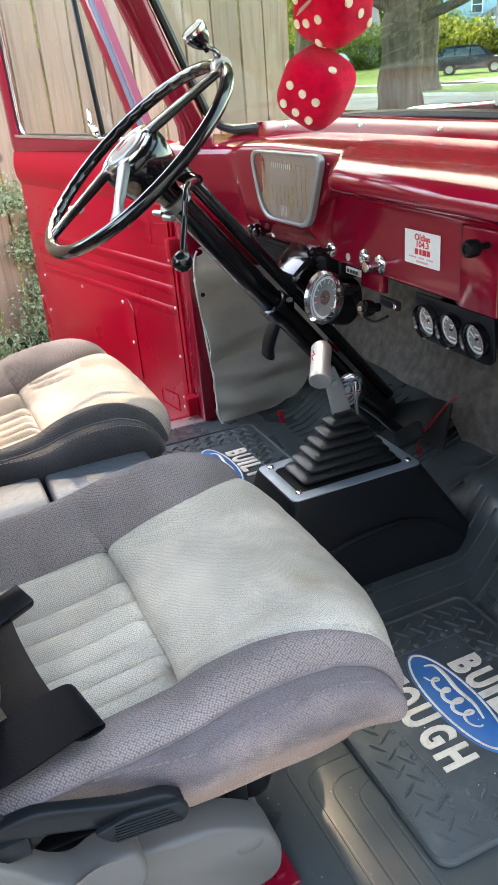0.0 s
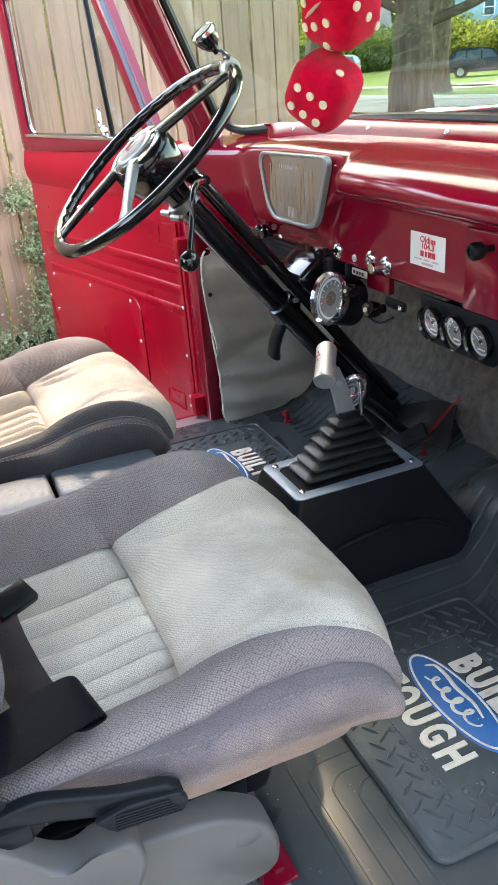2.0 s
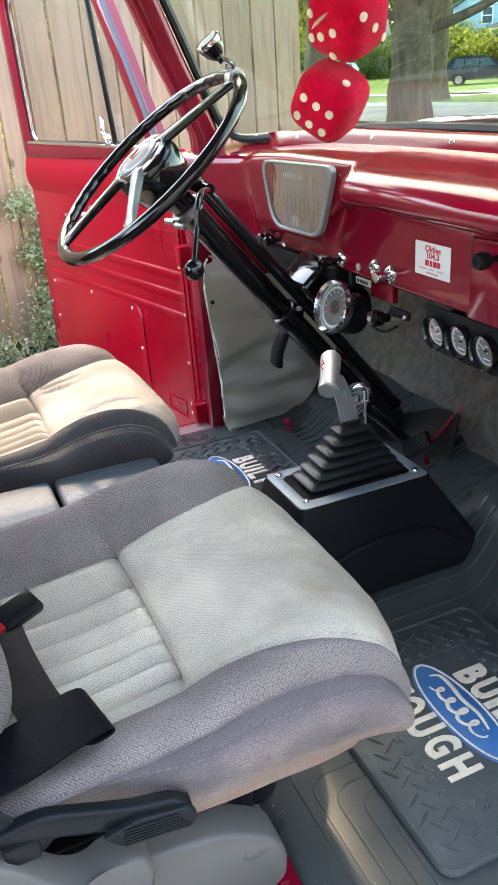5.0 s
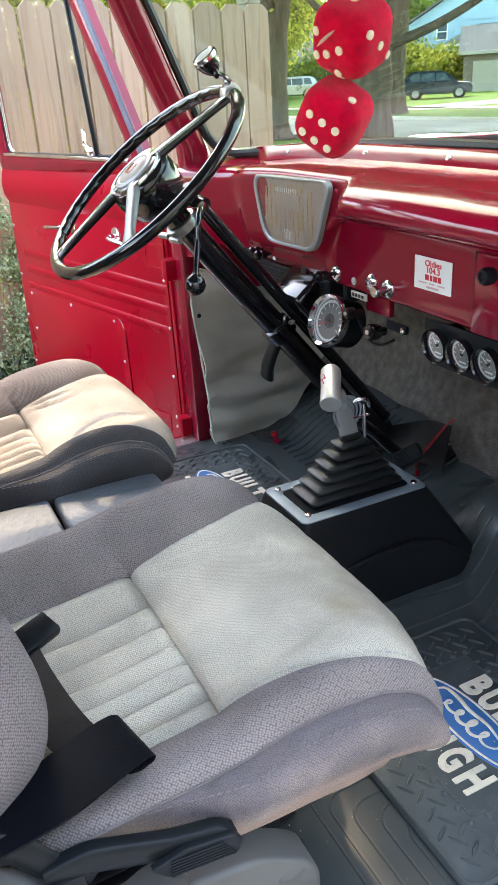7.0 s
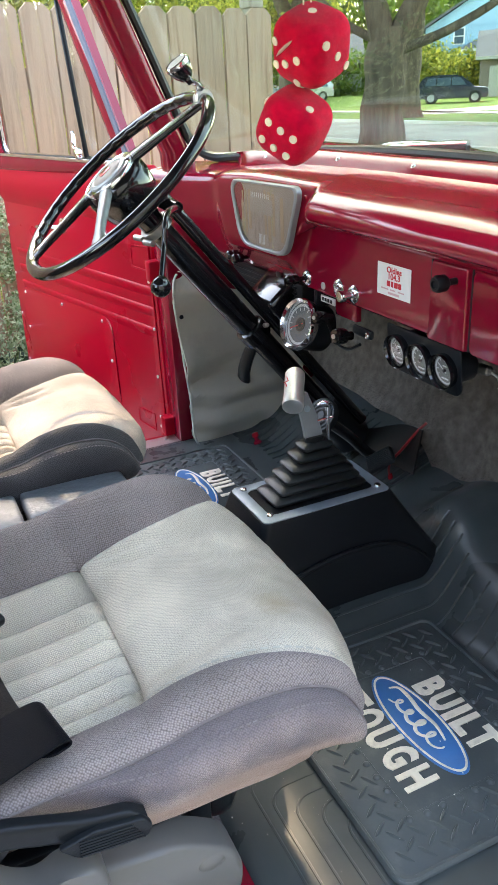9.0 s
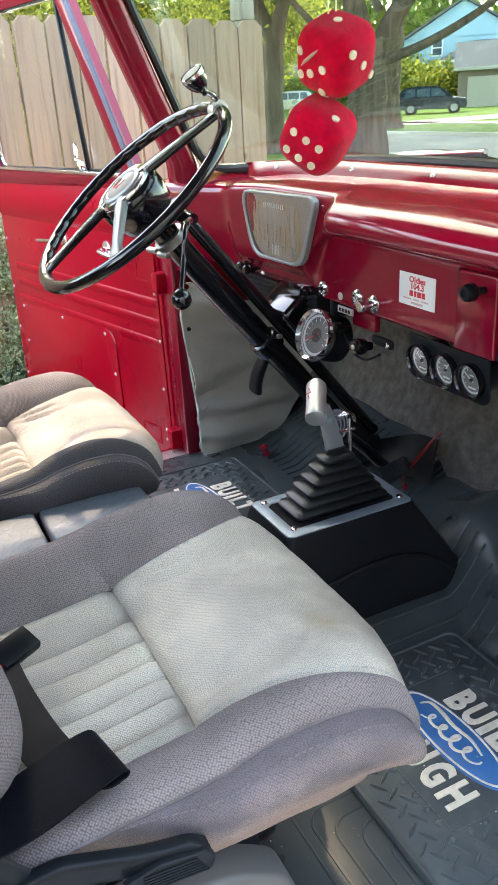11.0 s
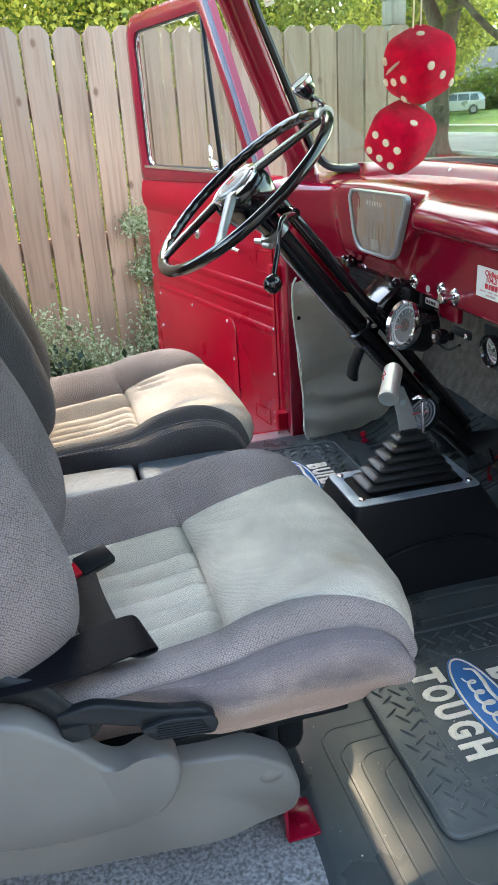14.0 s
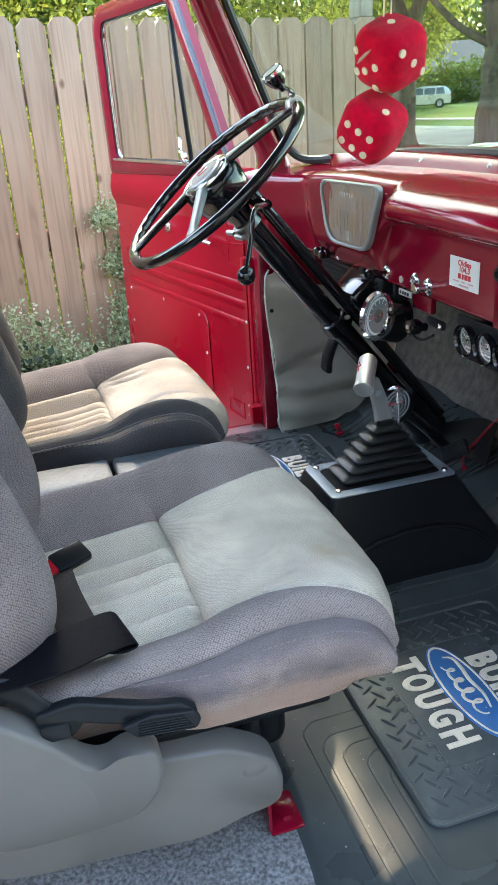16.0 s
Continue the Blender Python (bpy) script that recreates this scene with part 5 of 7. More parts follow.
    part("pan_edge", box((0.34, 0.012, 0.012), (0.072, 0.505, 0.884), 0.003), BLACK_SATIN, t, "black edge of the seat pan")
    part("slide_bar", box((0.12, 0.03, 0.012), (0.21, 0.535, 0.862), 0.003), BLACK_SATIN, t)


passenger_seat = bucket_seat()
driver_seat = copy_thing(passenger_seat, Matrix.Translation((0.08, SEAT_Y + 0.72, FLOOR - 0.030)))
outer_trim(passenger_seat)
driver_seat["label"] = "grey bucket seat with sides darkened for shade, sunlit, by the steering wheel"
# same velour, its colour darkened for the shaded console side and backrest
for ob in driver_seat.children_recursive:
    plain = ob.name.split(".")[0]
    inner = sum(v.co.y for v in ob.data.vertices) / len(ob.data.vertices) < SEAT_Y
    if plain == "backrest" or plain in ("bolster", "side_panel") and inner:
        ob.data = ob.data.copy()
        ob.data.materials[0] = CLOTH_SHADE
    # cushion colour toned down where the sun strikes it
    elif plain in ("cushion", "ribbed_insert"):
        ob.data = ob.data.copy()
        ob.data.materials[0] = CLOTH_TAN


def seat_belt():
    t = thing("seat_belt", "black seat belt lying folded over the seat cushion", "seat belt", at=(0.03, 0.56, 0.98))
    edges = [((0.004, 0.756, 0.966), (-0.040, 0.742, 0.962)), ((0.008, 0.700, 0.970), (-0.036, 0.680, 0.968)), ((0.016, 0.630, 0.978), (-0.026, 0.606, 0.982)), ((0.024, 0.580, 0.990), (-0.012, 0.545, 1.004)),
             ((0.034, 0.556, 1.000), (0.026, 0.500, 1.012)), ((0.040, 0.554, 1.006), (0.048, 0.502, 1.010)), ((0.040, 0.556, 1.015), (0.052, 0.504, 1.014)), ((0.032, 0.556, 1.023), (0.040, 0.498, 1.019)), ((0.008, 0.548, 1.026), (0.014, 0.484, 1.024)), ((-0.030, 0.534, 1.026), (-0.028, 0.464, 1.030)), ((-0.085, 0.520, 1.020), (-0.085, 0.446, 1.040)), ((-0.13, 0.515, 1.012), (-0.13, 0.446, 1.040))]
    part("strap", band(edges, 0.002), WEBBING, t)
    bk = part("buckle", box((0.032, 0.050, 0.014), (0, 0, 0), 0.003, 2, axes((0.004, 0.776, 0.970), (0.1, -0.35, 0.90), (1, 0.5, 0.1))), BLACK_SATIN, t, "black buckle end")
    part("release_button", box((0.022, 0.012, 0.010), (0, -0.030, 0.0), 0.002, 2, axes((0.004, 0.776, 0.970), (0.1, -0.35, 0.90), (1, 0.5, 0.1))), LENS_RED, bk)


seat_belt()


def armrest():
    t = thing("centre_console", "blue-grey grained vinyl console with two lids between the seats", "console", at=(0.05, MID, FLOOR))
    part("body", box((0.62, 0.20, 0.27), (-0.03, MID - 0.005, FLOOR + 0.135), 0.012), BLACK_SATIN, t)
    part("lid", box((0.175, 0.215, 0.030), (0.200, MID + 0.0, 0.912), 0.008, 3), VINYL_BLUE, t, "grained vinyl lid")
    part("lid", box((0.42, 0.215, 0.030), (-0.105, MID + 0.0, 0.912), 0.008, 3), VINYL_BLUE, t, "grained vinyl lid")


armrest()


# ---- shifter ----
def shifter():
    t = thing("floor_shifter", "black shifter console with rubber boot and metal T-grip", "gear shifter", at=(0.62, MID, FLOOR))
    yc = 1.072
    lo = []
    for z, x0, x1, hw in ((0.628, 0.405, 0.870, 0.118), (0.70, 0.425, 0.835, 0.108), (0.78, 0.455, 0.780, 0.090), (0.838, 0.474, 0.742, 0.078), (0.8445, 0.477, 0.739, 0.075)):
        w, h = x1 - x0, 2 * hw
        lo.append([((x0 + x1) / 2 + px, yc + py, z) for px, py in rounded(w, h, 0.016, 4)])
    bd = part("housing", rings(lo), BLACK_SATIN, t, "black moulded housing")
    # raised arch on the housing's sides
    for s in (-1, 1):
        arch = spline([(0.425, yc + s * 0.114, 0.69), (0.50, yc + s * 0.106, 0.735), (0.60, yc + s * 0.102, 0.758), (0.70, yc + s * 0.102, 0.756), (0.77, yc + s * 0.106, 0.725), (0.825, yc + s * 0.112, 0.668)], 8)
        part("moulded_edge", sweep(arch, 0.0045, 8), BLACK_SATIN, bd)
        part("lower_flare", grid(lambda u, v: Vector((arch[int(u * 40)].x, arch[int(u * 40)].y + s * (0.002 + 0.022 * v), arch[int(u * 40)].z * (1 - v) + 0.63 * v)), 40, 4), BLACK_SATIN, bd)
    top = Matrix.Translation((0.608, yc, 0.8445))
    part("trim_plate", frame_ring(rounded(0.256, 0.146, 0.012), rounded(0.214, 0.102, 0.014), 0.003, top, edge=0.001), STEEL, t, "bright zinc-plated trim plate")
    for x in (-0.108, 0.112):
        for y in (-0.052, 0.056):
            part("screw", screw(top @ pose(x, y, 0.003), 0.0065), CHROME, t)
    # pleated boot
    lo = []
    n = 6
    for k in range(n):
        s = k / (n - 1)
        w, h = 0.190 * (1 - s) + 0.062 * s, 0.082 * (1 - s) + 0.045 * s
        cx = 0.612 + 0.006 * s
        z = 0.848 + 0.0165 * k
        for dw, dz in ((-0.020, 0.0), (-0.004, 0.0010), (0.0, 0.004), (0.0, 0.007), (-0.006, 0.0105), (-0.024, 0.0125)):
            lo.append([(cx + px, yc + py, z + dz) for px, py in rounded(w + dw, h + dw, 0.010, 3)])
    lo.append([(0.618 + px, yc + py, 0.953) for px, py in rounded(0.036, 0.024, 0.006, 3)])
    part("boot", rings(lo), BLACK_RUBBER, t, "black pleated rubber boot")
    st = spline([(0.618, yc, 0.945), (0.609, yc, 0.985), (0.598, yc - 0.002, 1.016), (0.588, yc - 0.006, 1.040)], 5)
    part("stick", rings([[(p.x + a * w, p.y + b * 0.006, p.z) for a, b in rounded(2, 2, 0.3, 2)] for p, w in zip(st, [0.0175 - 0.005 * i / 15 for i in range(16)])]), BEZEL, t, "flat grey steel stick")
    g0, g1 = Vector((0.553, yc - 0.044, 1.030)), Vector((0.600, yc + 0.030, 1.072))
    gr = part("t_grip", lathe([(0.0145, -0.043), (0.0178, -0.0415), (0.0186, -0.038), (0.0176, -0.030), (0.0170, -0.015), (0.0168, 0.0), (0.0174, 0.024), (0.0170, 0.034), (0.013, 0.040), (0.0004, 0.041)], axes((g0 + g1) / 2, g1 - g0), 28), ALU, t, "brushed aluminium T-grip")
    gf = axes((g0 + g1) / 2 + Vector((-0.0140, -0.008, 0.0048)), (-0.82, -0.42, 0.36), (g1 - g0))
    for i, (dy, h) in enumerate(((-0.016, 0.010), (-0.006, 0.007), (0.004, 0.009), (0.014, 0.007))):
        part("marking", box((0.011, 0.0014, 0.0008), (0, dy, 0.0005), 0, m=gf), INK_RED, gr)
        part("marking", box((0.0014, h, 0.0008), (0.004 - 0.003 * (i % 3), dy + 0.004, 0.0005), 0, m=gf), INK_RED, gr)
    rod = part("lockout_rod", sweep([(0.640, yc - 0.014, 0.945), (0.637, yc - 0.014, 1.008)], 0.0034, 10), CHROME, t, "chrome lockout rod")
    part("trigger", sweep(spline([(0.648, yc - 0.016, 1.000), (0.644, yc - 0.015, 1.012), (0.632, yc - 0.012, 1.017), (0.620, yc - 0.008, 1.013)], 5), [0.0030 + 0.0032 * math.sin(math.pi * k / 15) for k in range(16)], 10, flat=0.6), CHROME, rod)
    part("clip", sweep([(0.618, yc - 0.012, 0.984), (0.648, yc - 0.016, 0.987)], 0.0024, 8), CHROME, rod)
    part("pivot_bolt", lathe([(0.006, 0), (0.006, 0.004), (0.0004, 0.005)], axes((0.600, yc - 0.007, 1.010), (0, -1, 0)), 6), STEEL, t)


shifter()


# ---- floor mats ----
def floor_mat():
    """Built flat round its own middle: x along the letters, y to the front."""
    t = thing("floor_mat", "black diamond-plate rubber floor mat with white lettering and blue oval", "floor mat", "rubber floor mats")
    w, h = 0.405, 0.345
    part("sheet", plate(rounded(w, h, 0.022, 5), 0.006, None, 0.003), MAT_RUBBER, t)
    lip = [(p[0], p[1], 0.0068) for p in rounded(w - 0.008, h - 0.008, 0.02, 5)]
    part("rim", sweep(lip, 0.0035, 6, True), MAT_RUBBER, t)
    # raised bars of the tread and round studs
    bars, studs = bmesh.new(), bmesh.new()
    rng = random.Random(4)

    def bar(x, y, a):
        f = pose(x, y, 0.006, 0, 0, a)
        lo = []
        for k, r in ((-1, 0.0004), (-0.7, 0.0020), (-0.3, 0.0028), (0.3, 0.0028), (0.7, 0.0020), (1, 0.0004)):
            lo.append([f @ Vector((k * 0.0136, -r, 0)), f @ Vector((k * 0.0136, -r * 0.45, r * 1.45)), f @ Vector((k * 0.0136, r * 0.45, r * 1.45)), f @ Vector((k * 0.0136, r, 0))])
        rings(lo, True, True, bars)
    st = 0.0212
    ca, sa = math.cos(radians(33)), math.sin(radians(33))
    for i in range(-14, 15):
        for j in range(-14, 15):
            x, y = (i * ca - j * sa) * st, (i * sa + j * ca) * st
            if abs(x) > w / 2 - 0.020 or abs(y) > h / 2 - 0.020:
                continue
            if abs(x) < 0.138 and abs(y) < 0.114:
                continue
            bar(x, y, (33 if (i + j) % 2 else 123) + rng.uniform(-2, 2))
    for i in range(-5, 6):
        for y in (-0.106, 0.106):
            lathe([(0.0055, 0), (0.0045, 0.002), (0.002, 0.0032), (0.0002, 0.0034)], pose(i * 0.0255, y, 0.006), 10, studs)
    for j in range(-3, 4):
        for x in (-0.130, 0.130):
            lathe([(0.0055, 0), (0.0045, 0.002), (0.002, 0.0032), (0.0002, 0.0034)], pose(x, j * 0.0265, 0.006), 10, studs)
    tagged(part("tread_bar", bars, MAT_RUBBER, t), kind="stuff")
    tagged(part("stud", studs, MAT_RUBBER, t), kind="stuff")
    part("inner_frame", sweep([(p[0], p[1], 0.006) for p in rounded(0.245, 0.20, 0.006, 3)], 0.0012, 5, True), MAT_RUBBER, t)

    def word(text, x0, y, width, size):
        # each letter takes its own share of the line
        share = {"I": 0.5, "T": 0.94, "L": 0.88}
        total = sum(share.get(c, 1.0) for c in text)
        x = x0 - width / 2
        for c in text:
            step = width * share.get(c, 1.0) / total
            lettering(c, size, 0.0022, "letter", WHITE_PRINT, t, pose(x + step / 2, y, 0.0072), bold=0.0030, widen={"O": 0.60, "G": 0.62, "U": 0.66, "H": 0.66, "B": 0.74, "T": 0.80, "L": 0.84}.get(c, 0.9))
            x += step
    word("BUILT", 0.003, 0.066, 0.160, 0.0685)
    word("TOUGH", -0.003, -0.060, 0.204, 0.0700)
    ell = lambda a, b: [(a * math.cos(2 * math.pi * k / 48), b * math.sin(2 * math.pi * k / 48)) for k in range(48)]
    ov = part("oval", plate([(p[0] - 0.006, p[1] + 0.006) for p in ell(0.110, 0.0370)], 0.0022, pose(0, 0, 0.006), 0.001), BLUE_PRINT, t, "blue oval badge")
    part("oval_line", frame_ring(ell(0.1062, 0.0342), ell(0.1020, 0.0308), 0.0008, pose(-0.006, 0.006, 0.0082), edge=0.0002), WHITE_PRINT, ov)
    # plain flourishes in place of the maker's script
    sc = bmesh.new()

    def stroke(pts, wide=0.0030):
        q = spline([(x - 0.006, y + 0.006, 0.0086) for x, y in pts], 7)
        sweep(q, [0.0010 + wide * math.sin(math.pi * (0.08 + 0.84 * k / (len(q) - 1))) for k in range(len(q))], 6, False, sc, 0.4)
    stroke([(-0.078, 0.002), (-0.070, 0.016), (-0.045, 0.018), (-0.015, 0.015), (0.020, 0.018), (0.050, 0.012)], 0.0026)
    stroke([(-0.058 + 0.0017 * k + 0.0085 * math.sin(0.42 * k), -0.003 - 0.0095 * (1 - 0.25 * math.sin(0.11 * k)) * math.cos(0.42 * k)) for k in range(0, 68, 2)], 0.0022)
    part("flourish", sc, WHITE_PRINT, ov)
    return t


mat = floor_mat()
# letters run from the driver's to the passenger's side
MAT_TURN = -90
mat.matrix_basis = pose(0.562, 0.674, FLOOR + 0.011, 0, 0, MAT_TURN)
mat_2 = copy_thing(mat, pose(0.552, 1.545, FLOOR + 0.011, 0, 0, MAT_TURN))

# ---- driver's door, standing open ----
DOOR = Matrix(((-0.215, 0.977, 0, 0.630), (0.977, 0.215, 0, 1.945), (0, 0, 1, 0), (0, 0, 0, 1)))    # x from the hinge to the free edge, y towards the street, z up


def door_open():
    t = thing("door_1", "red painted truck door standing wide open, with riveted access panel", "truck door", kind="structure", at=tuple(DOOR @ Vector((0.5, 0, 0.52))))
    f = DOOR @ Matrix(((1, 0, 0, 0), (0, 0, -1, 0), (0, 1, 0, 0), (0, 0, 0, 1)))   # outline in x and height, z towards the cab

    def flip(o):
        return o
    lowr = round_poly([(-0.01, 0.50), (1.02, 0.50), (1.005, 0.90), (0.985, 1.28), (0.965, 1.335), (0.04, 1.335), (0.0, 1.20), (-0.01, 0.90)], [0.02, 0.05, 0.3, 0.08, 0.01, 0.01, 0.1, 0.1], 5)
    part("shell", plate(lowr, 0.055, f @ pose(0, 0, -0.055), 0.006), RED, t)
    part("inner_panel", plate(round_poly([(0.005, 0.515), (1.0, 0.515), (0.99, 0.90), (0.965, 1.27), (0.05, 1.27), (0.008, 1.18)], 0.02), 0.004, f, 0.002), RED, t, "pressed red inner panel")
    # ledge under the window
    part("window_ledge", box((0.93, 0.075, 0.03), (0.50, 0.030, 1.335), 0.010, 3, DOOR), RED, t)
    part("shoulder", rings([[DOOR @ Vector((x, a, z)) for a, z in ((-0.004, 1.20), (-0.016, 1.225), (-0.020, 1.26), (-0.012, 1.30), (0.004, 1.325), (0.010, 1.20))] for x in [0.03 + 0.94 * k / 24 for k in range(25)]]), RED, t)
    # window frame: upright at the free edge, raked at the front
    oo = round_poly([(0.985, 1.30), (0.998, 1.843), (0.33, 1.848), (0.02, 1.335)], [0.02, 0.10, 0.05, 0.02], 8)
    ii = round_poly([(0.915, 1.355), (0.935, 1.795), (0.375, 1.795), (0.115, 1.362)], [0.035, 0.06, 0.03, 0.02], 8)
    fr = part("window_frame", frame_ring(oo, ii, 0.030, f @ pose(0, 0, -0.018), edge=0.008), RED_SHADED, t, "red window frame")
    i2 = [((p[0] - 0.55) * 0.985 + 0.55, (p[1] - 1.58) * 0.975 + 1.58) for p in ii]
    part("seal", frame_ring(ii, i2, 0.012, f @ pose(0, 0, -0.012), edge=0.003), BLACK_RUBBER, fr)
    i3 = [((p[0] - 0.55) * 0.975 + 0.55, (p[1] - 1.58) * 0.962 + 1.58) for p in ii]
    part("chrome_line", frame_ring(i2, i3, 0.008, f @ pose(0, 0, -0.010), edge=0.002), CHROME, fr, "thin bright strip round the glass")
    g = part("glass", plate(i2, 0.004, f @ pose(0, 0, -0.008)), GLASS, t)
    g.visible_shadow = False
    part("vent_divider", box((0.010, 0.014, 0.43), (0, 0, 0), 0.004, 2, DOOR @ pose(0.342, 0.004, 1.575, 0, 9, 0)), BLACK_SATIN, t, "dark vent window divider bar")
    part("sill_strip", box((0.80, 0.012, 0.010), (0.52, -0.010, 1.357), 0.003, 2, DOOR), CHROME, t, "bright strip along the window sill")
    lt = part("vent_latch", sweep(spline([(0.318, -0.020, 1.370), (0.322, -0.024, 1.395), (0.330, -0.020, 1.420), (0.336, -0.018, 1.432)], 5), 0.0055, 8), CHROME, t, "chrome vent window latch")
    lt.matrix_basis = DOOR
    part("latch_base", lathe([(0.016, 0), (0.016, 0.008), (0.009, 0.014), (0.0005, 0.015)], DOOR @ axes((0.318, -0.012, 1.376), (0, -1, 0)), 16), CHROME, lt, m=DOOR.inverted())
    part("weatherstrip", sweep([DOOR @ Vector(p) for p in ((0.34, 0.0, 1.838), (0.20, 0.0, 1.605), (0.045, 0.0, 1.345))], 0.014, 8), WEATHERSTRIP, t, "blue-grey rubber weatherstrip")
    # ribs, hatch, screws, handles
    for z in (1.046, 0.990, 0.932):
        lo = []
        for x, k in ((0.012, 0.0), (0.022, 0.7), (0.034, 1.0), (0.30, 1.0), (0.60, 1.0), (0.90, 1.0), (0.915, 0.7), (0.928, 0.0)):
            lo.append([DOOR @ Vector((x, -0.0035 - d * k, z + h)) for d, h in ((0, 0.002), (0.004, 0.0), (0.0065, -0.003), (0.0070, -0.008), (0.0055, -0.016), (0.002, -0.024), (0, -0.028))])
        part("rib", rings(lo), RED, t, "pressed rib")
    hat = round_poly([(0.265, 0.600), (0.94, 0.600), (0.935, 0.910), (0.265, 0.917)], [0.07, 0.07, 0.05, 0.07], 6)
    h = part("access_panel", plate(hat, 0.004, f @ pose(0, 0, 0.004), 0.0025), RED, t, "flat access panel with screws")
    part("panel_groove", sweep([f @ Vector((p[0], p[1], 0.0045)) for p in hat], 0.0022, 6, True), RED_SHADED, h)
    for x, z in ((0.905, 0.890), (0.60, 0.898), (0.32, 0.895), (0.285, 0.775), (0.915, 0.76), (0.60, 0.615), (0.33, 0.62)):
        part("screw", screw(f @ pose(x, z, 0.008), 0.0055), ALU, h)
    for x, z in ((0.03, 0.635), (0.028, 0.665), (0.022, 0.79), (0.015, 0.93), (0.02, 1.06), (0.985, 0.62), (0.980, 0.80), (0.975, 0.95), (0.965, 1.12)):
        part("rivet", screw(f @ pose(x, z, 0.004), 0.005), ALU, t)
    part("pocket_edge", frame_ring(round_poly([(0.006, 1.086), (0.104, 1.088), (0.102, 1.150), (0.006, 1.156)], 0.005), round_poly([(0.011, 1.091), (0.099, 1.093), (0.097, 1.145), (0.011, 1.151)], 0.005), 0.003, f @ pose(0, 0, 0.003), edge=0.001), RED, t)
    part("pocket_edge", frame_ring(round_poly([(0.060, 0.608), (0.160, 0.612), (0.158, 0.660), (0.060, 0.664)], 0.005), round_poly([(0.065, 0.613), (0.155, 0.617), (0.153, 0.655), (0.065, 0.659)], 0.005), 0.003, f @ pose(0, 0, 0.003), edge=0.001), RED, t)
    for x, z, l in ((0.245, 1.155, -0.11), (0.51, 1.160, 0.12)):
        hd = part("handle", sweep(spline([f @ Vector((x, z, 0.004)), f @ Vector((x, z, 0.030)), f @ Vector((x + l * 0.3, z - 0.004, 0.040)), f @ Vector((x + l, z - 0.010, 0.038))], 6), 0.0085, 10, flat=0.8), CHROME, t, "chrome door handle crank")
        part("rosette", lathe([(0.024, 0.004), (0.023, 0.009), (0.012, 0.014), (0.0005, 0.015)], f @ pose(x, z, 0), 20), CHROME, hd)
    # hinges to the post
    for z in (0.665, 1.10):
        hg = part("hinge", box((0.09, 0.036, 0.055), (0.6465, 1.905, z), 0.006), RED, t, "red painted door hinge")
        part("hinge_pin", lathe([(0.009, -0.036), (0.009, 0.036)], pose(0.690, 1.882, z), 12), RED, hg)
        for dz in (-0.022, 0.022):
            part("hinge_bolt", lathe([(0.008, 0), (0.008, 0.005), (0.0004, 0.006)], axes((0.685, 1.872, z + dz), (-0.6, -0.8, 0)), 8), DULL_METAL, hg)


door_open()

# ---- outdoors ----
STREET_NEAR, STREET_FAR = 12.6, 19.4


def ground_z(x, y):
    """Flat round the house and street, rising gently far beyond."""
    return 0.02 * max(0.0, math.hypot(x, y) - 60) ** 0.97


def ground():
    bm = grid(lambda u, v: Vector((-400 + 800 * u, -400 + 800 * v, -0.02 + ground_z(-400 + 800 * u, -400 + 800 * v))), 80, 80)
    setting("ground", bm, GRASS, "lawn and verge on both sides of the street", "lawn")
    setting("road", box((STREET_FAR - STREET_NEAR, 100, 0.02), ((STREET_NEAR + STREET_FAR) / 2, 5, -0.018), 0), ASPHALT, "grey asphalt street dappled with shade", "road", False)
    for k, x in enumerate((STREET_NEAR - 0.08, STREET_FAR + 0.08)):
        setting("trim_kerb_%d" % (k + 1), box((0.16, 100, 0.14), (x, 5, 0.03), 0.02), CONCRETE, "low concrete kerb", "kerb", False)
    setting("pavement", box((1.4, 100, 0.03), (26.5, 5, 0.0), 0.005), CONCRETE, "concrete pavement across the street", "pavement", False)
    setting("driveway_1", box((15.5, 5.4, 0.04), (3.7, 0.6, -0.018), 0.004), CONCRETE, "concrete driveway under the truck", "driveway", False)
    setting("driveway_2", box((22, 4.0, 0.03), (36, 34, 0.0), 0.004), CONCRETE, "concrete driveway across the street", "driveway", False)


ground()

FD = Vector((0.962, 0.272, 0)).normalized()
F0 = Vector((0, 3.47, 0))


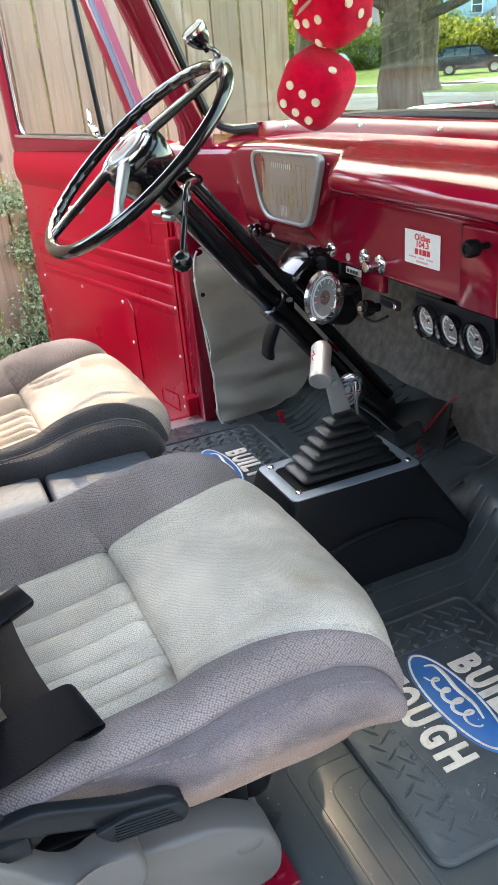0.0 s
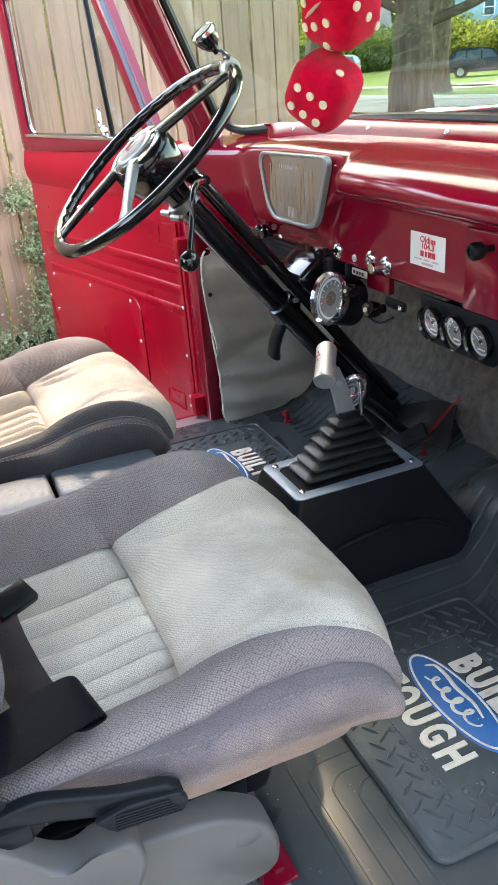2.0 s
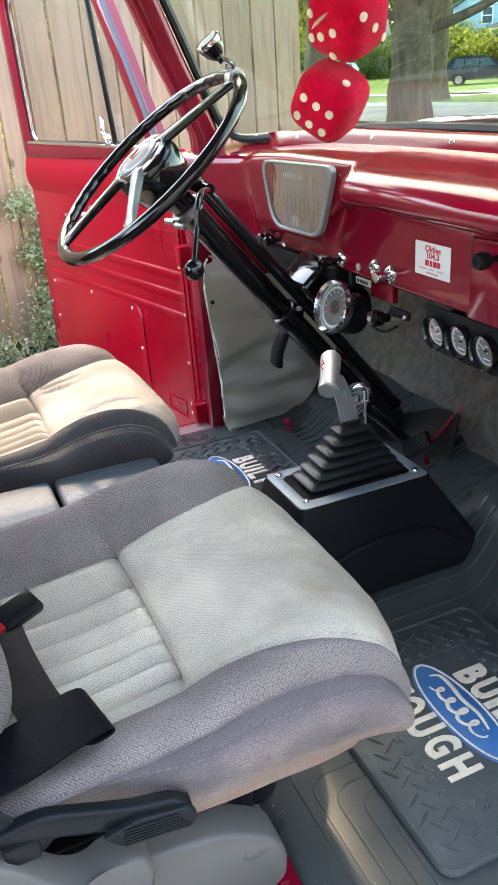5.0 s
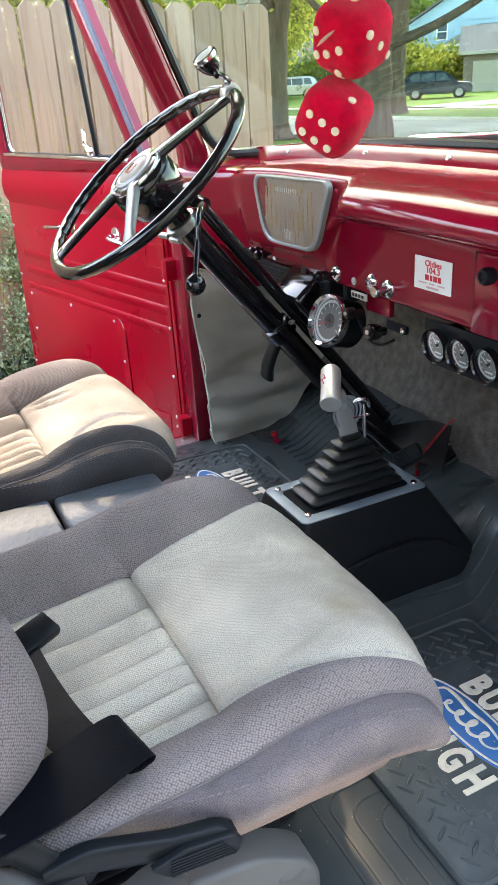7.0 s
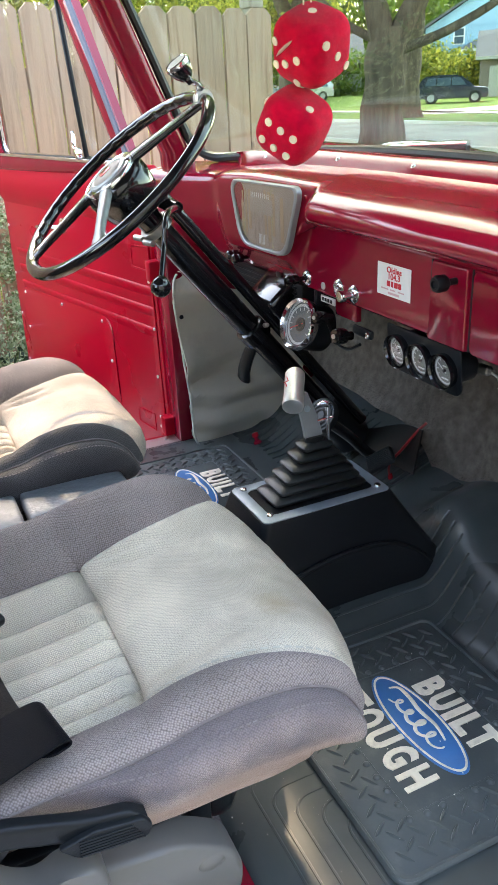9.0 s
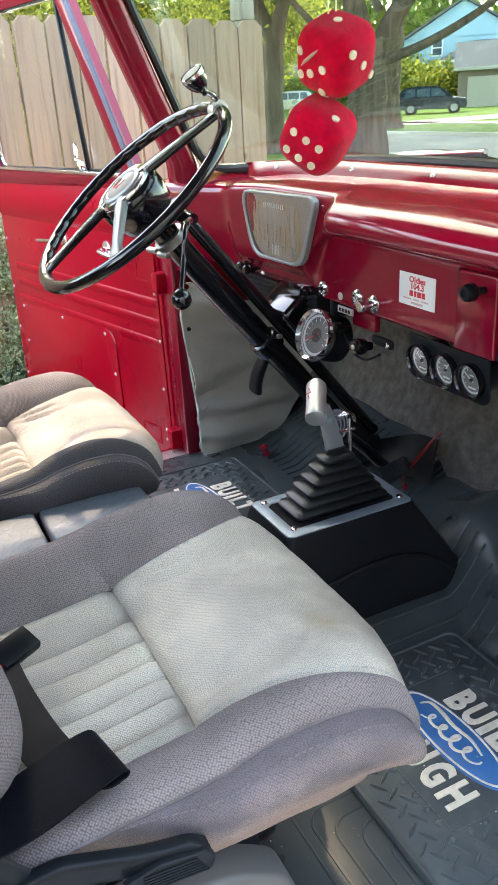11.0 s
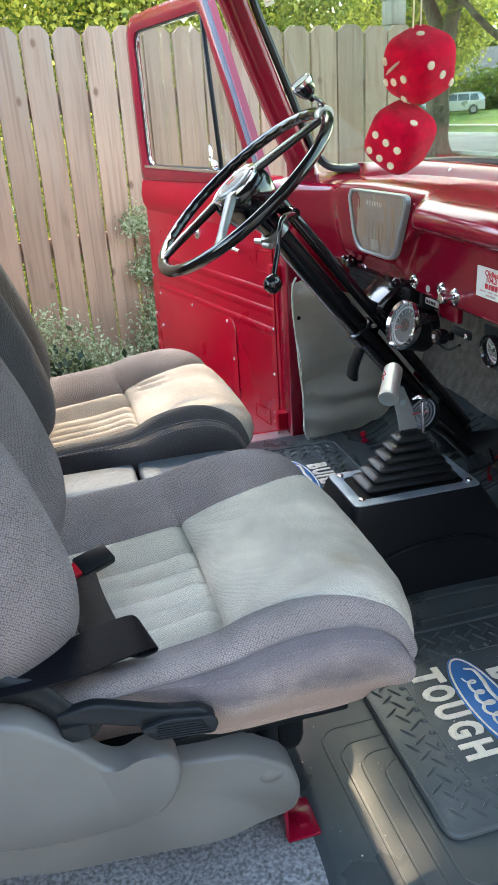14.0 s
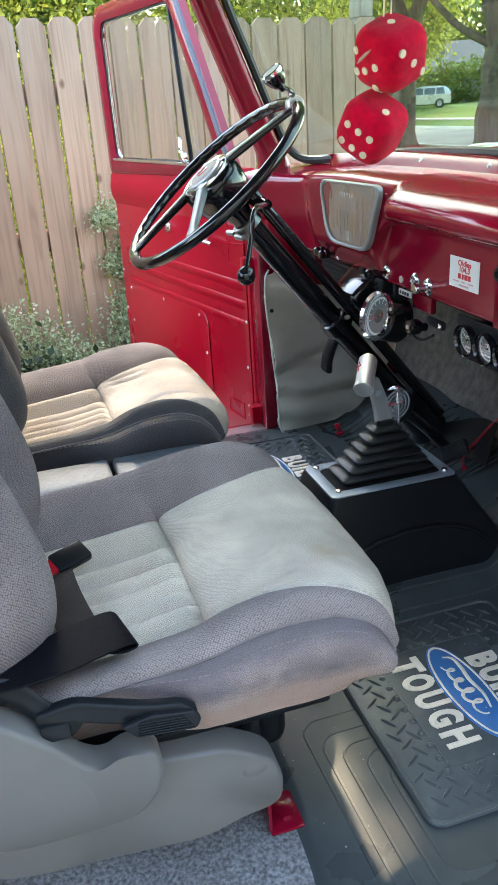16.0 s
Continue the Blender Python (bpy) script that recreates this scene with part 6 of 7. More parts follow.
def fence():
    t = thing("fence", "tall dog-eared board fence, pinkish cedar weathered grey", "fence", at=(0.6, 3.6, 0))
    rng = random.Random(11)
    w = 0.1275
    meshes = []
    for k in range(6):
        bm = bmesh.new()
        lo = []
        n = 12
        for j in range(n + 1):
            z = 1.87 * j / n
            bow = 0.0015 * math.sin(j * 0.5 + k * 1.7)
            lo.append([(-w / 2 + bow, 0, z), (w / 2 + bow, 0, z), (w / 2 + bow, 0.017, z), (-w / 2 + bow, 0.017, z)])
        lo[-1] = [(-w / 2 + 0.032, 0, 1.87), (w / 2 - 0.032, 0, 1.87), (w / 2 - 0.032, 0.017, 1.87), (-w / 2 + 0.032, 0.017, 1.87)]
        lo.insert(-1, [(-w / 2, 0, 1.838), (w / 2, 0, 1.838), (w / 2, 0.017, 1.838), (-w / 2, 0.017, 1.838)])
        rings(lo, True, True, bm)
        bmesh.ops.recalc_face_normals(bm, faces=bm.faces)
        me = bpy.data.meshes.new("board")
        bm.to_mesh(me)
        bm.free()
        me.materials.append(WOOD)
        meshes.append(me)
    turn = math.atan2(FD.y, FD.x)
    gaps = [0.458 - 0.1345 * k for k in range(20, 0, -1)] + [0.458, 0.602, 0.742, 0.894, 1.043, 1.192, 1.342, 1.501, 1.667, 1.84, 1.995, 2.172]
    for g0, g1 in zip(gaps, gaps[1:]):
        s = (g0 + g1) / 2 + rng.uniform(-0.001, 0.001)
        ob = new("board", meshes[rng.randrange(6)])
        ob.parent = t
        ob.matrix_parent_inverse = Matrix.Translation(-t.location)
        p = F0 + FD * s
        ob.matrix_basis = Matrix.Translation((p.x, p.y, 0.02 + rng.uniform(-0.004, 0.004))) @ Matrix.Rotation(turn, 4, "Z") @ Matrix.Rotation(rng.uniform(-0.0014, 0.0014), 4, "Y") @ Matrix.Diagonal(((g1 - g0 - 0.013) / w, 1, 1, 1))
    # rails and posts stand on the far side
    for z in (0.35, 1.0, 1.6):
        part("rail", box((4.3, 0.04, 0.085), (-0.06, 0.045, z), 0.003, 1, Matrix.Translation(F0) @ Matrix.Rotation(turn, 4, "Z")), WOOD, t)
    for s in (-1.8, 0.6):
        part("post", box((0.09, 0.09, 1.75), (s, 0.11, 0.875), 0.004, 1, Matrix.Translation(F0) @ Matrix.Rotation(turn, 4, "Z")), WOOD, t)
    m = Matrix.Translation(F0) @ Matrix.Rotation(turn, 4, "Z")
    ep = part("end_post", box((0.075, 0.075, 1.90), (2.10, 0.075, 0.95), 0.004, 1, m), WOOD_GREY, t, "grey end post with a square cap")
    part("cap", box((0.092, 0.092, 0.12), (2.10, 0.075, 1.955), 0.008, 2, m), WOOD_GREY, ep)
    part("cap_top", rings([[m @ Vector((2.10 + x * r, 0.075 + y * r, z)) for x, y in ((-1, -1), (1, -1), (1, 1), (-1, 1))] for r, z in ((0.050, 2.015), (0.050, 2.023), (0.01, 2.045))]), WOOD_GREY, ep)


fence()


def leaves(name, boxes, count, size, mat, seed, clump=0.35):
    """One crown of many small leaves gathered in clumps inside ellipsoids (centre, radii)."""
    rng = np.random.default_rng(seed)
    vs, fs = [], []
    vol = np.array([b[1][0] * b[1][1] * b[1][2] for b in boxes])
    share = (count * vol / vol.sum()).astype(int)
    for (c, r), n in zip(boxes, share):
        nc = max(3, n // 45)
        d = rng.normal(size=(nc, 3))
        d /= np.linalg.norm(d, axis=1)[:, None]
        cl = np.array(c) + d * np.array(r) * (rng.uniform(0.25, 1, (nc, 1)) ** 0.5)
        pick = rng.integers(0, nc, n)
        p = cl[pick] + rng.normal(size=(n, 3)) * clump * np.array([1, 1, 0.7])
        a = rng.normal(size=(n, 3))
        a /= np.linalg.norm(a, axis=1)[:, None]
        b = np.cross(a, rng.normal(size=(n, 3)))
        b /= np.linalg.norm(b, axis=1)[:, None]
        s = size * rng.uniform(0.6, 1.3, (n, 1))
        a, b = a * s, b * s * 0.55
        quad = np.stack([p - a, p - a * 0.1 + b, p + a, p - a * 0.1 - b], 1).reshape(-1, 3)
        k = sum(len(v) for v in vs)
        vs.append(quad)
        fs.append(np.arange(n * 4).reshape(n, 4) + k)
    me = bpy.data.meshes.new(name)
    me.from_pydata(np.concatenate(vs).tolist(), [], np.concatenate(fs).tolist())
    me.materials.append(mat)
    return me


def tree(name, base, height, radius, lean, limbs, crown, count, size, mat, seed, label, clump=0.4):
    t = thing(name, label, "tree", at=base)
    b = Vector(base)
    pts, rad = [], []
    for k in range(15):
        s = k / 14
        pts.append(b + Vector((lean[0] * s * s + 0.03 * math.sin(k * 1.3 + seed), lean[1] * s * s, height * s)))
        rad.append(radius * (1 + 0.55 * math.exp(-s * height / 0.35) - 0.15 * s))
    tr = []
    for p, r in zip(pts, rad):
        tr.append([(p.x + r * (1 + 0.06 * math.sin(5 * a + p.z) + 0.03 * math.sin(11 * a + 3 * p.z)) * math.cos(a), p.y + r * (1 + 0.06 * math.sin(5 * a + p.z)) * math.sin(a), p.z) for a in [2 * math.pi * i / 28 for i in range(28)]])
    part("trunk", rings(tr), BARK, t)
    for l in limbs:
        q = spline([b + Vector(p) for p in l[0]], 6)
        n = len(q)
        part("limb", sweep(q, [l[1] + (l[2] - l[1]) * i / (n - 1) for i in range(n)], 12), BARK, t)
    me = leaves("crown", crown, count, size, mat, seed, clump)
    o = new("crown", me)
    o.parent = t
    o.matrix_parent_inverse = Matrix.Translation(-t.location)
    return t


tree("street_tree", (9.05, 13.2, 0), 2.4, 0.40, (0.1, 0.0), [
    ([(0.05, 0.0, 2.0), (-0.10, 0.15, 2.8), (-0.30, 0.4, 4.0), (-0.6, 0.6, 6.0)], 0.26, 0.12),
    ([(0.1, -0.05, 1.9), (0.35, -0.25, 2.6), (0.8, -0.6, 3.6), (1.3, -0.9, 5.5)], 0.24, 0.10),
    ([(0.2, -0.1, 2.0), (0.9, -0.9, 2.35), (1.7, -1.7, 3.0), (2.6, -2.5, 4.2)], 0.095, 0.04),
    ([(-0.1, 0.1, 2.2), (-0.5, 0.7, 2.6), (-0.9, 1.3, 3.3), (-1.2, 1.8, 4.2)], 0.08, 0.04)],
    # the lower crown masses are unseen, added to dim the dashboard's reflections
    [((10.2, 14.2, 9.2), (6.5, 6.5, 3.0)), ((12.2, 14.6, 6.0), (4.6, 6.0, 2.2)), ((13.0, 8.0, 6.2), (4.0, 4.5, 2.4)), ((10.6, 12.2, 4.6), (0.8, 1.0, 0.7))], 52000, 0.15, LEAF_TREE, 3, "large street tree with a forked grey-brown trunk", 0.5)
tree("verge_tree", (22.7, 31.0, 0), 4.2, 0.42, (0.2, 0), [([(0.1, 0, 3.8), (0.6, -0.6, 5.5), (1.2, -1.5, 8)], 0.25, 0.1), ([(0.1, 0, 3.8), (-0.5, 0.9, 5.5), (-0.9, 2.0, 8)], 0.25, 0.1)],
     # crown lies out of view, enlarged to throw dapples on the street
     [((21.0, 33.0, 11.0), (7.5, 9, 3.6)), ((23.5, 27.0, 9.0), (5.5, 7, 3.0))], 22000, 0.24, LEAF_TREE, 5, "tree trunk on the far verge", 0.8)
tree("young_tree", (24.0, 47.5, 0), 3.0, 0.20, (0.3, 0.3), [([(0.2, 0.2, 2.6), (0.7, 0.5, 4.0), (1.4, 0.8, 6.5)], 0.13, 0.05), ([(0.2, 0.2, 2.4), (-0.4, 0.6, 4.0), (-1.0, 1.4, 6.5)], 0.13, 0.05)],
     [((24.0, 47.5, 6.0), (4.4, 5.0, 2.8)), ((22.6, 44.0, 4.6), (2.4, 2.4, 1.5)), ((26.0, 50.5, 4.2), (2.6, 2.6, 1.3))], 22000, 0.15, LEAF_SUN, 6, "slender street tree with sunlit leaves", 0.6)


# Added out of view: its crown blocks the sun from dashboard and floor.
tree("yard_tree", (9.0, 4.2, 0), 5.0, 0.32, (-0.3, 0.3), [([(-0.3, 0.3, 4.6), (-1.5, 1.4, 6.5), (-3.4, 2.8, 8.6)], 0.2, 0.07), ([(-0.3, 0.3, 4.6), (0.4, 1.5, 7.0), (0.2, 3.5, 9.5)], 0.2, 0.07)],
     [((4.14, 7.4, 9.0), (1.25, 2.6, 0.5)), ((5.4, 7.0, 9.2), (1.8, 2.8, 0.7)), ((5.0, 4.8, 9.0), (2.1, 2.0, 0.7)), ((8.0, 6.0, 9.5), (2.6, 3.0, 1.0))], 130000, 0.15, LEAF_TREE, 14, "unseen leafy tree added to keep sun off the cab", 0.16)
tree("street_tree", (11.9, 22.2, 0), 3.4, 0.34, (0.3, 0.2), [([(0.2, 0.1, 3.0), (0.5, -0.3, 4.5), (1.0, -0.8, 7)], 0.24, 0.1), ([(0.2, 0.1, 3.0), (-0.3, 0.5, 4.5), (-0.8, 1.2, 7)], 0.24, 0.1)],
     # unseen lower mass added here too, against bright sky in the dashboard
     [((12.5, 22.5, 9.0), (5.5, 5.5, 2.6)), ((12.5, 22.5, 6.2), (4.5, 5.0, 1.6))], 22000, 0.17, LEAF_TREE, 15, "dark trunked street tree beyond the fence", 0.5)


def bush(name, parts_, count, size, mat, seed, label, clump=0.3):
    me = leaves(name, parts_, count, size, mat, seed, clump)
    return tagged(new(name, me), label, "foliage", "", "stuff")


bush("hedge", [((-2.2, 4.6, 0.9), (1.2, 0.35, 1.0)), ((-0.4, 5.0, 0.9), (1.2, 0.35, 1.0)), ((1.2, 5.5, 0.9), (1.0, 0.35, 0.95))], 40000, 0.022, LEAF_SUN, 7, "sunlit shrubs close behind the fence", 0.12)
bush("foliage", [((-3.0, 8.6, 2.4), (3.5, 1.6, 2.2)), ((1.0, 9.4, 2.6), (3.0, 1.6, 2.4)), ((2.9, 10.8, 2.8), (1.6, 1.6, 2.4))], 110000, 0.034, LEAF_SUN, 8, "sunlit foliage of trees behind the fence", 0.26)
bush("foliage", [((-2.0, 12.5, 3.4), (5, 2, 3.2)), ((1.6, 15.5, 3.8), (4, 2, 3.2))], 36000, 0.095, LEAF_TREE, 9, "deep green trees beyond the yard", 0.5)
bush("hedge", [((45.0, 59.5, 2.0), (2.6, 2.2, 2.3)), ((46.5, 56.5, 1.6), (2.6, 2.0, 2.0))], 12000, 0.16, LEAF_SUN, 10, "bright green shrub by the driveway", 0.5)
bush("woodland", [((40.0, 95.0, 6.0), (26, 9, 7)), ((68.0, 90.0, 8.0), (24, 9, 8)), ((10.0, 80.0, 6.0), (14, 8, 7))], 26000, 0.5, LEAF_TREE, 12, "green trees at the end of the street", 1.3)


def vines():
    boxes = []
    for s, h, r in ((0.00, 0.74, 0.20), (0.28, 0.52, 0.18), (-0.30, 0.60, 0.22), (0.62, 0.78, 0.20), (0.90, 0.62, 0.24), (-0.75, 0.50, 0.28), (1.30, 0.50, 0.3)):
        p = F0 + FD * s
        boxes.append(((p.x, p.y - 0.20, h * 0.5), (r * 1.15, 0.12, h * 0.52)))
    me = leaves("creeper", boxes, 62000, 0.0098, LEAF_VINE, 21, 0.055)
    tagged(new("creeper", me), "variegated creeper at the foot of the fence", "creeper", "", "stuff")
    climb = []
    for k in range(22):
        s = 0.66 + 0.07 * math.sin(k * 0.9) - 0.008 * k
        z = 0.48 + 0.031 * k
        p = F0 + FD * s
        climb.append(((p.x, p.y - 0.05, z), (0.10 * (1 - k / 23) + 0.008, 0.03, 0.055)))
    me = leaves("creeper", climb, 8000, 0.0098, LEAF_VINE, 22, 0.026)
    tagged(new("creeper", me), "variegated creeper climbing the fence boards", "creeper", "", "stuff")
    low = []
    for s in (-0.2, 0.15, 0.5, 0.9, 1.2):
        p = F0 + FD * s
        low.append(((p.x, p.y - 0.36, 0.34), (0.24, 0.16, 0.22)))
    me = leaves("ground_cover", low, 6000, 0.022, LEAF_DARK, 23, 0.06)
    tagged(new("ground_cover", me), "dark green ground cover below the creeper", "plant", "", "stuff")


vines()


def vehicle(name, at, turn, paint, label, length=4.6, height=1.72):
    t = thing(name, label, "car", at=at)
    m = Matrix.Translation(at) @ Matrix.Rotation(radians(turn), 4, "Z")
    w = 0.90
    L = length
    body = [(-L / 2, 0.42), (-L / 2 + 0.04, 0.30), (L / 2 - 0.10, 0.28), (L / 2, 0.45), (L / 2 - 0.03, 0.78), (L / 2 - 0.25, 0.92), (L * 0.20, 1.02), (-L / 2 + 0.08, 1.05), (-L / 2, 0.85)]
    bo = round_poly(body, 0.10, 4)
    lo = [[m @ Vector((x * (1 - 0.02 * abs(y / w) ** 4), y * (1.0 if z < 0.9 else 0.96), z)) for x, z in bo] for y in (-w, -w * 0.96, -w * 0.5, 0, w * 0.5, w * 0.96, w)]
    lo[0] = [m @ Vector((x * 0.985, -w, 0.65 + (z - 0.65) * 0.93)) for x, z in bo]
    lo[-1] = [m @ Vector((x * 0.985, w, 0.65 + (z - 0.65) * 0.93)) for x, z in bo]
    b = part("body", rings(lo), paint, t)
    cab = [(-L / 2 + 0.05, 1.00), (L * 0.30, 0.98), (L * 0.13, height - 0.16), (0.02 * L, height - 0.02), (-L * 0.20, height), (-L * 0.37, height - 0.07), (-L / 2 + 0.36, height - 0.16), (-L / 2 + 0.06, 1.16)]
    co = round_poly(cab, 0.10, 4)
    lo = [[m @ Vector((x, y * (1 - 0.16 * (z - 1.0) / 0.6), z)) for x, z in co] for y in (-w * 0.95, -w * 0.5, 0, w * 0.5, w * 0.95)]
    c = part("cabin", rings(lo), paint, b)
    for s in (-1, 1):
        for a0, a1 in ((-0.40, -0.24), (-0.225, -0.035), (-0.02, 0.19)):
            o = [(a0 * L + 0.02, 1.08), (a1 * L, 1.08), (a1 * L - (0.42 if a1 > 0.1 else 0.0), height - 0.17), (a0 * L + (0.22 if a0 < -0.3 else 0.02), height - 0.17)]
            lo2 = [[m @ Vector((x, s * (w * 0.95 * (1 - 0.16 * (z - 1.0) / 0.6) + e), z)) for x, z in round_poly(o, 0.03, 3)] for e in (-0.02, 0.006)]
            part("window", rings(lo2), CAR_GLASS, c)
    lo2 = [[m @ Vector((x + e * 0.8, y, z + e * 0.3)) for x, y, z in ((L * 0.270, -0.70, 1.05), (L * 0.270, 0.70, 1.05), (L * 0.120, 0.62, height - 0.18), (L * 0.120, -0.62, height - 0.18))] for e in (-0.03, 0.012)]
    part("windscreen", rings(lo2), CAR_GLASS, c)
    lo2 = [[m @ Vector((x - e, y, z)) for x, y, z in ((-L / 2 + 0.12, -0.66, 1.18), (-L / 2 + 0.12, 0.66, 1.18), (-L / 2 + 0.33, 0.60, height - 0.20), (-L / 2 + 0.33, -0.60, height - 0.20))] for e in (-0.03, 0.015)]
    part("rear_window", rings(lo2), CAR_GLASS, c)
    for s in (-1, 1):
        part("tail_lamp", box((0.08, 0.22, 0.16), (-L / 2 + 0.05, s * 0.72, 0.92), 0.02, 2, m), LENS_RED, b)
        part("headlamp", box((0.12, 0.30, 0.12), (L / 2 - 0.13, s * 0.66, 0.76), 0.03, 2, m), INK_WHITE, b)
        for x in (-L * 0.30, L * 0.31):
            wf = m @ axes((x, s * 0.82, 0.34), (0, s, 0))
            wh = part("wheel", lathe([(0.20, -0.10), (0.33, -0.10), (0.345, -0.07), (0.345, 0.07), (0.33, 0.10), (0.235, 0.115), (0.225, 0.05)], wf, 28), TYRE, t, "black tyre")
            part("rim", lathe([(0.23, 0.09), (0.225, 0.112), (0.20, 0.105), (0.06, 0.085), (0.05, 0.10), (0.0005, 0.105)], wf, 28), RIM_SILVER, wh, "silver alloy rim")
            part("wheel_arch", lathe([(0.40, 0.118), (0.40, 0.130), (0.36, 0.131), (0.36, 0.118)], wf, 28, cap=False), TYRE, b)
    part("number_plate", box((0.012, 0.30, 0.15), (-L / 2 - 0.002, 0, 0.80), 0.004, 1, m), INK_WHITE, b)
    return t


vehicle("parked_suv", (36.4, 45.0, 0.0), -40, CAR_BLUE, "dark blue SUV parked on the driveway across the street")
vehicle("parked_suv", (36.8, 65.6, ground_z(36.8, 65.6) - 0.02), 150, CAR_SILVER, "silver SUV parked by the far house", 4.9, 1.75)
vehicle("parked_car", (32.3, 66.5, ground_z(32.3, 66.5) - 0.02), 120, CAR_GREY, "grey car parked behind the street pole", 4.4, 1.5)


def house(name, at, turn, w, d, h, wall, label, garage=False):
    t = thing(name, label, "house", at=at)
    m = Matrix.Translation(at) @ Matrix.Rotation(radians(turn), 4, "Z")
    wl = part("wall", box((w, d, h), (0, 0, h / 2), 0.02, 1, m), wall, t)
    sid = bmesh.new()
    for k in range(int(h / 0.22)):
        box((w + 0.05, 0.02, 0.018), (0, -d / 2 - 0.006, 0.22 * (k + 1)), 0, m=m, bm=sid)
        box((0.02, d + 0.05, 0.018), (-w / 2 - 0.006, 0, 0.22 * (k + 1)), 0, m=m, bm=sid)
    part("siding", sid, wall, wl)
    rise = d * 0.30
    lo = [[m @ Vector(p) for p in ((x, -d / 2 - 0.4, h - 0.05), (x, 0, h + rise), (x, d / 2 + 0.4, h - 0.05), (x, d / 2 + 0.4, h - 0.25), (x, 0, h + rise - 0.2), (x, -d / 2 - 0.4, h - 0.25))] for x in (-w / 2 - 0.35, w / 2 + 0.35)]
    part("roof", rings(lo), ROOF, t)
    part("fascia", box((w + 0.7, 0.06, 0.22), (0, -d / 2 - 0.42, h - 0.16), 0.01, 1, m), TRIM_WHITE if h > 4 else SIDING_PALE, t)
    for s in (-1, 1):
        lo = [[m @ Vector((s * (w / 2 - e), y, z)) for y, z in ((-d / 2, h - 0.1), (0, h + rise - 0.25), (d / 2, h - 0.1))] for e in (0.0, 0.2)]
        part("gable", rings(lo), wall, t)
    for x in ([-w * 0.36, -w * 0.05, w * 0.3] if not garage else [w * 0.35]):
        for z in ([h - 1.6, 1.3] if h > 4.5 else [1.4]):
            wn = part("window", box((1.0, 0.10, 1.4), (x, -d / 2 - 0.02, z), 0.02, 1, m), TRIM_WHITE, t, "white framed window")
            for k in (-1, 1):
                part("pane", box((0.82, 0.04, 0.56), (x, -d / 2 - 0.075, z + k * 0.31), 0.005, 1, m), CAR_GLASS, wn)
    for y in (2.1,):
        for z in ([h - 0.8] if h > 4.5 else []):
            wn = part("window", box((0.10, 0.95, 1.3), (-w / 2 - 0.02, y, z), 0.02, 1, m), TRIM_WHITE, t, "white framed window")
            for k in (-1, 1):
                part("pane", box((0.04, 0.75, 0.52), (-w / 2 - 0.075, y, z + k * 0.30), 0.005, 1, m), CAR_GLASS, wn)
    if h > 4.5:
        # lower roof of the front wing with its pale fascia
        lo = [[m @ Vector((x, y, z)) for y, z in ((y0, za), (-4.6, za), (-4.6, za - 0.18), (y0, za - 0.18))] for x, y0, za in ((-w / 2 - 2.6, 2.05, 3.55), (-w / 2 + 0.02, -0.9, 5.0))]
        part("porch_roof", rings(lo), ROOF, t)
        part("porch_fascia", box((0.06, 6.7, 0.20), (-w / 2 - 2.64, -1.3, 3.44), 0.01, 1, m), TRIM_WHITE, t)
        part("porch_wall", box((2.3, 6.0, 3.36), (-w / 2 - 1.2, -1.4, 1.68), 0.01, 1, m), wall, t)
    if garage:
        gd = part("garage_door", box((w * 0.5, 0.12, 2.2), (-w * 0.15, -d / 2 - 0.03, 1.1), 0.02, 1, m), SIDING_PALE, t, "pale garage door")
        for k in range(4):
            part("panel", box((w * 0.48, 0.03, 0.48), (-w * 0.15, -d / 2 - 0.10, 0.30 + 0.53 * k), 0.01, 1, m), SIDING_PALE, gd)
    return t


house("blue_house", (53.4, 62.0, ground_z(53.4, 62.0) - 0.3), 49.3, 12, 9.8, 5.4, SIDING, "two-storey blue sided house across the street")
house("garage_wing", (47.6, 50.1, 0), -42, 7, 6, 2.9, BROWN_SIDING, "brown sided garage with a shingle roof", garage=True)
house("far_house", (42.0, 80.0, ground_z(42, 80) - 0.3), -28, 16, 9, 3.2, SIDING_PALE, "low cream house behind the street trees", garage=True)
# Added out of view to cut low sky light and bounce a little inside.
setting("wall_neighbour", box((15.0, 0.25, 3.4), (-1.5, -3.3, 1.7), 0.01), SIDING_GREY, "unseen grey wall added to block low sky light", "wall")
tree("street_tree", (31.5, 63.0, 0), 4.0, 0.24, (0.3, 0.3), [([(0.3, 0.3, 3.8), (0.9, 0.5, 5.4), (1.6, 0.8, 8)], 0.16, 0.05), ([(0.3, 0.3, 3.6), (-0.6, 0.6, 5.2), (-1.4, 1.4, 8)], 0.16, 0.05)],
     [((31.5, 63.0, 6.4), (5.0, 5.0, 2.7)), ((36.0, 70.0, 6.4), (5.0, 5.0, 2.7))], 20000, 0.19, LEAF_SUN, 31, "sunlit tree in front of the far houses", 0.6)
bush("hedge", [((39.0, 74.0, 1.6), (7, 3, 2.2)), ((46.0, 72.0, 1.8), (5, 3, 2.4))], 9000, 0.22, LEAF_TREE, 33, "hedge in front of the far house", 0.5)
sp = thing("street_pole", "thin grey street sign pole on the verge", "pole", at=(22.6, 42.5, 0))
part("post", lathe([(0.035, 0), (0.035, 4.5), (0.03, 4.6)], pose(22.6, 42.5, 0), 10), DULL_METAL, sp)

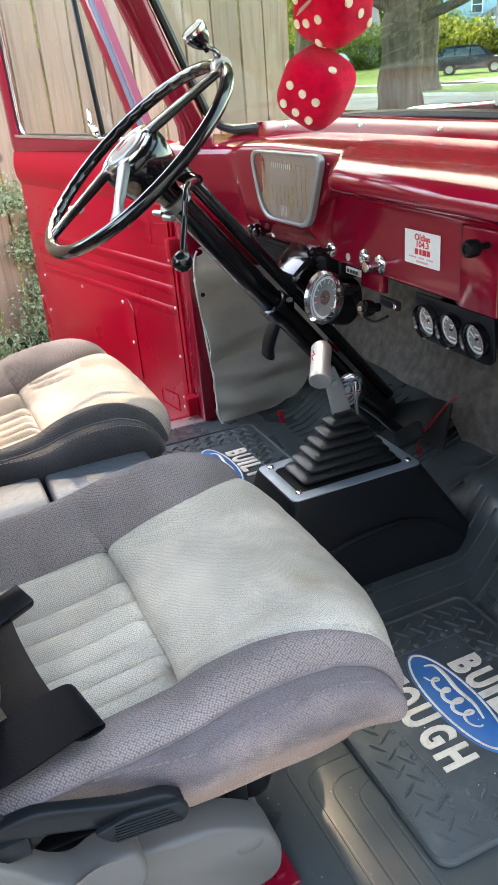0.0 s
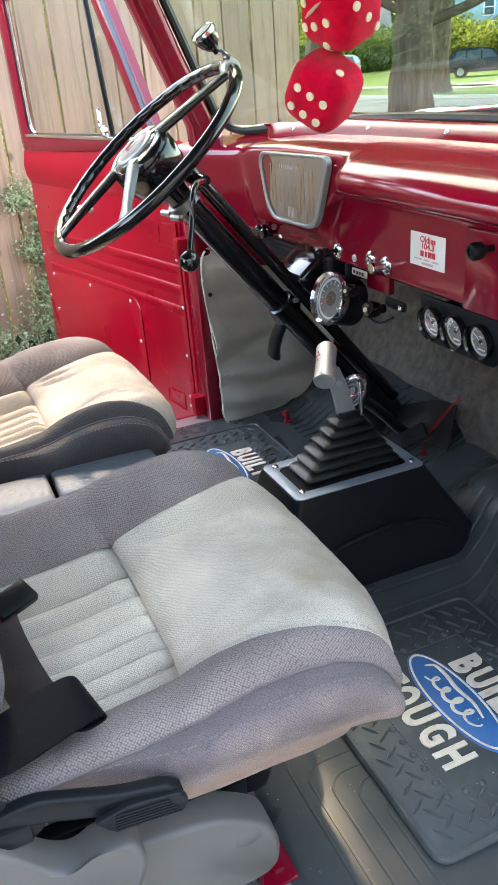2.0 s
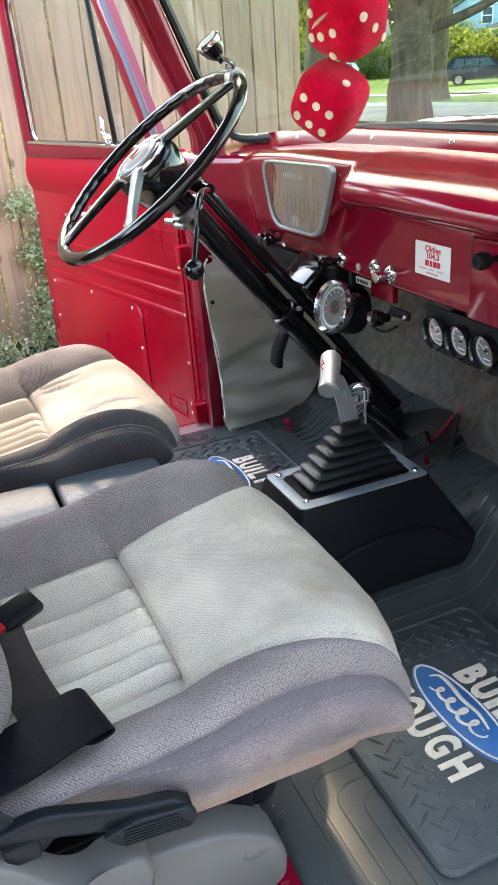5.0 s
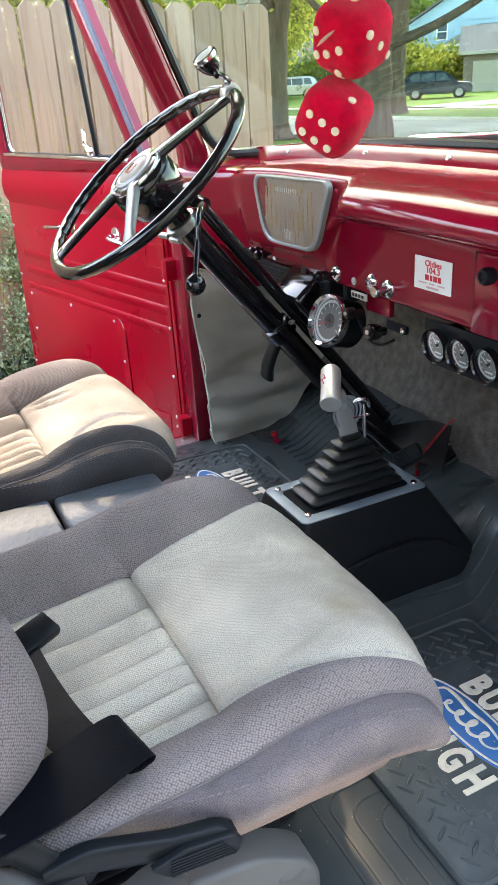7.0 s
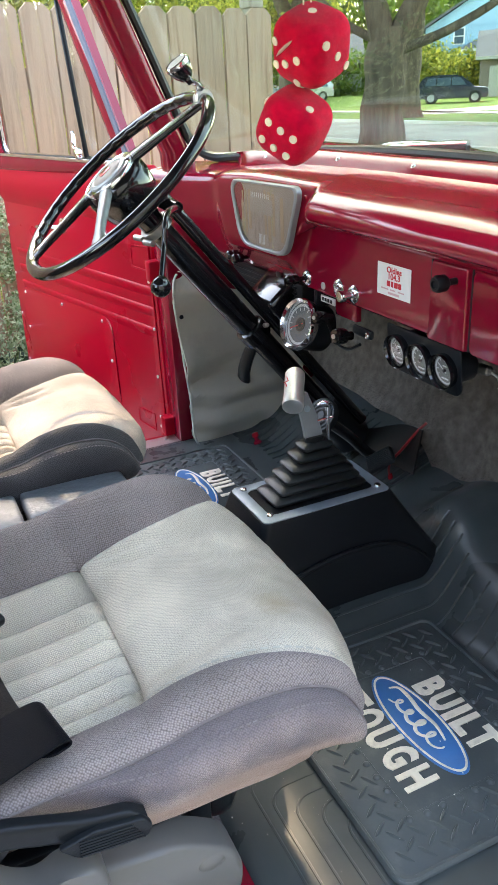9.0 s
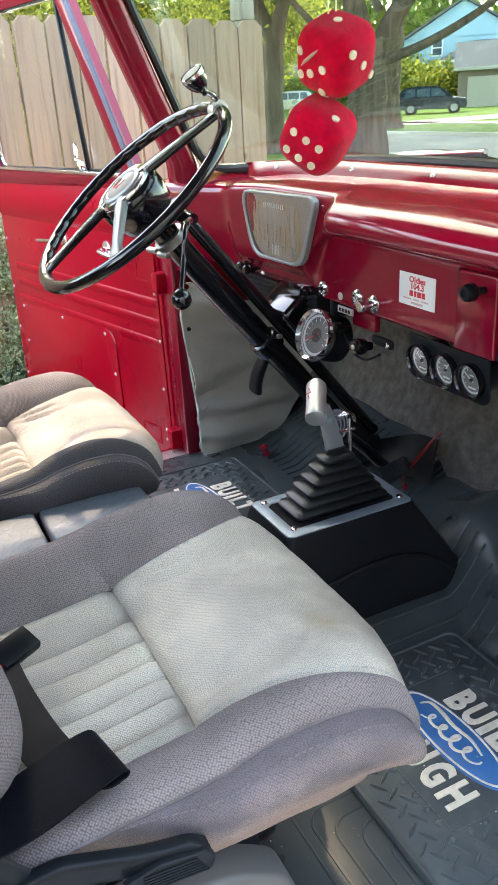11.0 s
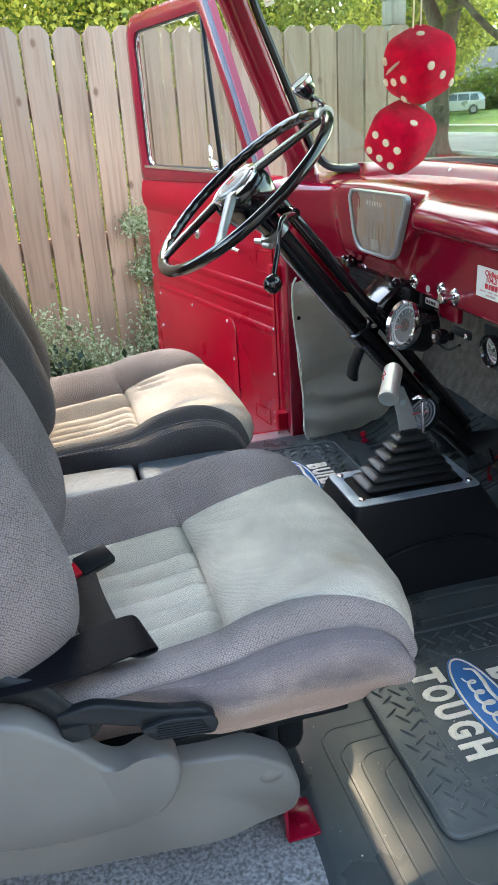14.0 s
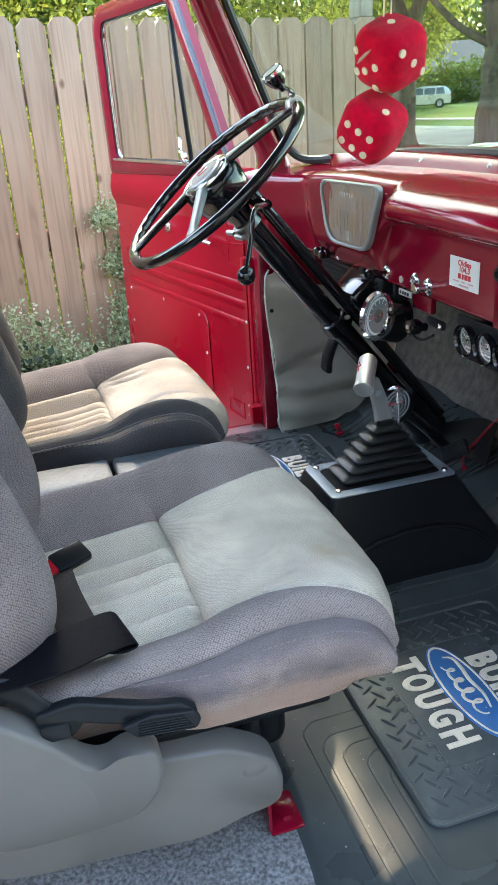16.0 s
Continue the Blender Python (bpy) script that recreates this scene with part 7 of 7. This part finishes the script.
# ---- small things in the cab ----
def gauge(t, f, r, depth, face, needle, marks, chrome=False):
    """A round gauge looking along z of f."""
    part("case", lathe([(r * 0.80, -depth), (r * 0.92, -depth * 0.9), (r * 0.96, -0.004), (r * 1.0, 0.0)], f, 32, cap=False), BLACK_SATIN, t, "black gauge case")
    if chrome:
        part("bezel", lathe([(r * 0.97, -0.010), (r * 1.03, -0.004), (r * 1.03, 0.004), (r * 0.97, 0.010), (r * 0.86, 0.006), (r * 0.83, -0.004)], f, 40, cap=False), CHROME, t, "chrome bezel")
    else:
        part("bezel", lathe([(r * 0.97, -0.006), (r * 1.02, 0.0), (r * 1.02, 0.006), (r * 0.99, 0.008), (r * 0.93, 0.006), (r * 0.89, -0.001)], f, 36, cap=False), BLACK_GLOSS, t, "black bezel")
    d = part("dial", lathe([(r * 0.88, -0.006), (r * 0.88, -0.004), (0.0003, -0.004)], f, 32), face, t)
    ring = [(r * 0.80 * math.cos(2 * math.pi * k / 32), r * 0.80 * math.sin(2 * math.pi * k / 32)) for k in range(32)]
    inn = [(r * 0.70 * math.cos(2 * math.pi * k / 32), r * 0.70 * math.sin(2 * math.pi * k / 32)) for k in range(32)]
    part("dial_ring", frame_ring(ring, inn, 0.0008, f @ pose(0, 0, -0.004), edge=0.0002), DIAL_GREY, d)
    mk = bmesh.new()
    for a in range(-120, 121, 240 // marks):
        box((0.0012, r * 0.14, 0.0005), (0, r * 0.60, 0), 0, m=f @ pose(0, 0, -0.0034, 0, 0, -a), bm=mk)
    part("marks", mk, INK_WHITE, d)
    part("needle", box((0.0016, r * 0.80, 0.0008), (0, r * 0.22, 0), 0, m=f @ pose(0, 0, -0.0022, 0, 0, needle)), INK_WHITE if not chrome else INK_RED, d)
    part("pivot", lathe([(r * 0.10, -0.004), (r * 0.10, -0.001), (0.0003, -0.0006)], f, 12), BLACK_SATIN, d)
    part("lens", lathe([(r * 0.84, 0.001), (r * 0.84, 0.002), (0.0003, 0.0022)], f, 32), GLASS_CLEAR, t)
    return d


def three_gauges():
    t = thing("gauge_panel", "three black-rimmed round gauges in a panel below the dashboard", "gauge panel", at=(0.75, 0.93, 1.15))
    m = Matrix(((0, 0, -1, 0.740), (-1, 0, 0, 0.929), (0, 1, 0, 1.112), (0, 0, 0, 1))) @ pose(0, 0, 0, 6, 0, 0)
    part("panel", plate(round_poly([(-0.094, -0.038), (0.094, -0.038), (0.094, 0.040), (-0.094, 0.040)], [0.02, 0.02, 0.004, 0.004]), 0.003, m, 0.001), BLACK_SATIN, t, "dark grey pressed panel")
    for y, nd in ((-0.0595, 40), (0.0, -35), (0.0595, 55)):
        f = m @ pose(y, 0.0, 0.009)
        d = gauge(t, f, 0.0282, 0.05, DIAL_PALE, nd, 8)
        part("caption", box((0.016, 0.0026, 0.0005), (0, -0.0135, -0.0034), 0, m=f), INK_WHITE, d)
        part("caption", box((0.009, 0.002, 0.0005), (0, 0.007, -0.0034), 0, m=f), INK_WHITE, d)
    part("sender", lathe([(0.008, 0), (0.008, 0.018), (0.005, 0.020), (0.005, 0.026)], axes((0.785, 0.848, 1.112), (0.1, -1, 0.0)), 14), DULL_METAL, t, "brass and steel fitting behind the panel")
    part("wire", sweep(spline([(0.785, 0.822, 1.112), (0.785, 0.808, 1.108), (0.788, 0.806, 1.095), (0.80, 0.82, 1.085), (0.83, 0.84, 1.09)], 6), 0.002, 8), ALU, t)


three_gauges()


def tachometer():
    t = thing("tachometer", "round chrome-rimmed tachometer hung below the dashboard", "gauge", at=(0.73, 1.26, 1.15))
    f = axes((0.700, 1.270, 1.095), (-0.93, -0.10, 0.33))
    gauge(t, f, 0.0505, 0.062, DIAL_MID, 115, 10, True)
    part("hub_disc", lathe([(0.014, -0.0034), (0.014, -0.0022), (0.0003, -0.0020)], f, 18), DIAL_BLACK, t)
    part("bracket", box((0.02, 0.012, 0.06), (0.742, 1.262, 1.140), 0.003), BLACK_SATIN, t)
    # red bracket with two switches beside it
    s = thing("under_dash_switches", "red bracket with two black switches below the dashboard", "switch bracket", at=(0.745, 1.17, 1.155))
    part("bracket", box((0.012, 0.075, 0.034), (0.756, 1.180, 1.136), 0.003), RED_SHADED, s, "red painted bracket")
    part("label_plate", box((0.004, 0.050, 0.013), (0.732, 1.212, 1.150), 0.001, 1), ALU, s, "small metal label")
    for i in range(4):
        part("label_mark", box((0.001, 0.006, 0.006), (0.7295, 1.198 + 0.010 * i, 1.150), 0), DIAL_BLACK, s)
    for y, z, r in ((1.210, 1.117, 0.012), (1.140, 1.098, 0.015)):
        k = part("switch_knob", lathe([(0.008, 0), (0.008, 0.014), (r * 0.9, 0.016), (r, 0.022), (r, 0.034), (r * 0.8, 0.040), (r * 0.35, 0.041), (0.0004, 0.0415)], axes((0.738, y, z), (-0.97, -0.1, 0.15)), 20), BLACK_GLOSS, s, "round black knob")
        part("centre_pin", lathe([(r * 0.3, 0.041), (r * 0.3, 0.043), (0.0004, 0.0435)], axes((0.738, y, z), (-0.97, -0.1, 0.15)), 12), ALU, k)
    part("arm", box((0.010, 0.060, 0.018), (0.742, 1.108, 1.112), 0.005), BLACK_SATIN, s)
    part("arm_screw", screw(axes((0.737, 1.086, 1.112), (-1, 0, 0)), 0.006), CHROME, s)
    part("wire", sweep(spline([(0.742, 1.23, 1.10), (0.742, 1.20, 1.070), (0.742, 1.16, 1.066), (0.744, 1.12, 1.085)], 8), 0.003, 8), BLACK_SATIN, s)


tachometer()


def heater_box():
    t = thing("heater_duct", "grey ribbed heater duct hung under the dashboard", "heater duct", at=(0.80, 1.52, 1.10))
    part("case", box((0.12, 0.34, 0.055), (0.800, 1.50, 1.128), 0.008), BLACK_SATIN, t)
    for k in range(4):
        part("louvre", box((0.006, 0.30, 0.006), (0.739, 1.50, 1.108 + 0.012 * k), 0.002, 1), BLACK_SATIN, t)
    # black sheet added to stand for the shade below the dashboard
    part("dark_lining", box((0.30, 1.40, 0.02), (0.93, MID, 1.175), 0.004), DARK, t, "black sheet for the shade under the dashboard")


heater_box()


def pedals():
    c = thing("clutch_pedal", "round ribbed rubber pedal pad on a black arm", "pedal", at=(0.80, 1.35, 0.80))
    f = axes((0.784, 1.330, 0.861), (-0.80, -0.20, 0.55))
    pad = part("pad", lathe([(0.030, -0.012), (0.040, -0.008), (0.040, 0.002), (0.037, 0.006), (0.0004, 0.005)], f, 30), BLACK_RUBBER, c)
    for r in (0.012, 0.021, 0.030):
        part("ring", sweep([f @ Vector((r * math.cos(2 * math.pi * k / 30), r * math.sin(2 * math.pi * k / 30), 0.006)) for k in range(30)], 0.0024, 6, True), BLACK_RUBBER, pad)
    part("arm", sweep(spline([(0.80, 1.325, 0.845), (0.86, 1.335, 0.79), (0.93, 1.345, 0.72), (1.0, 1.35, 0.68)], 5), 0.013, 10), BLACK_GLOSS, c)
    b = thing("brake_pedal", "black curved hanging lever below the steering column", "pedal lever", at=(0.68, 1.50, 0.92))
    pts = spline([(0.745, 1.465, 1.060), (0.722, 1.480, 1.030), (0.700, 1.497, 0.985), (0.690, 1.515, 0.940), (0.690, 1.525, 0.908)], 6)
    part("lever", sweep(pts, [0.013 + 0.012 * i / (len(pts) - 1) for i in range(len(pts))], 12, flat=0.5, up=(1, 0, 0)), BLACK_SATIN, b)
    a = thing("accelerator_pedal", "worn ribbed black accelerator pedal with a red wire beside it", "pedal", at=(0.90, 1.24, 0.73))
    f = axes((0.898, 1.268, 0.750), (-0.72, -0.15, 0.66), (0.5, -0.55, 0.65))
    p = part("pad", box((0.044, 0.070, 0.012), (0, 0, 0), 0.008, 3, f), BLACK_RUBBER, a)
    for k in range(9):
        part("rib", box((0.0024, 0.062, 0.004), (-0.018 + 0.0045 * k, 0, 0.007), 0.001, 1, f), BLACK_RUBBER, p)
    part("rod", sweep([(0.90, 1.268, 0.742), (0.95, 1.27, 0.75), (1.02, 1.27, 0.76)], 0.005, 8), BLACK_SATIN, a)
    w = thing("red_wire", "loose red wire hanging in front of the firewall", "wire", at=(0.95, 1.2, 0.76))
    part("lead", sweep(spline([(0.985, 1.222, 0.838), (0.965, 1.232, 0.815), (0.945, 1.250, 0.775), (0.930, 1.266, 0.745)], 6), 0.0032, 8), WIRE_RED, w)
    part("lead", sweep(spline([(0.930, 1.266, 0.745), (0.926, 1.272, 0.728), (0.925, 1.272, 0.712), (0.928, 1.270, 0.702)], 6), 0.0028, 8), WIRE_RED, w)
    part("tip", lathe([(0.005, -0.006), (0.006, 0), (0.004, 0.007)], pose(0.928, 1.270, 0.700), 10), LENS_RED, w)
    part("knot", lathe([(0.004, -0.006), (0.007, 0), (0.004, 0.006)], axes((0.930, 1.266, 0.745), (1, 0, 0.4)), 10), LENS_RED, w)
    d = thing("dimmer_switch", "small red-topped floor dimmer switch", "foot switch", at=(0.806, 1.70, 0.64))
    part("stem", lathe([(0.012, 0), (0.011, 0.005), (0.006, 0.008), (0.006, 0.022)], pose(0.806, 1.715, 0.638, -10, -12, 0), 16), RED_SHADED, d)
    part("button", lathe([(0.009, 0.020), (0.010, 0.023), (0.009, 0.029), (0.0004, 0.031)], pose(0.806, 1.715, 0.638, -10, -12, 0), 16), LENS_RED, d)
    o = thing("floor_plug", "grey rubber floor plug by the pedals", "plug", at=(0.86, 1.29, 0.68))
    part("plug", lathe([(0.040, 0), (0.038, 0.008), (0.025, 0.014), (0.0005, 0.015)], axes((0.85, 1.285, 0.690), (-0.45, 0, 0.9)), 20), TRIM_GREY, o)


pedals()


def die(at, m, size, label, string, top, front=((-0.24, -0.22), (0.0, -0.22), (0.24, -0.22), (-0.24, 0.10), (0.0, 0.10), (0.24, 0.10)), slash=False, side=((-0.25, 0.25), (0.0, 0.0), (0.25, -0.25))):
    """A plush cube with rounded, bulging sides, felt dots."""
    t = thing("fuzzy_die", label, "fuzzy dice", "pair of fuzzy dice", at=at)
    bm = bmesh.new()
    n = 14
    h = size / 2

    def body(p):
        q = Vector(p)
        r = 0.30 * size
        c = Vector([max(-(h - r), min(h - r, a)) for a in q])
        d = q - c
        s = c + (d.normalized() * r if d.length > 1e-6 else d)
        puff = 0.05 * size * max(0, 1 - (abs(s.x) ** 2 + abs(s.y) ** 2 + abs(s.z) ** 2) / (2.1 * h * h))
        return s + s.normalized() * puff
    for ax in range(3):
        for sg in (-1, 1):
            g = []
            for i in range(n + 1):
                row = []
                for j in range(n + 1):
                    a, b = -h + size * i / n, -h + size * j / n
                    p = [0, 0, 0]
                    p[ax], p[(ax + 1) % 3], p[(ax + 2) % 3] = sg * h, a, b
                    row.append(bm.verts.new(m @ body(p)))
                g.append(row)
            for i in range(n):
                for j in range(n):
                    bm.faces.new((g[i][j], g[i + 1][j], g[i + 1][j + 1], g[i][j + 1]))
    bmesh.ops.remove_doubles(bm, verts=bm.verts, dist=1e-5)
    part("body", bm, PLUSH, t)
    # dots: rows for the visible sides
    spots = {(0, -1): front,
             (1, -1): side, (2, 1): top, (2, -1): ((-0.2, 0.2), (0.2, -0.2)), (0, 1): ((0, 0),), (1, 1): ((-0.2, 0.2), (0.2, -0.2))}
    for (ax, sg), lst in spots.items():
        for a, b in lst:
            p = [0, 0, 0]
            p[ax], p[(ax + 1) % 3], p[(ax + 2) % 3] = sg * h, a * size, b * size
            q = body(p)
            nrm = Vector((0, 0, 0))
            nrm[ax] = sg
            nrm = (nrm + (q - Vector([max(-(h * 0.4), min(h * 0.4, c)) for c in q])).normalized()).normalized()
            rr = 0.067 * size
            part("dot", lathe([(rr, -0.002), (rr, 0.0012), (rr * 0.93, 0.0017), (0.0003, 0.0019)], m @ axes(q, nrm), 18), PLUSH_DOT, t, "cream felt dot")
    if slash:
        part("stripe", sweep([m @ (body((-h, a * size, b * size)) + Vector((-0.0015, 0, 0))) for a, b in ((0.26, -0.04), (0.15, 0.08), (0.02, 0.22), (-0.04, 0.29))], [0.0006, 0.0045, 0.0040, 0.0006], 8, flat=0.35, up=(0, 0, 1)), PLUSH_DOT, t, "cream felt stripe")
    for a, b in string:
        part("cord", sweep([a, b], 0.0012, 6), PLUSH_DOT, t, "pale hanging cord")
    return t


DICE_1, DICE_2 = Vector((0.602, 1.036, 1.569)), Vector((0.576, 1.044, 1.467))
TO_CAM = Matrix.Rotation(radians(30), 4, Vector((0.9, -0.43, 0)))
die(tuple(DICE_1), Matrix.Translation(DICE_1) @ TO_CAM @ pose(0, 0, 0, 0, 0, 20), 0.089, "red plush die with cream dots hanging in the windscreen", [(DICE_1 + Vector((0, 0, 0.038)), Vector((0.606, 1.036, 1.87))), (DICE_1 + Vector((-0.012, 0.0, 0.038)), Vector((0.598, 1.044, 1.87)))], ((0.0, 0.0),), ((0.32, 0.16), (-0.14, 0.02), (0.08, -0.10), (0.28, -0.18), (-0.12, -0.36)), True)
die(tuple(DICE_2), Matrix.Translation(DICE_2) @ Matrix.Rotation(radians(24), 4, Vector((0.43, 0.9, 0))) @ TO_CAM @ pose(0, 0, 0, 0, 0, 42), 0.087, "red plush die hanging against the other one", [(DICE_2 + Vector((0.006, 0, 0.034)), DICE_1 + Vector((-0.010, 0.010, -0.02)))], ((-0.2, -0.2), (0.22, 0.22)), side=())


def inspection_tag():
    t = thing("window_tag", "white and blue paper tag in the windscreen corner", "tag", at=(0.60, 1.67, 1.76))
    f = axes((0.566, 1.700, 1.752), (-1, -0.35, -0.35), (0, 0.1, 1))
    part("paper", plate(rounded(0.036, 0.044, 0.002, 2), 0.0006, f), PAPER, t, smooth=False)
    part("print", box((0.034, 0.012, 0.0004), (0, 0.014, 0.0008), 0, m=f), INK_BLUE, t)
    for k in range(4):
        part("print_bar", box((0.026 - 0.003 * k, 0.002, 0.0004), (0, 0.002 - 0.0055 * k, 0.0008), 0, m=f), INK_PALE, t)


inspection_tag()


def crumbs():
    """Pale grit lying on the rubber."""
    rng = random.Random(19)
    bm = bmesh.new()
    for k in range(110):
        x, y = rng.uniform(0.24, 0.80), rng.uniform(0.31, 0.93)
        z = FLOOR + 0.0095 if x < 0.385 else FLOOR + 0.0185
        if 0.36 < x < 0.41:
            continue
        r = rng.choice((0.0003, 0.0004, 0.0005, 0.0008))
        box((r * 2.4, r * 1.6, r), (0, 0, 0), m=pose(x, y, z + r / 2, 0, 0, rng.uniform(0, 180)), bm=bm)
    ob = part("floor_grit", bm, PAPER, None)
    tagged(ob, "pale grit scattered on the rubber floor", "grit", "", "stuff")


crumbs()


def cowl():
    lo = []
    for i in range(33):
        y = MID - 0.80 + 1.60 * i / 32
        x = windshield_x(max(MID - 0.7, min(MID + 0.7, y)), 1.385)
        c = 0.03 * smooth01(abs(y - MID), 0.3, 0.75)
        lo.append([(x + 0.012, y, 1.355 - c), (x + 0.06, y, 1.352 - c), (x + 0.16, y, 1.342 - c), (x + 0.26, y, 1.328 - c), (x + 0.26, y, 1.308 - c), (x + 0.012, y, 1.335 - c)])
    setting("trim_cowl", rings(lo), RED, "red painted cowl below the windscreen", "cowl")
    for y0, y1 in ((1.44, 1.06), (1.00, 0.62)):
        t = thing("windscreen_wiper", "bright windscreen wiper parked on the cowl", "wiper", "wipers", at=(0.94, y0, 1.38))
        a = spline([(0.975, y0 - 0.36, 1.395), (0.972, y0 - 0.22, 1.408), (0.966, y0 - 0.10, 1.404), (0.962, y0 - 0.05, 1.396)], 6)
        part("arm", sweep(a, 0.0075, 8, flat=0.7), CHROME, t)
        b = spline([(0.952, y0 + 0.01, 1.383), (0.957, y0 - 0.15, 1.396), (0.962, y0 - 0.32, 1.406)], 8)
        bl = part("blade", sweep(b, 0.006, 8, flat=1.6), BLACK_SATIN, t, "black wiper blade")
        part("bridge", sweep([p + Vector((0.000, 0, 0.008)) for p in b], 0.005, 8), CHROME, bl)
        part("pivot", lathe([(0.022, 0), (0.020, 0.012), (0.010, 0.020), (0.0005, 0.021)], pose(0.975, y0 - 0.36, 1.380), 16), CHROME, t)


cowl()
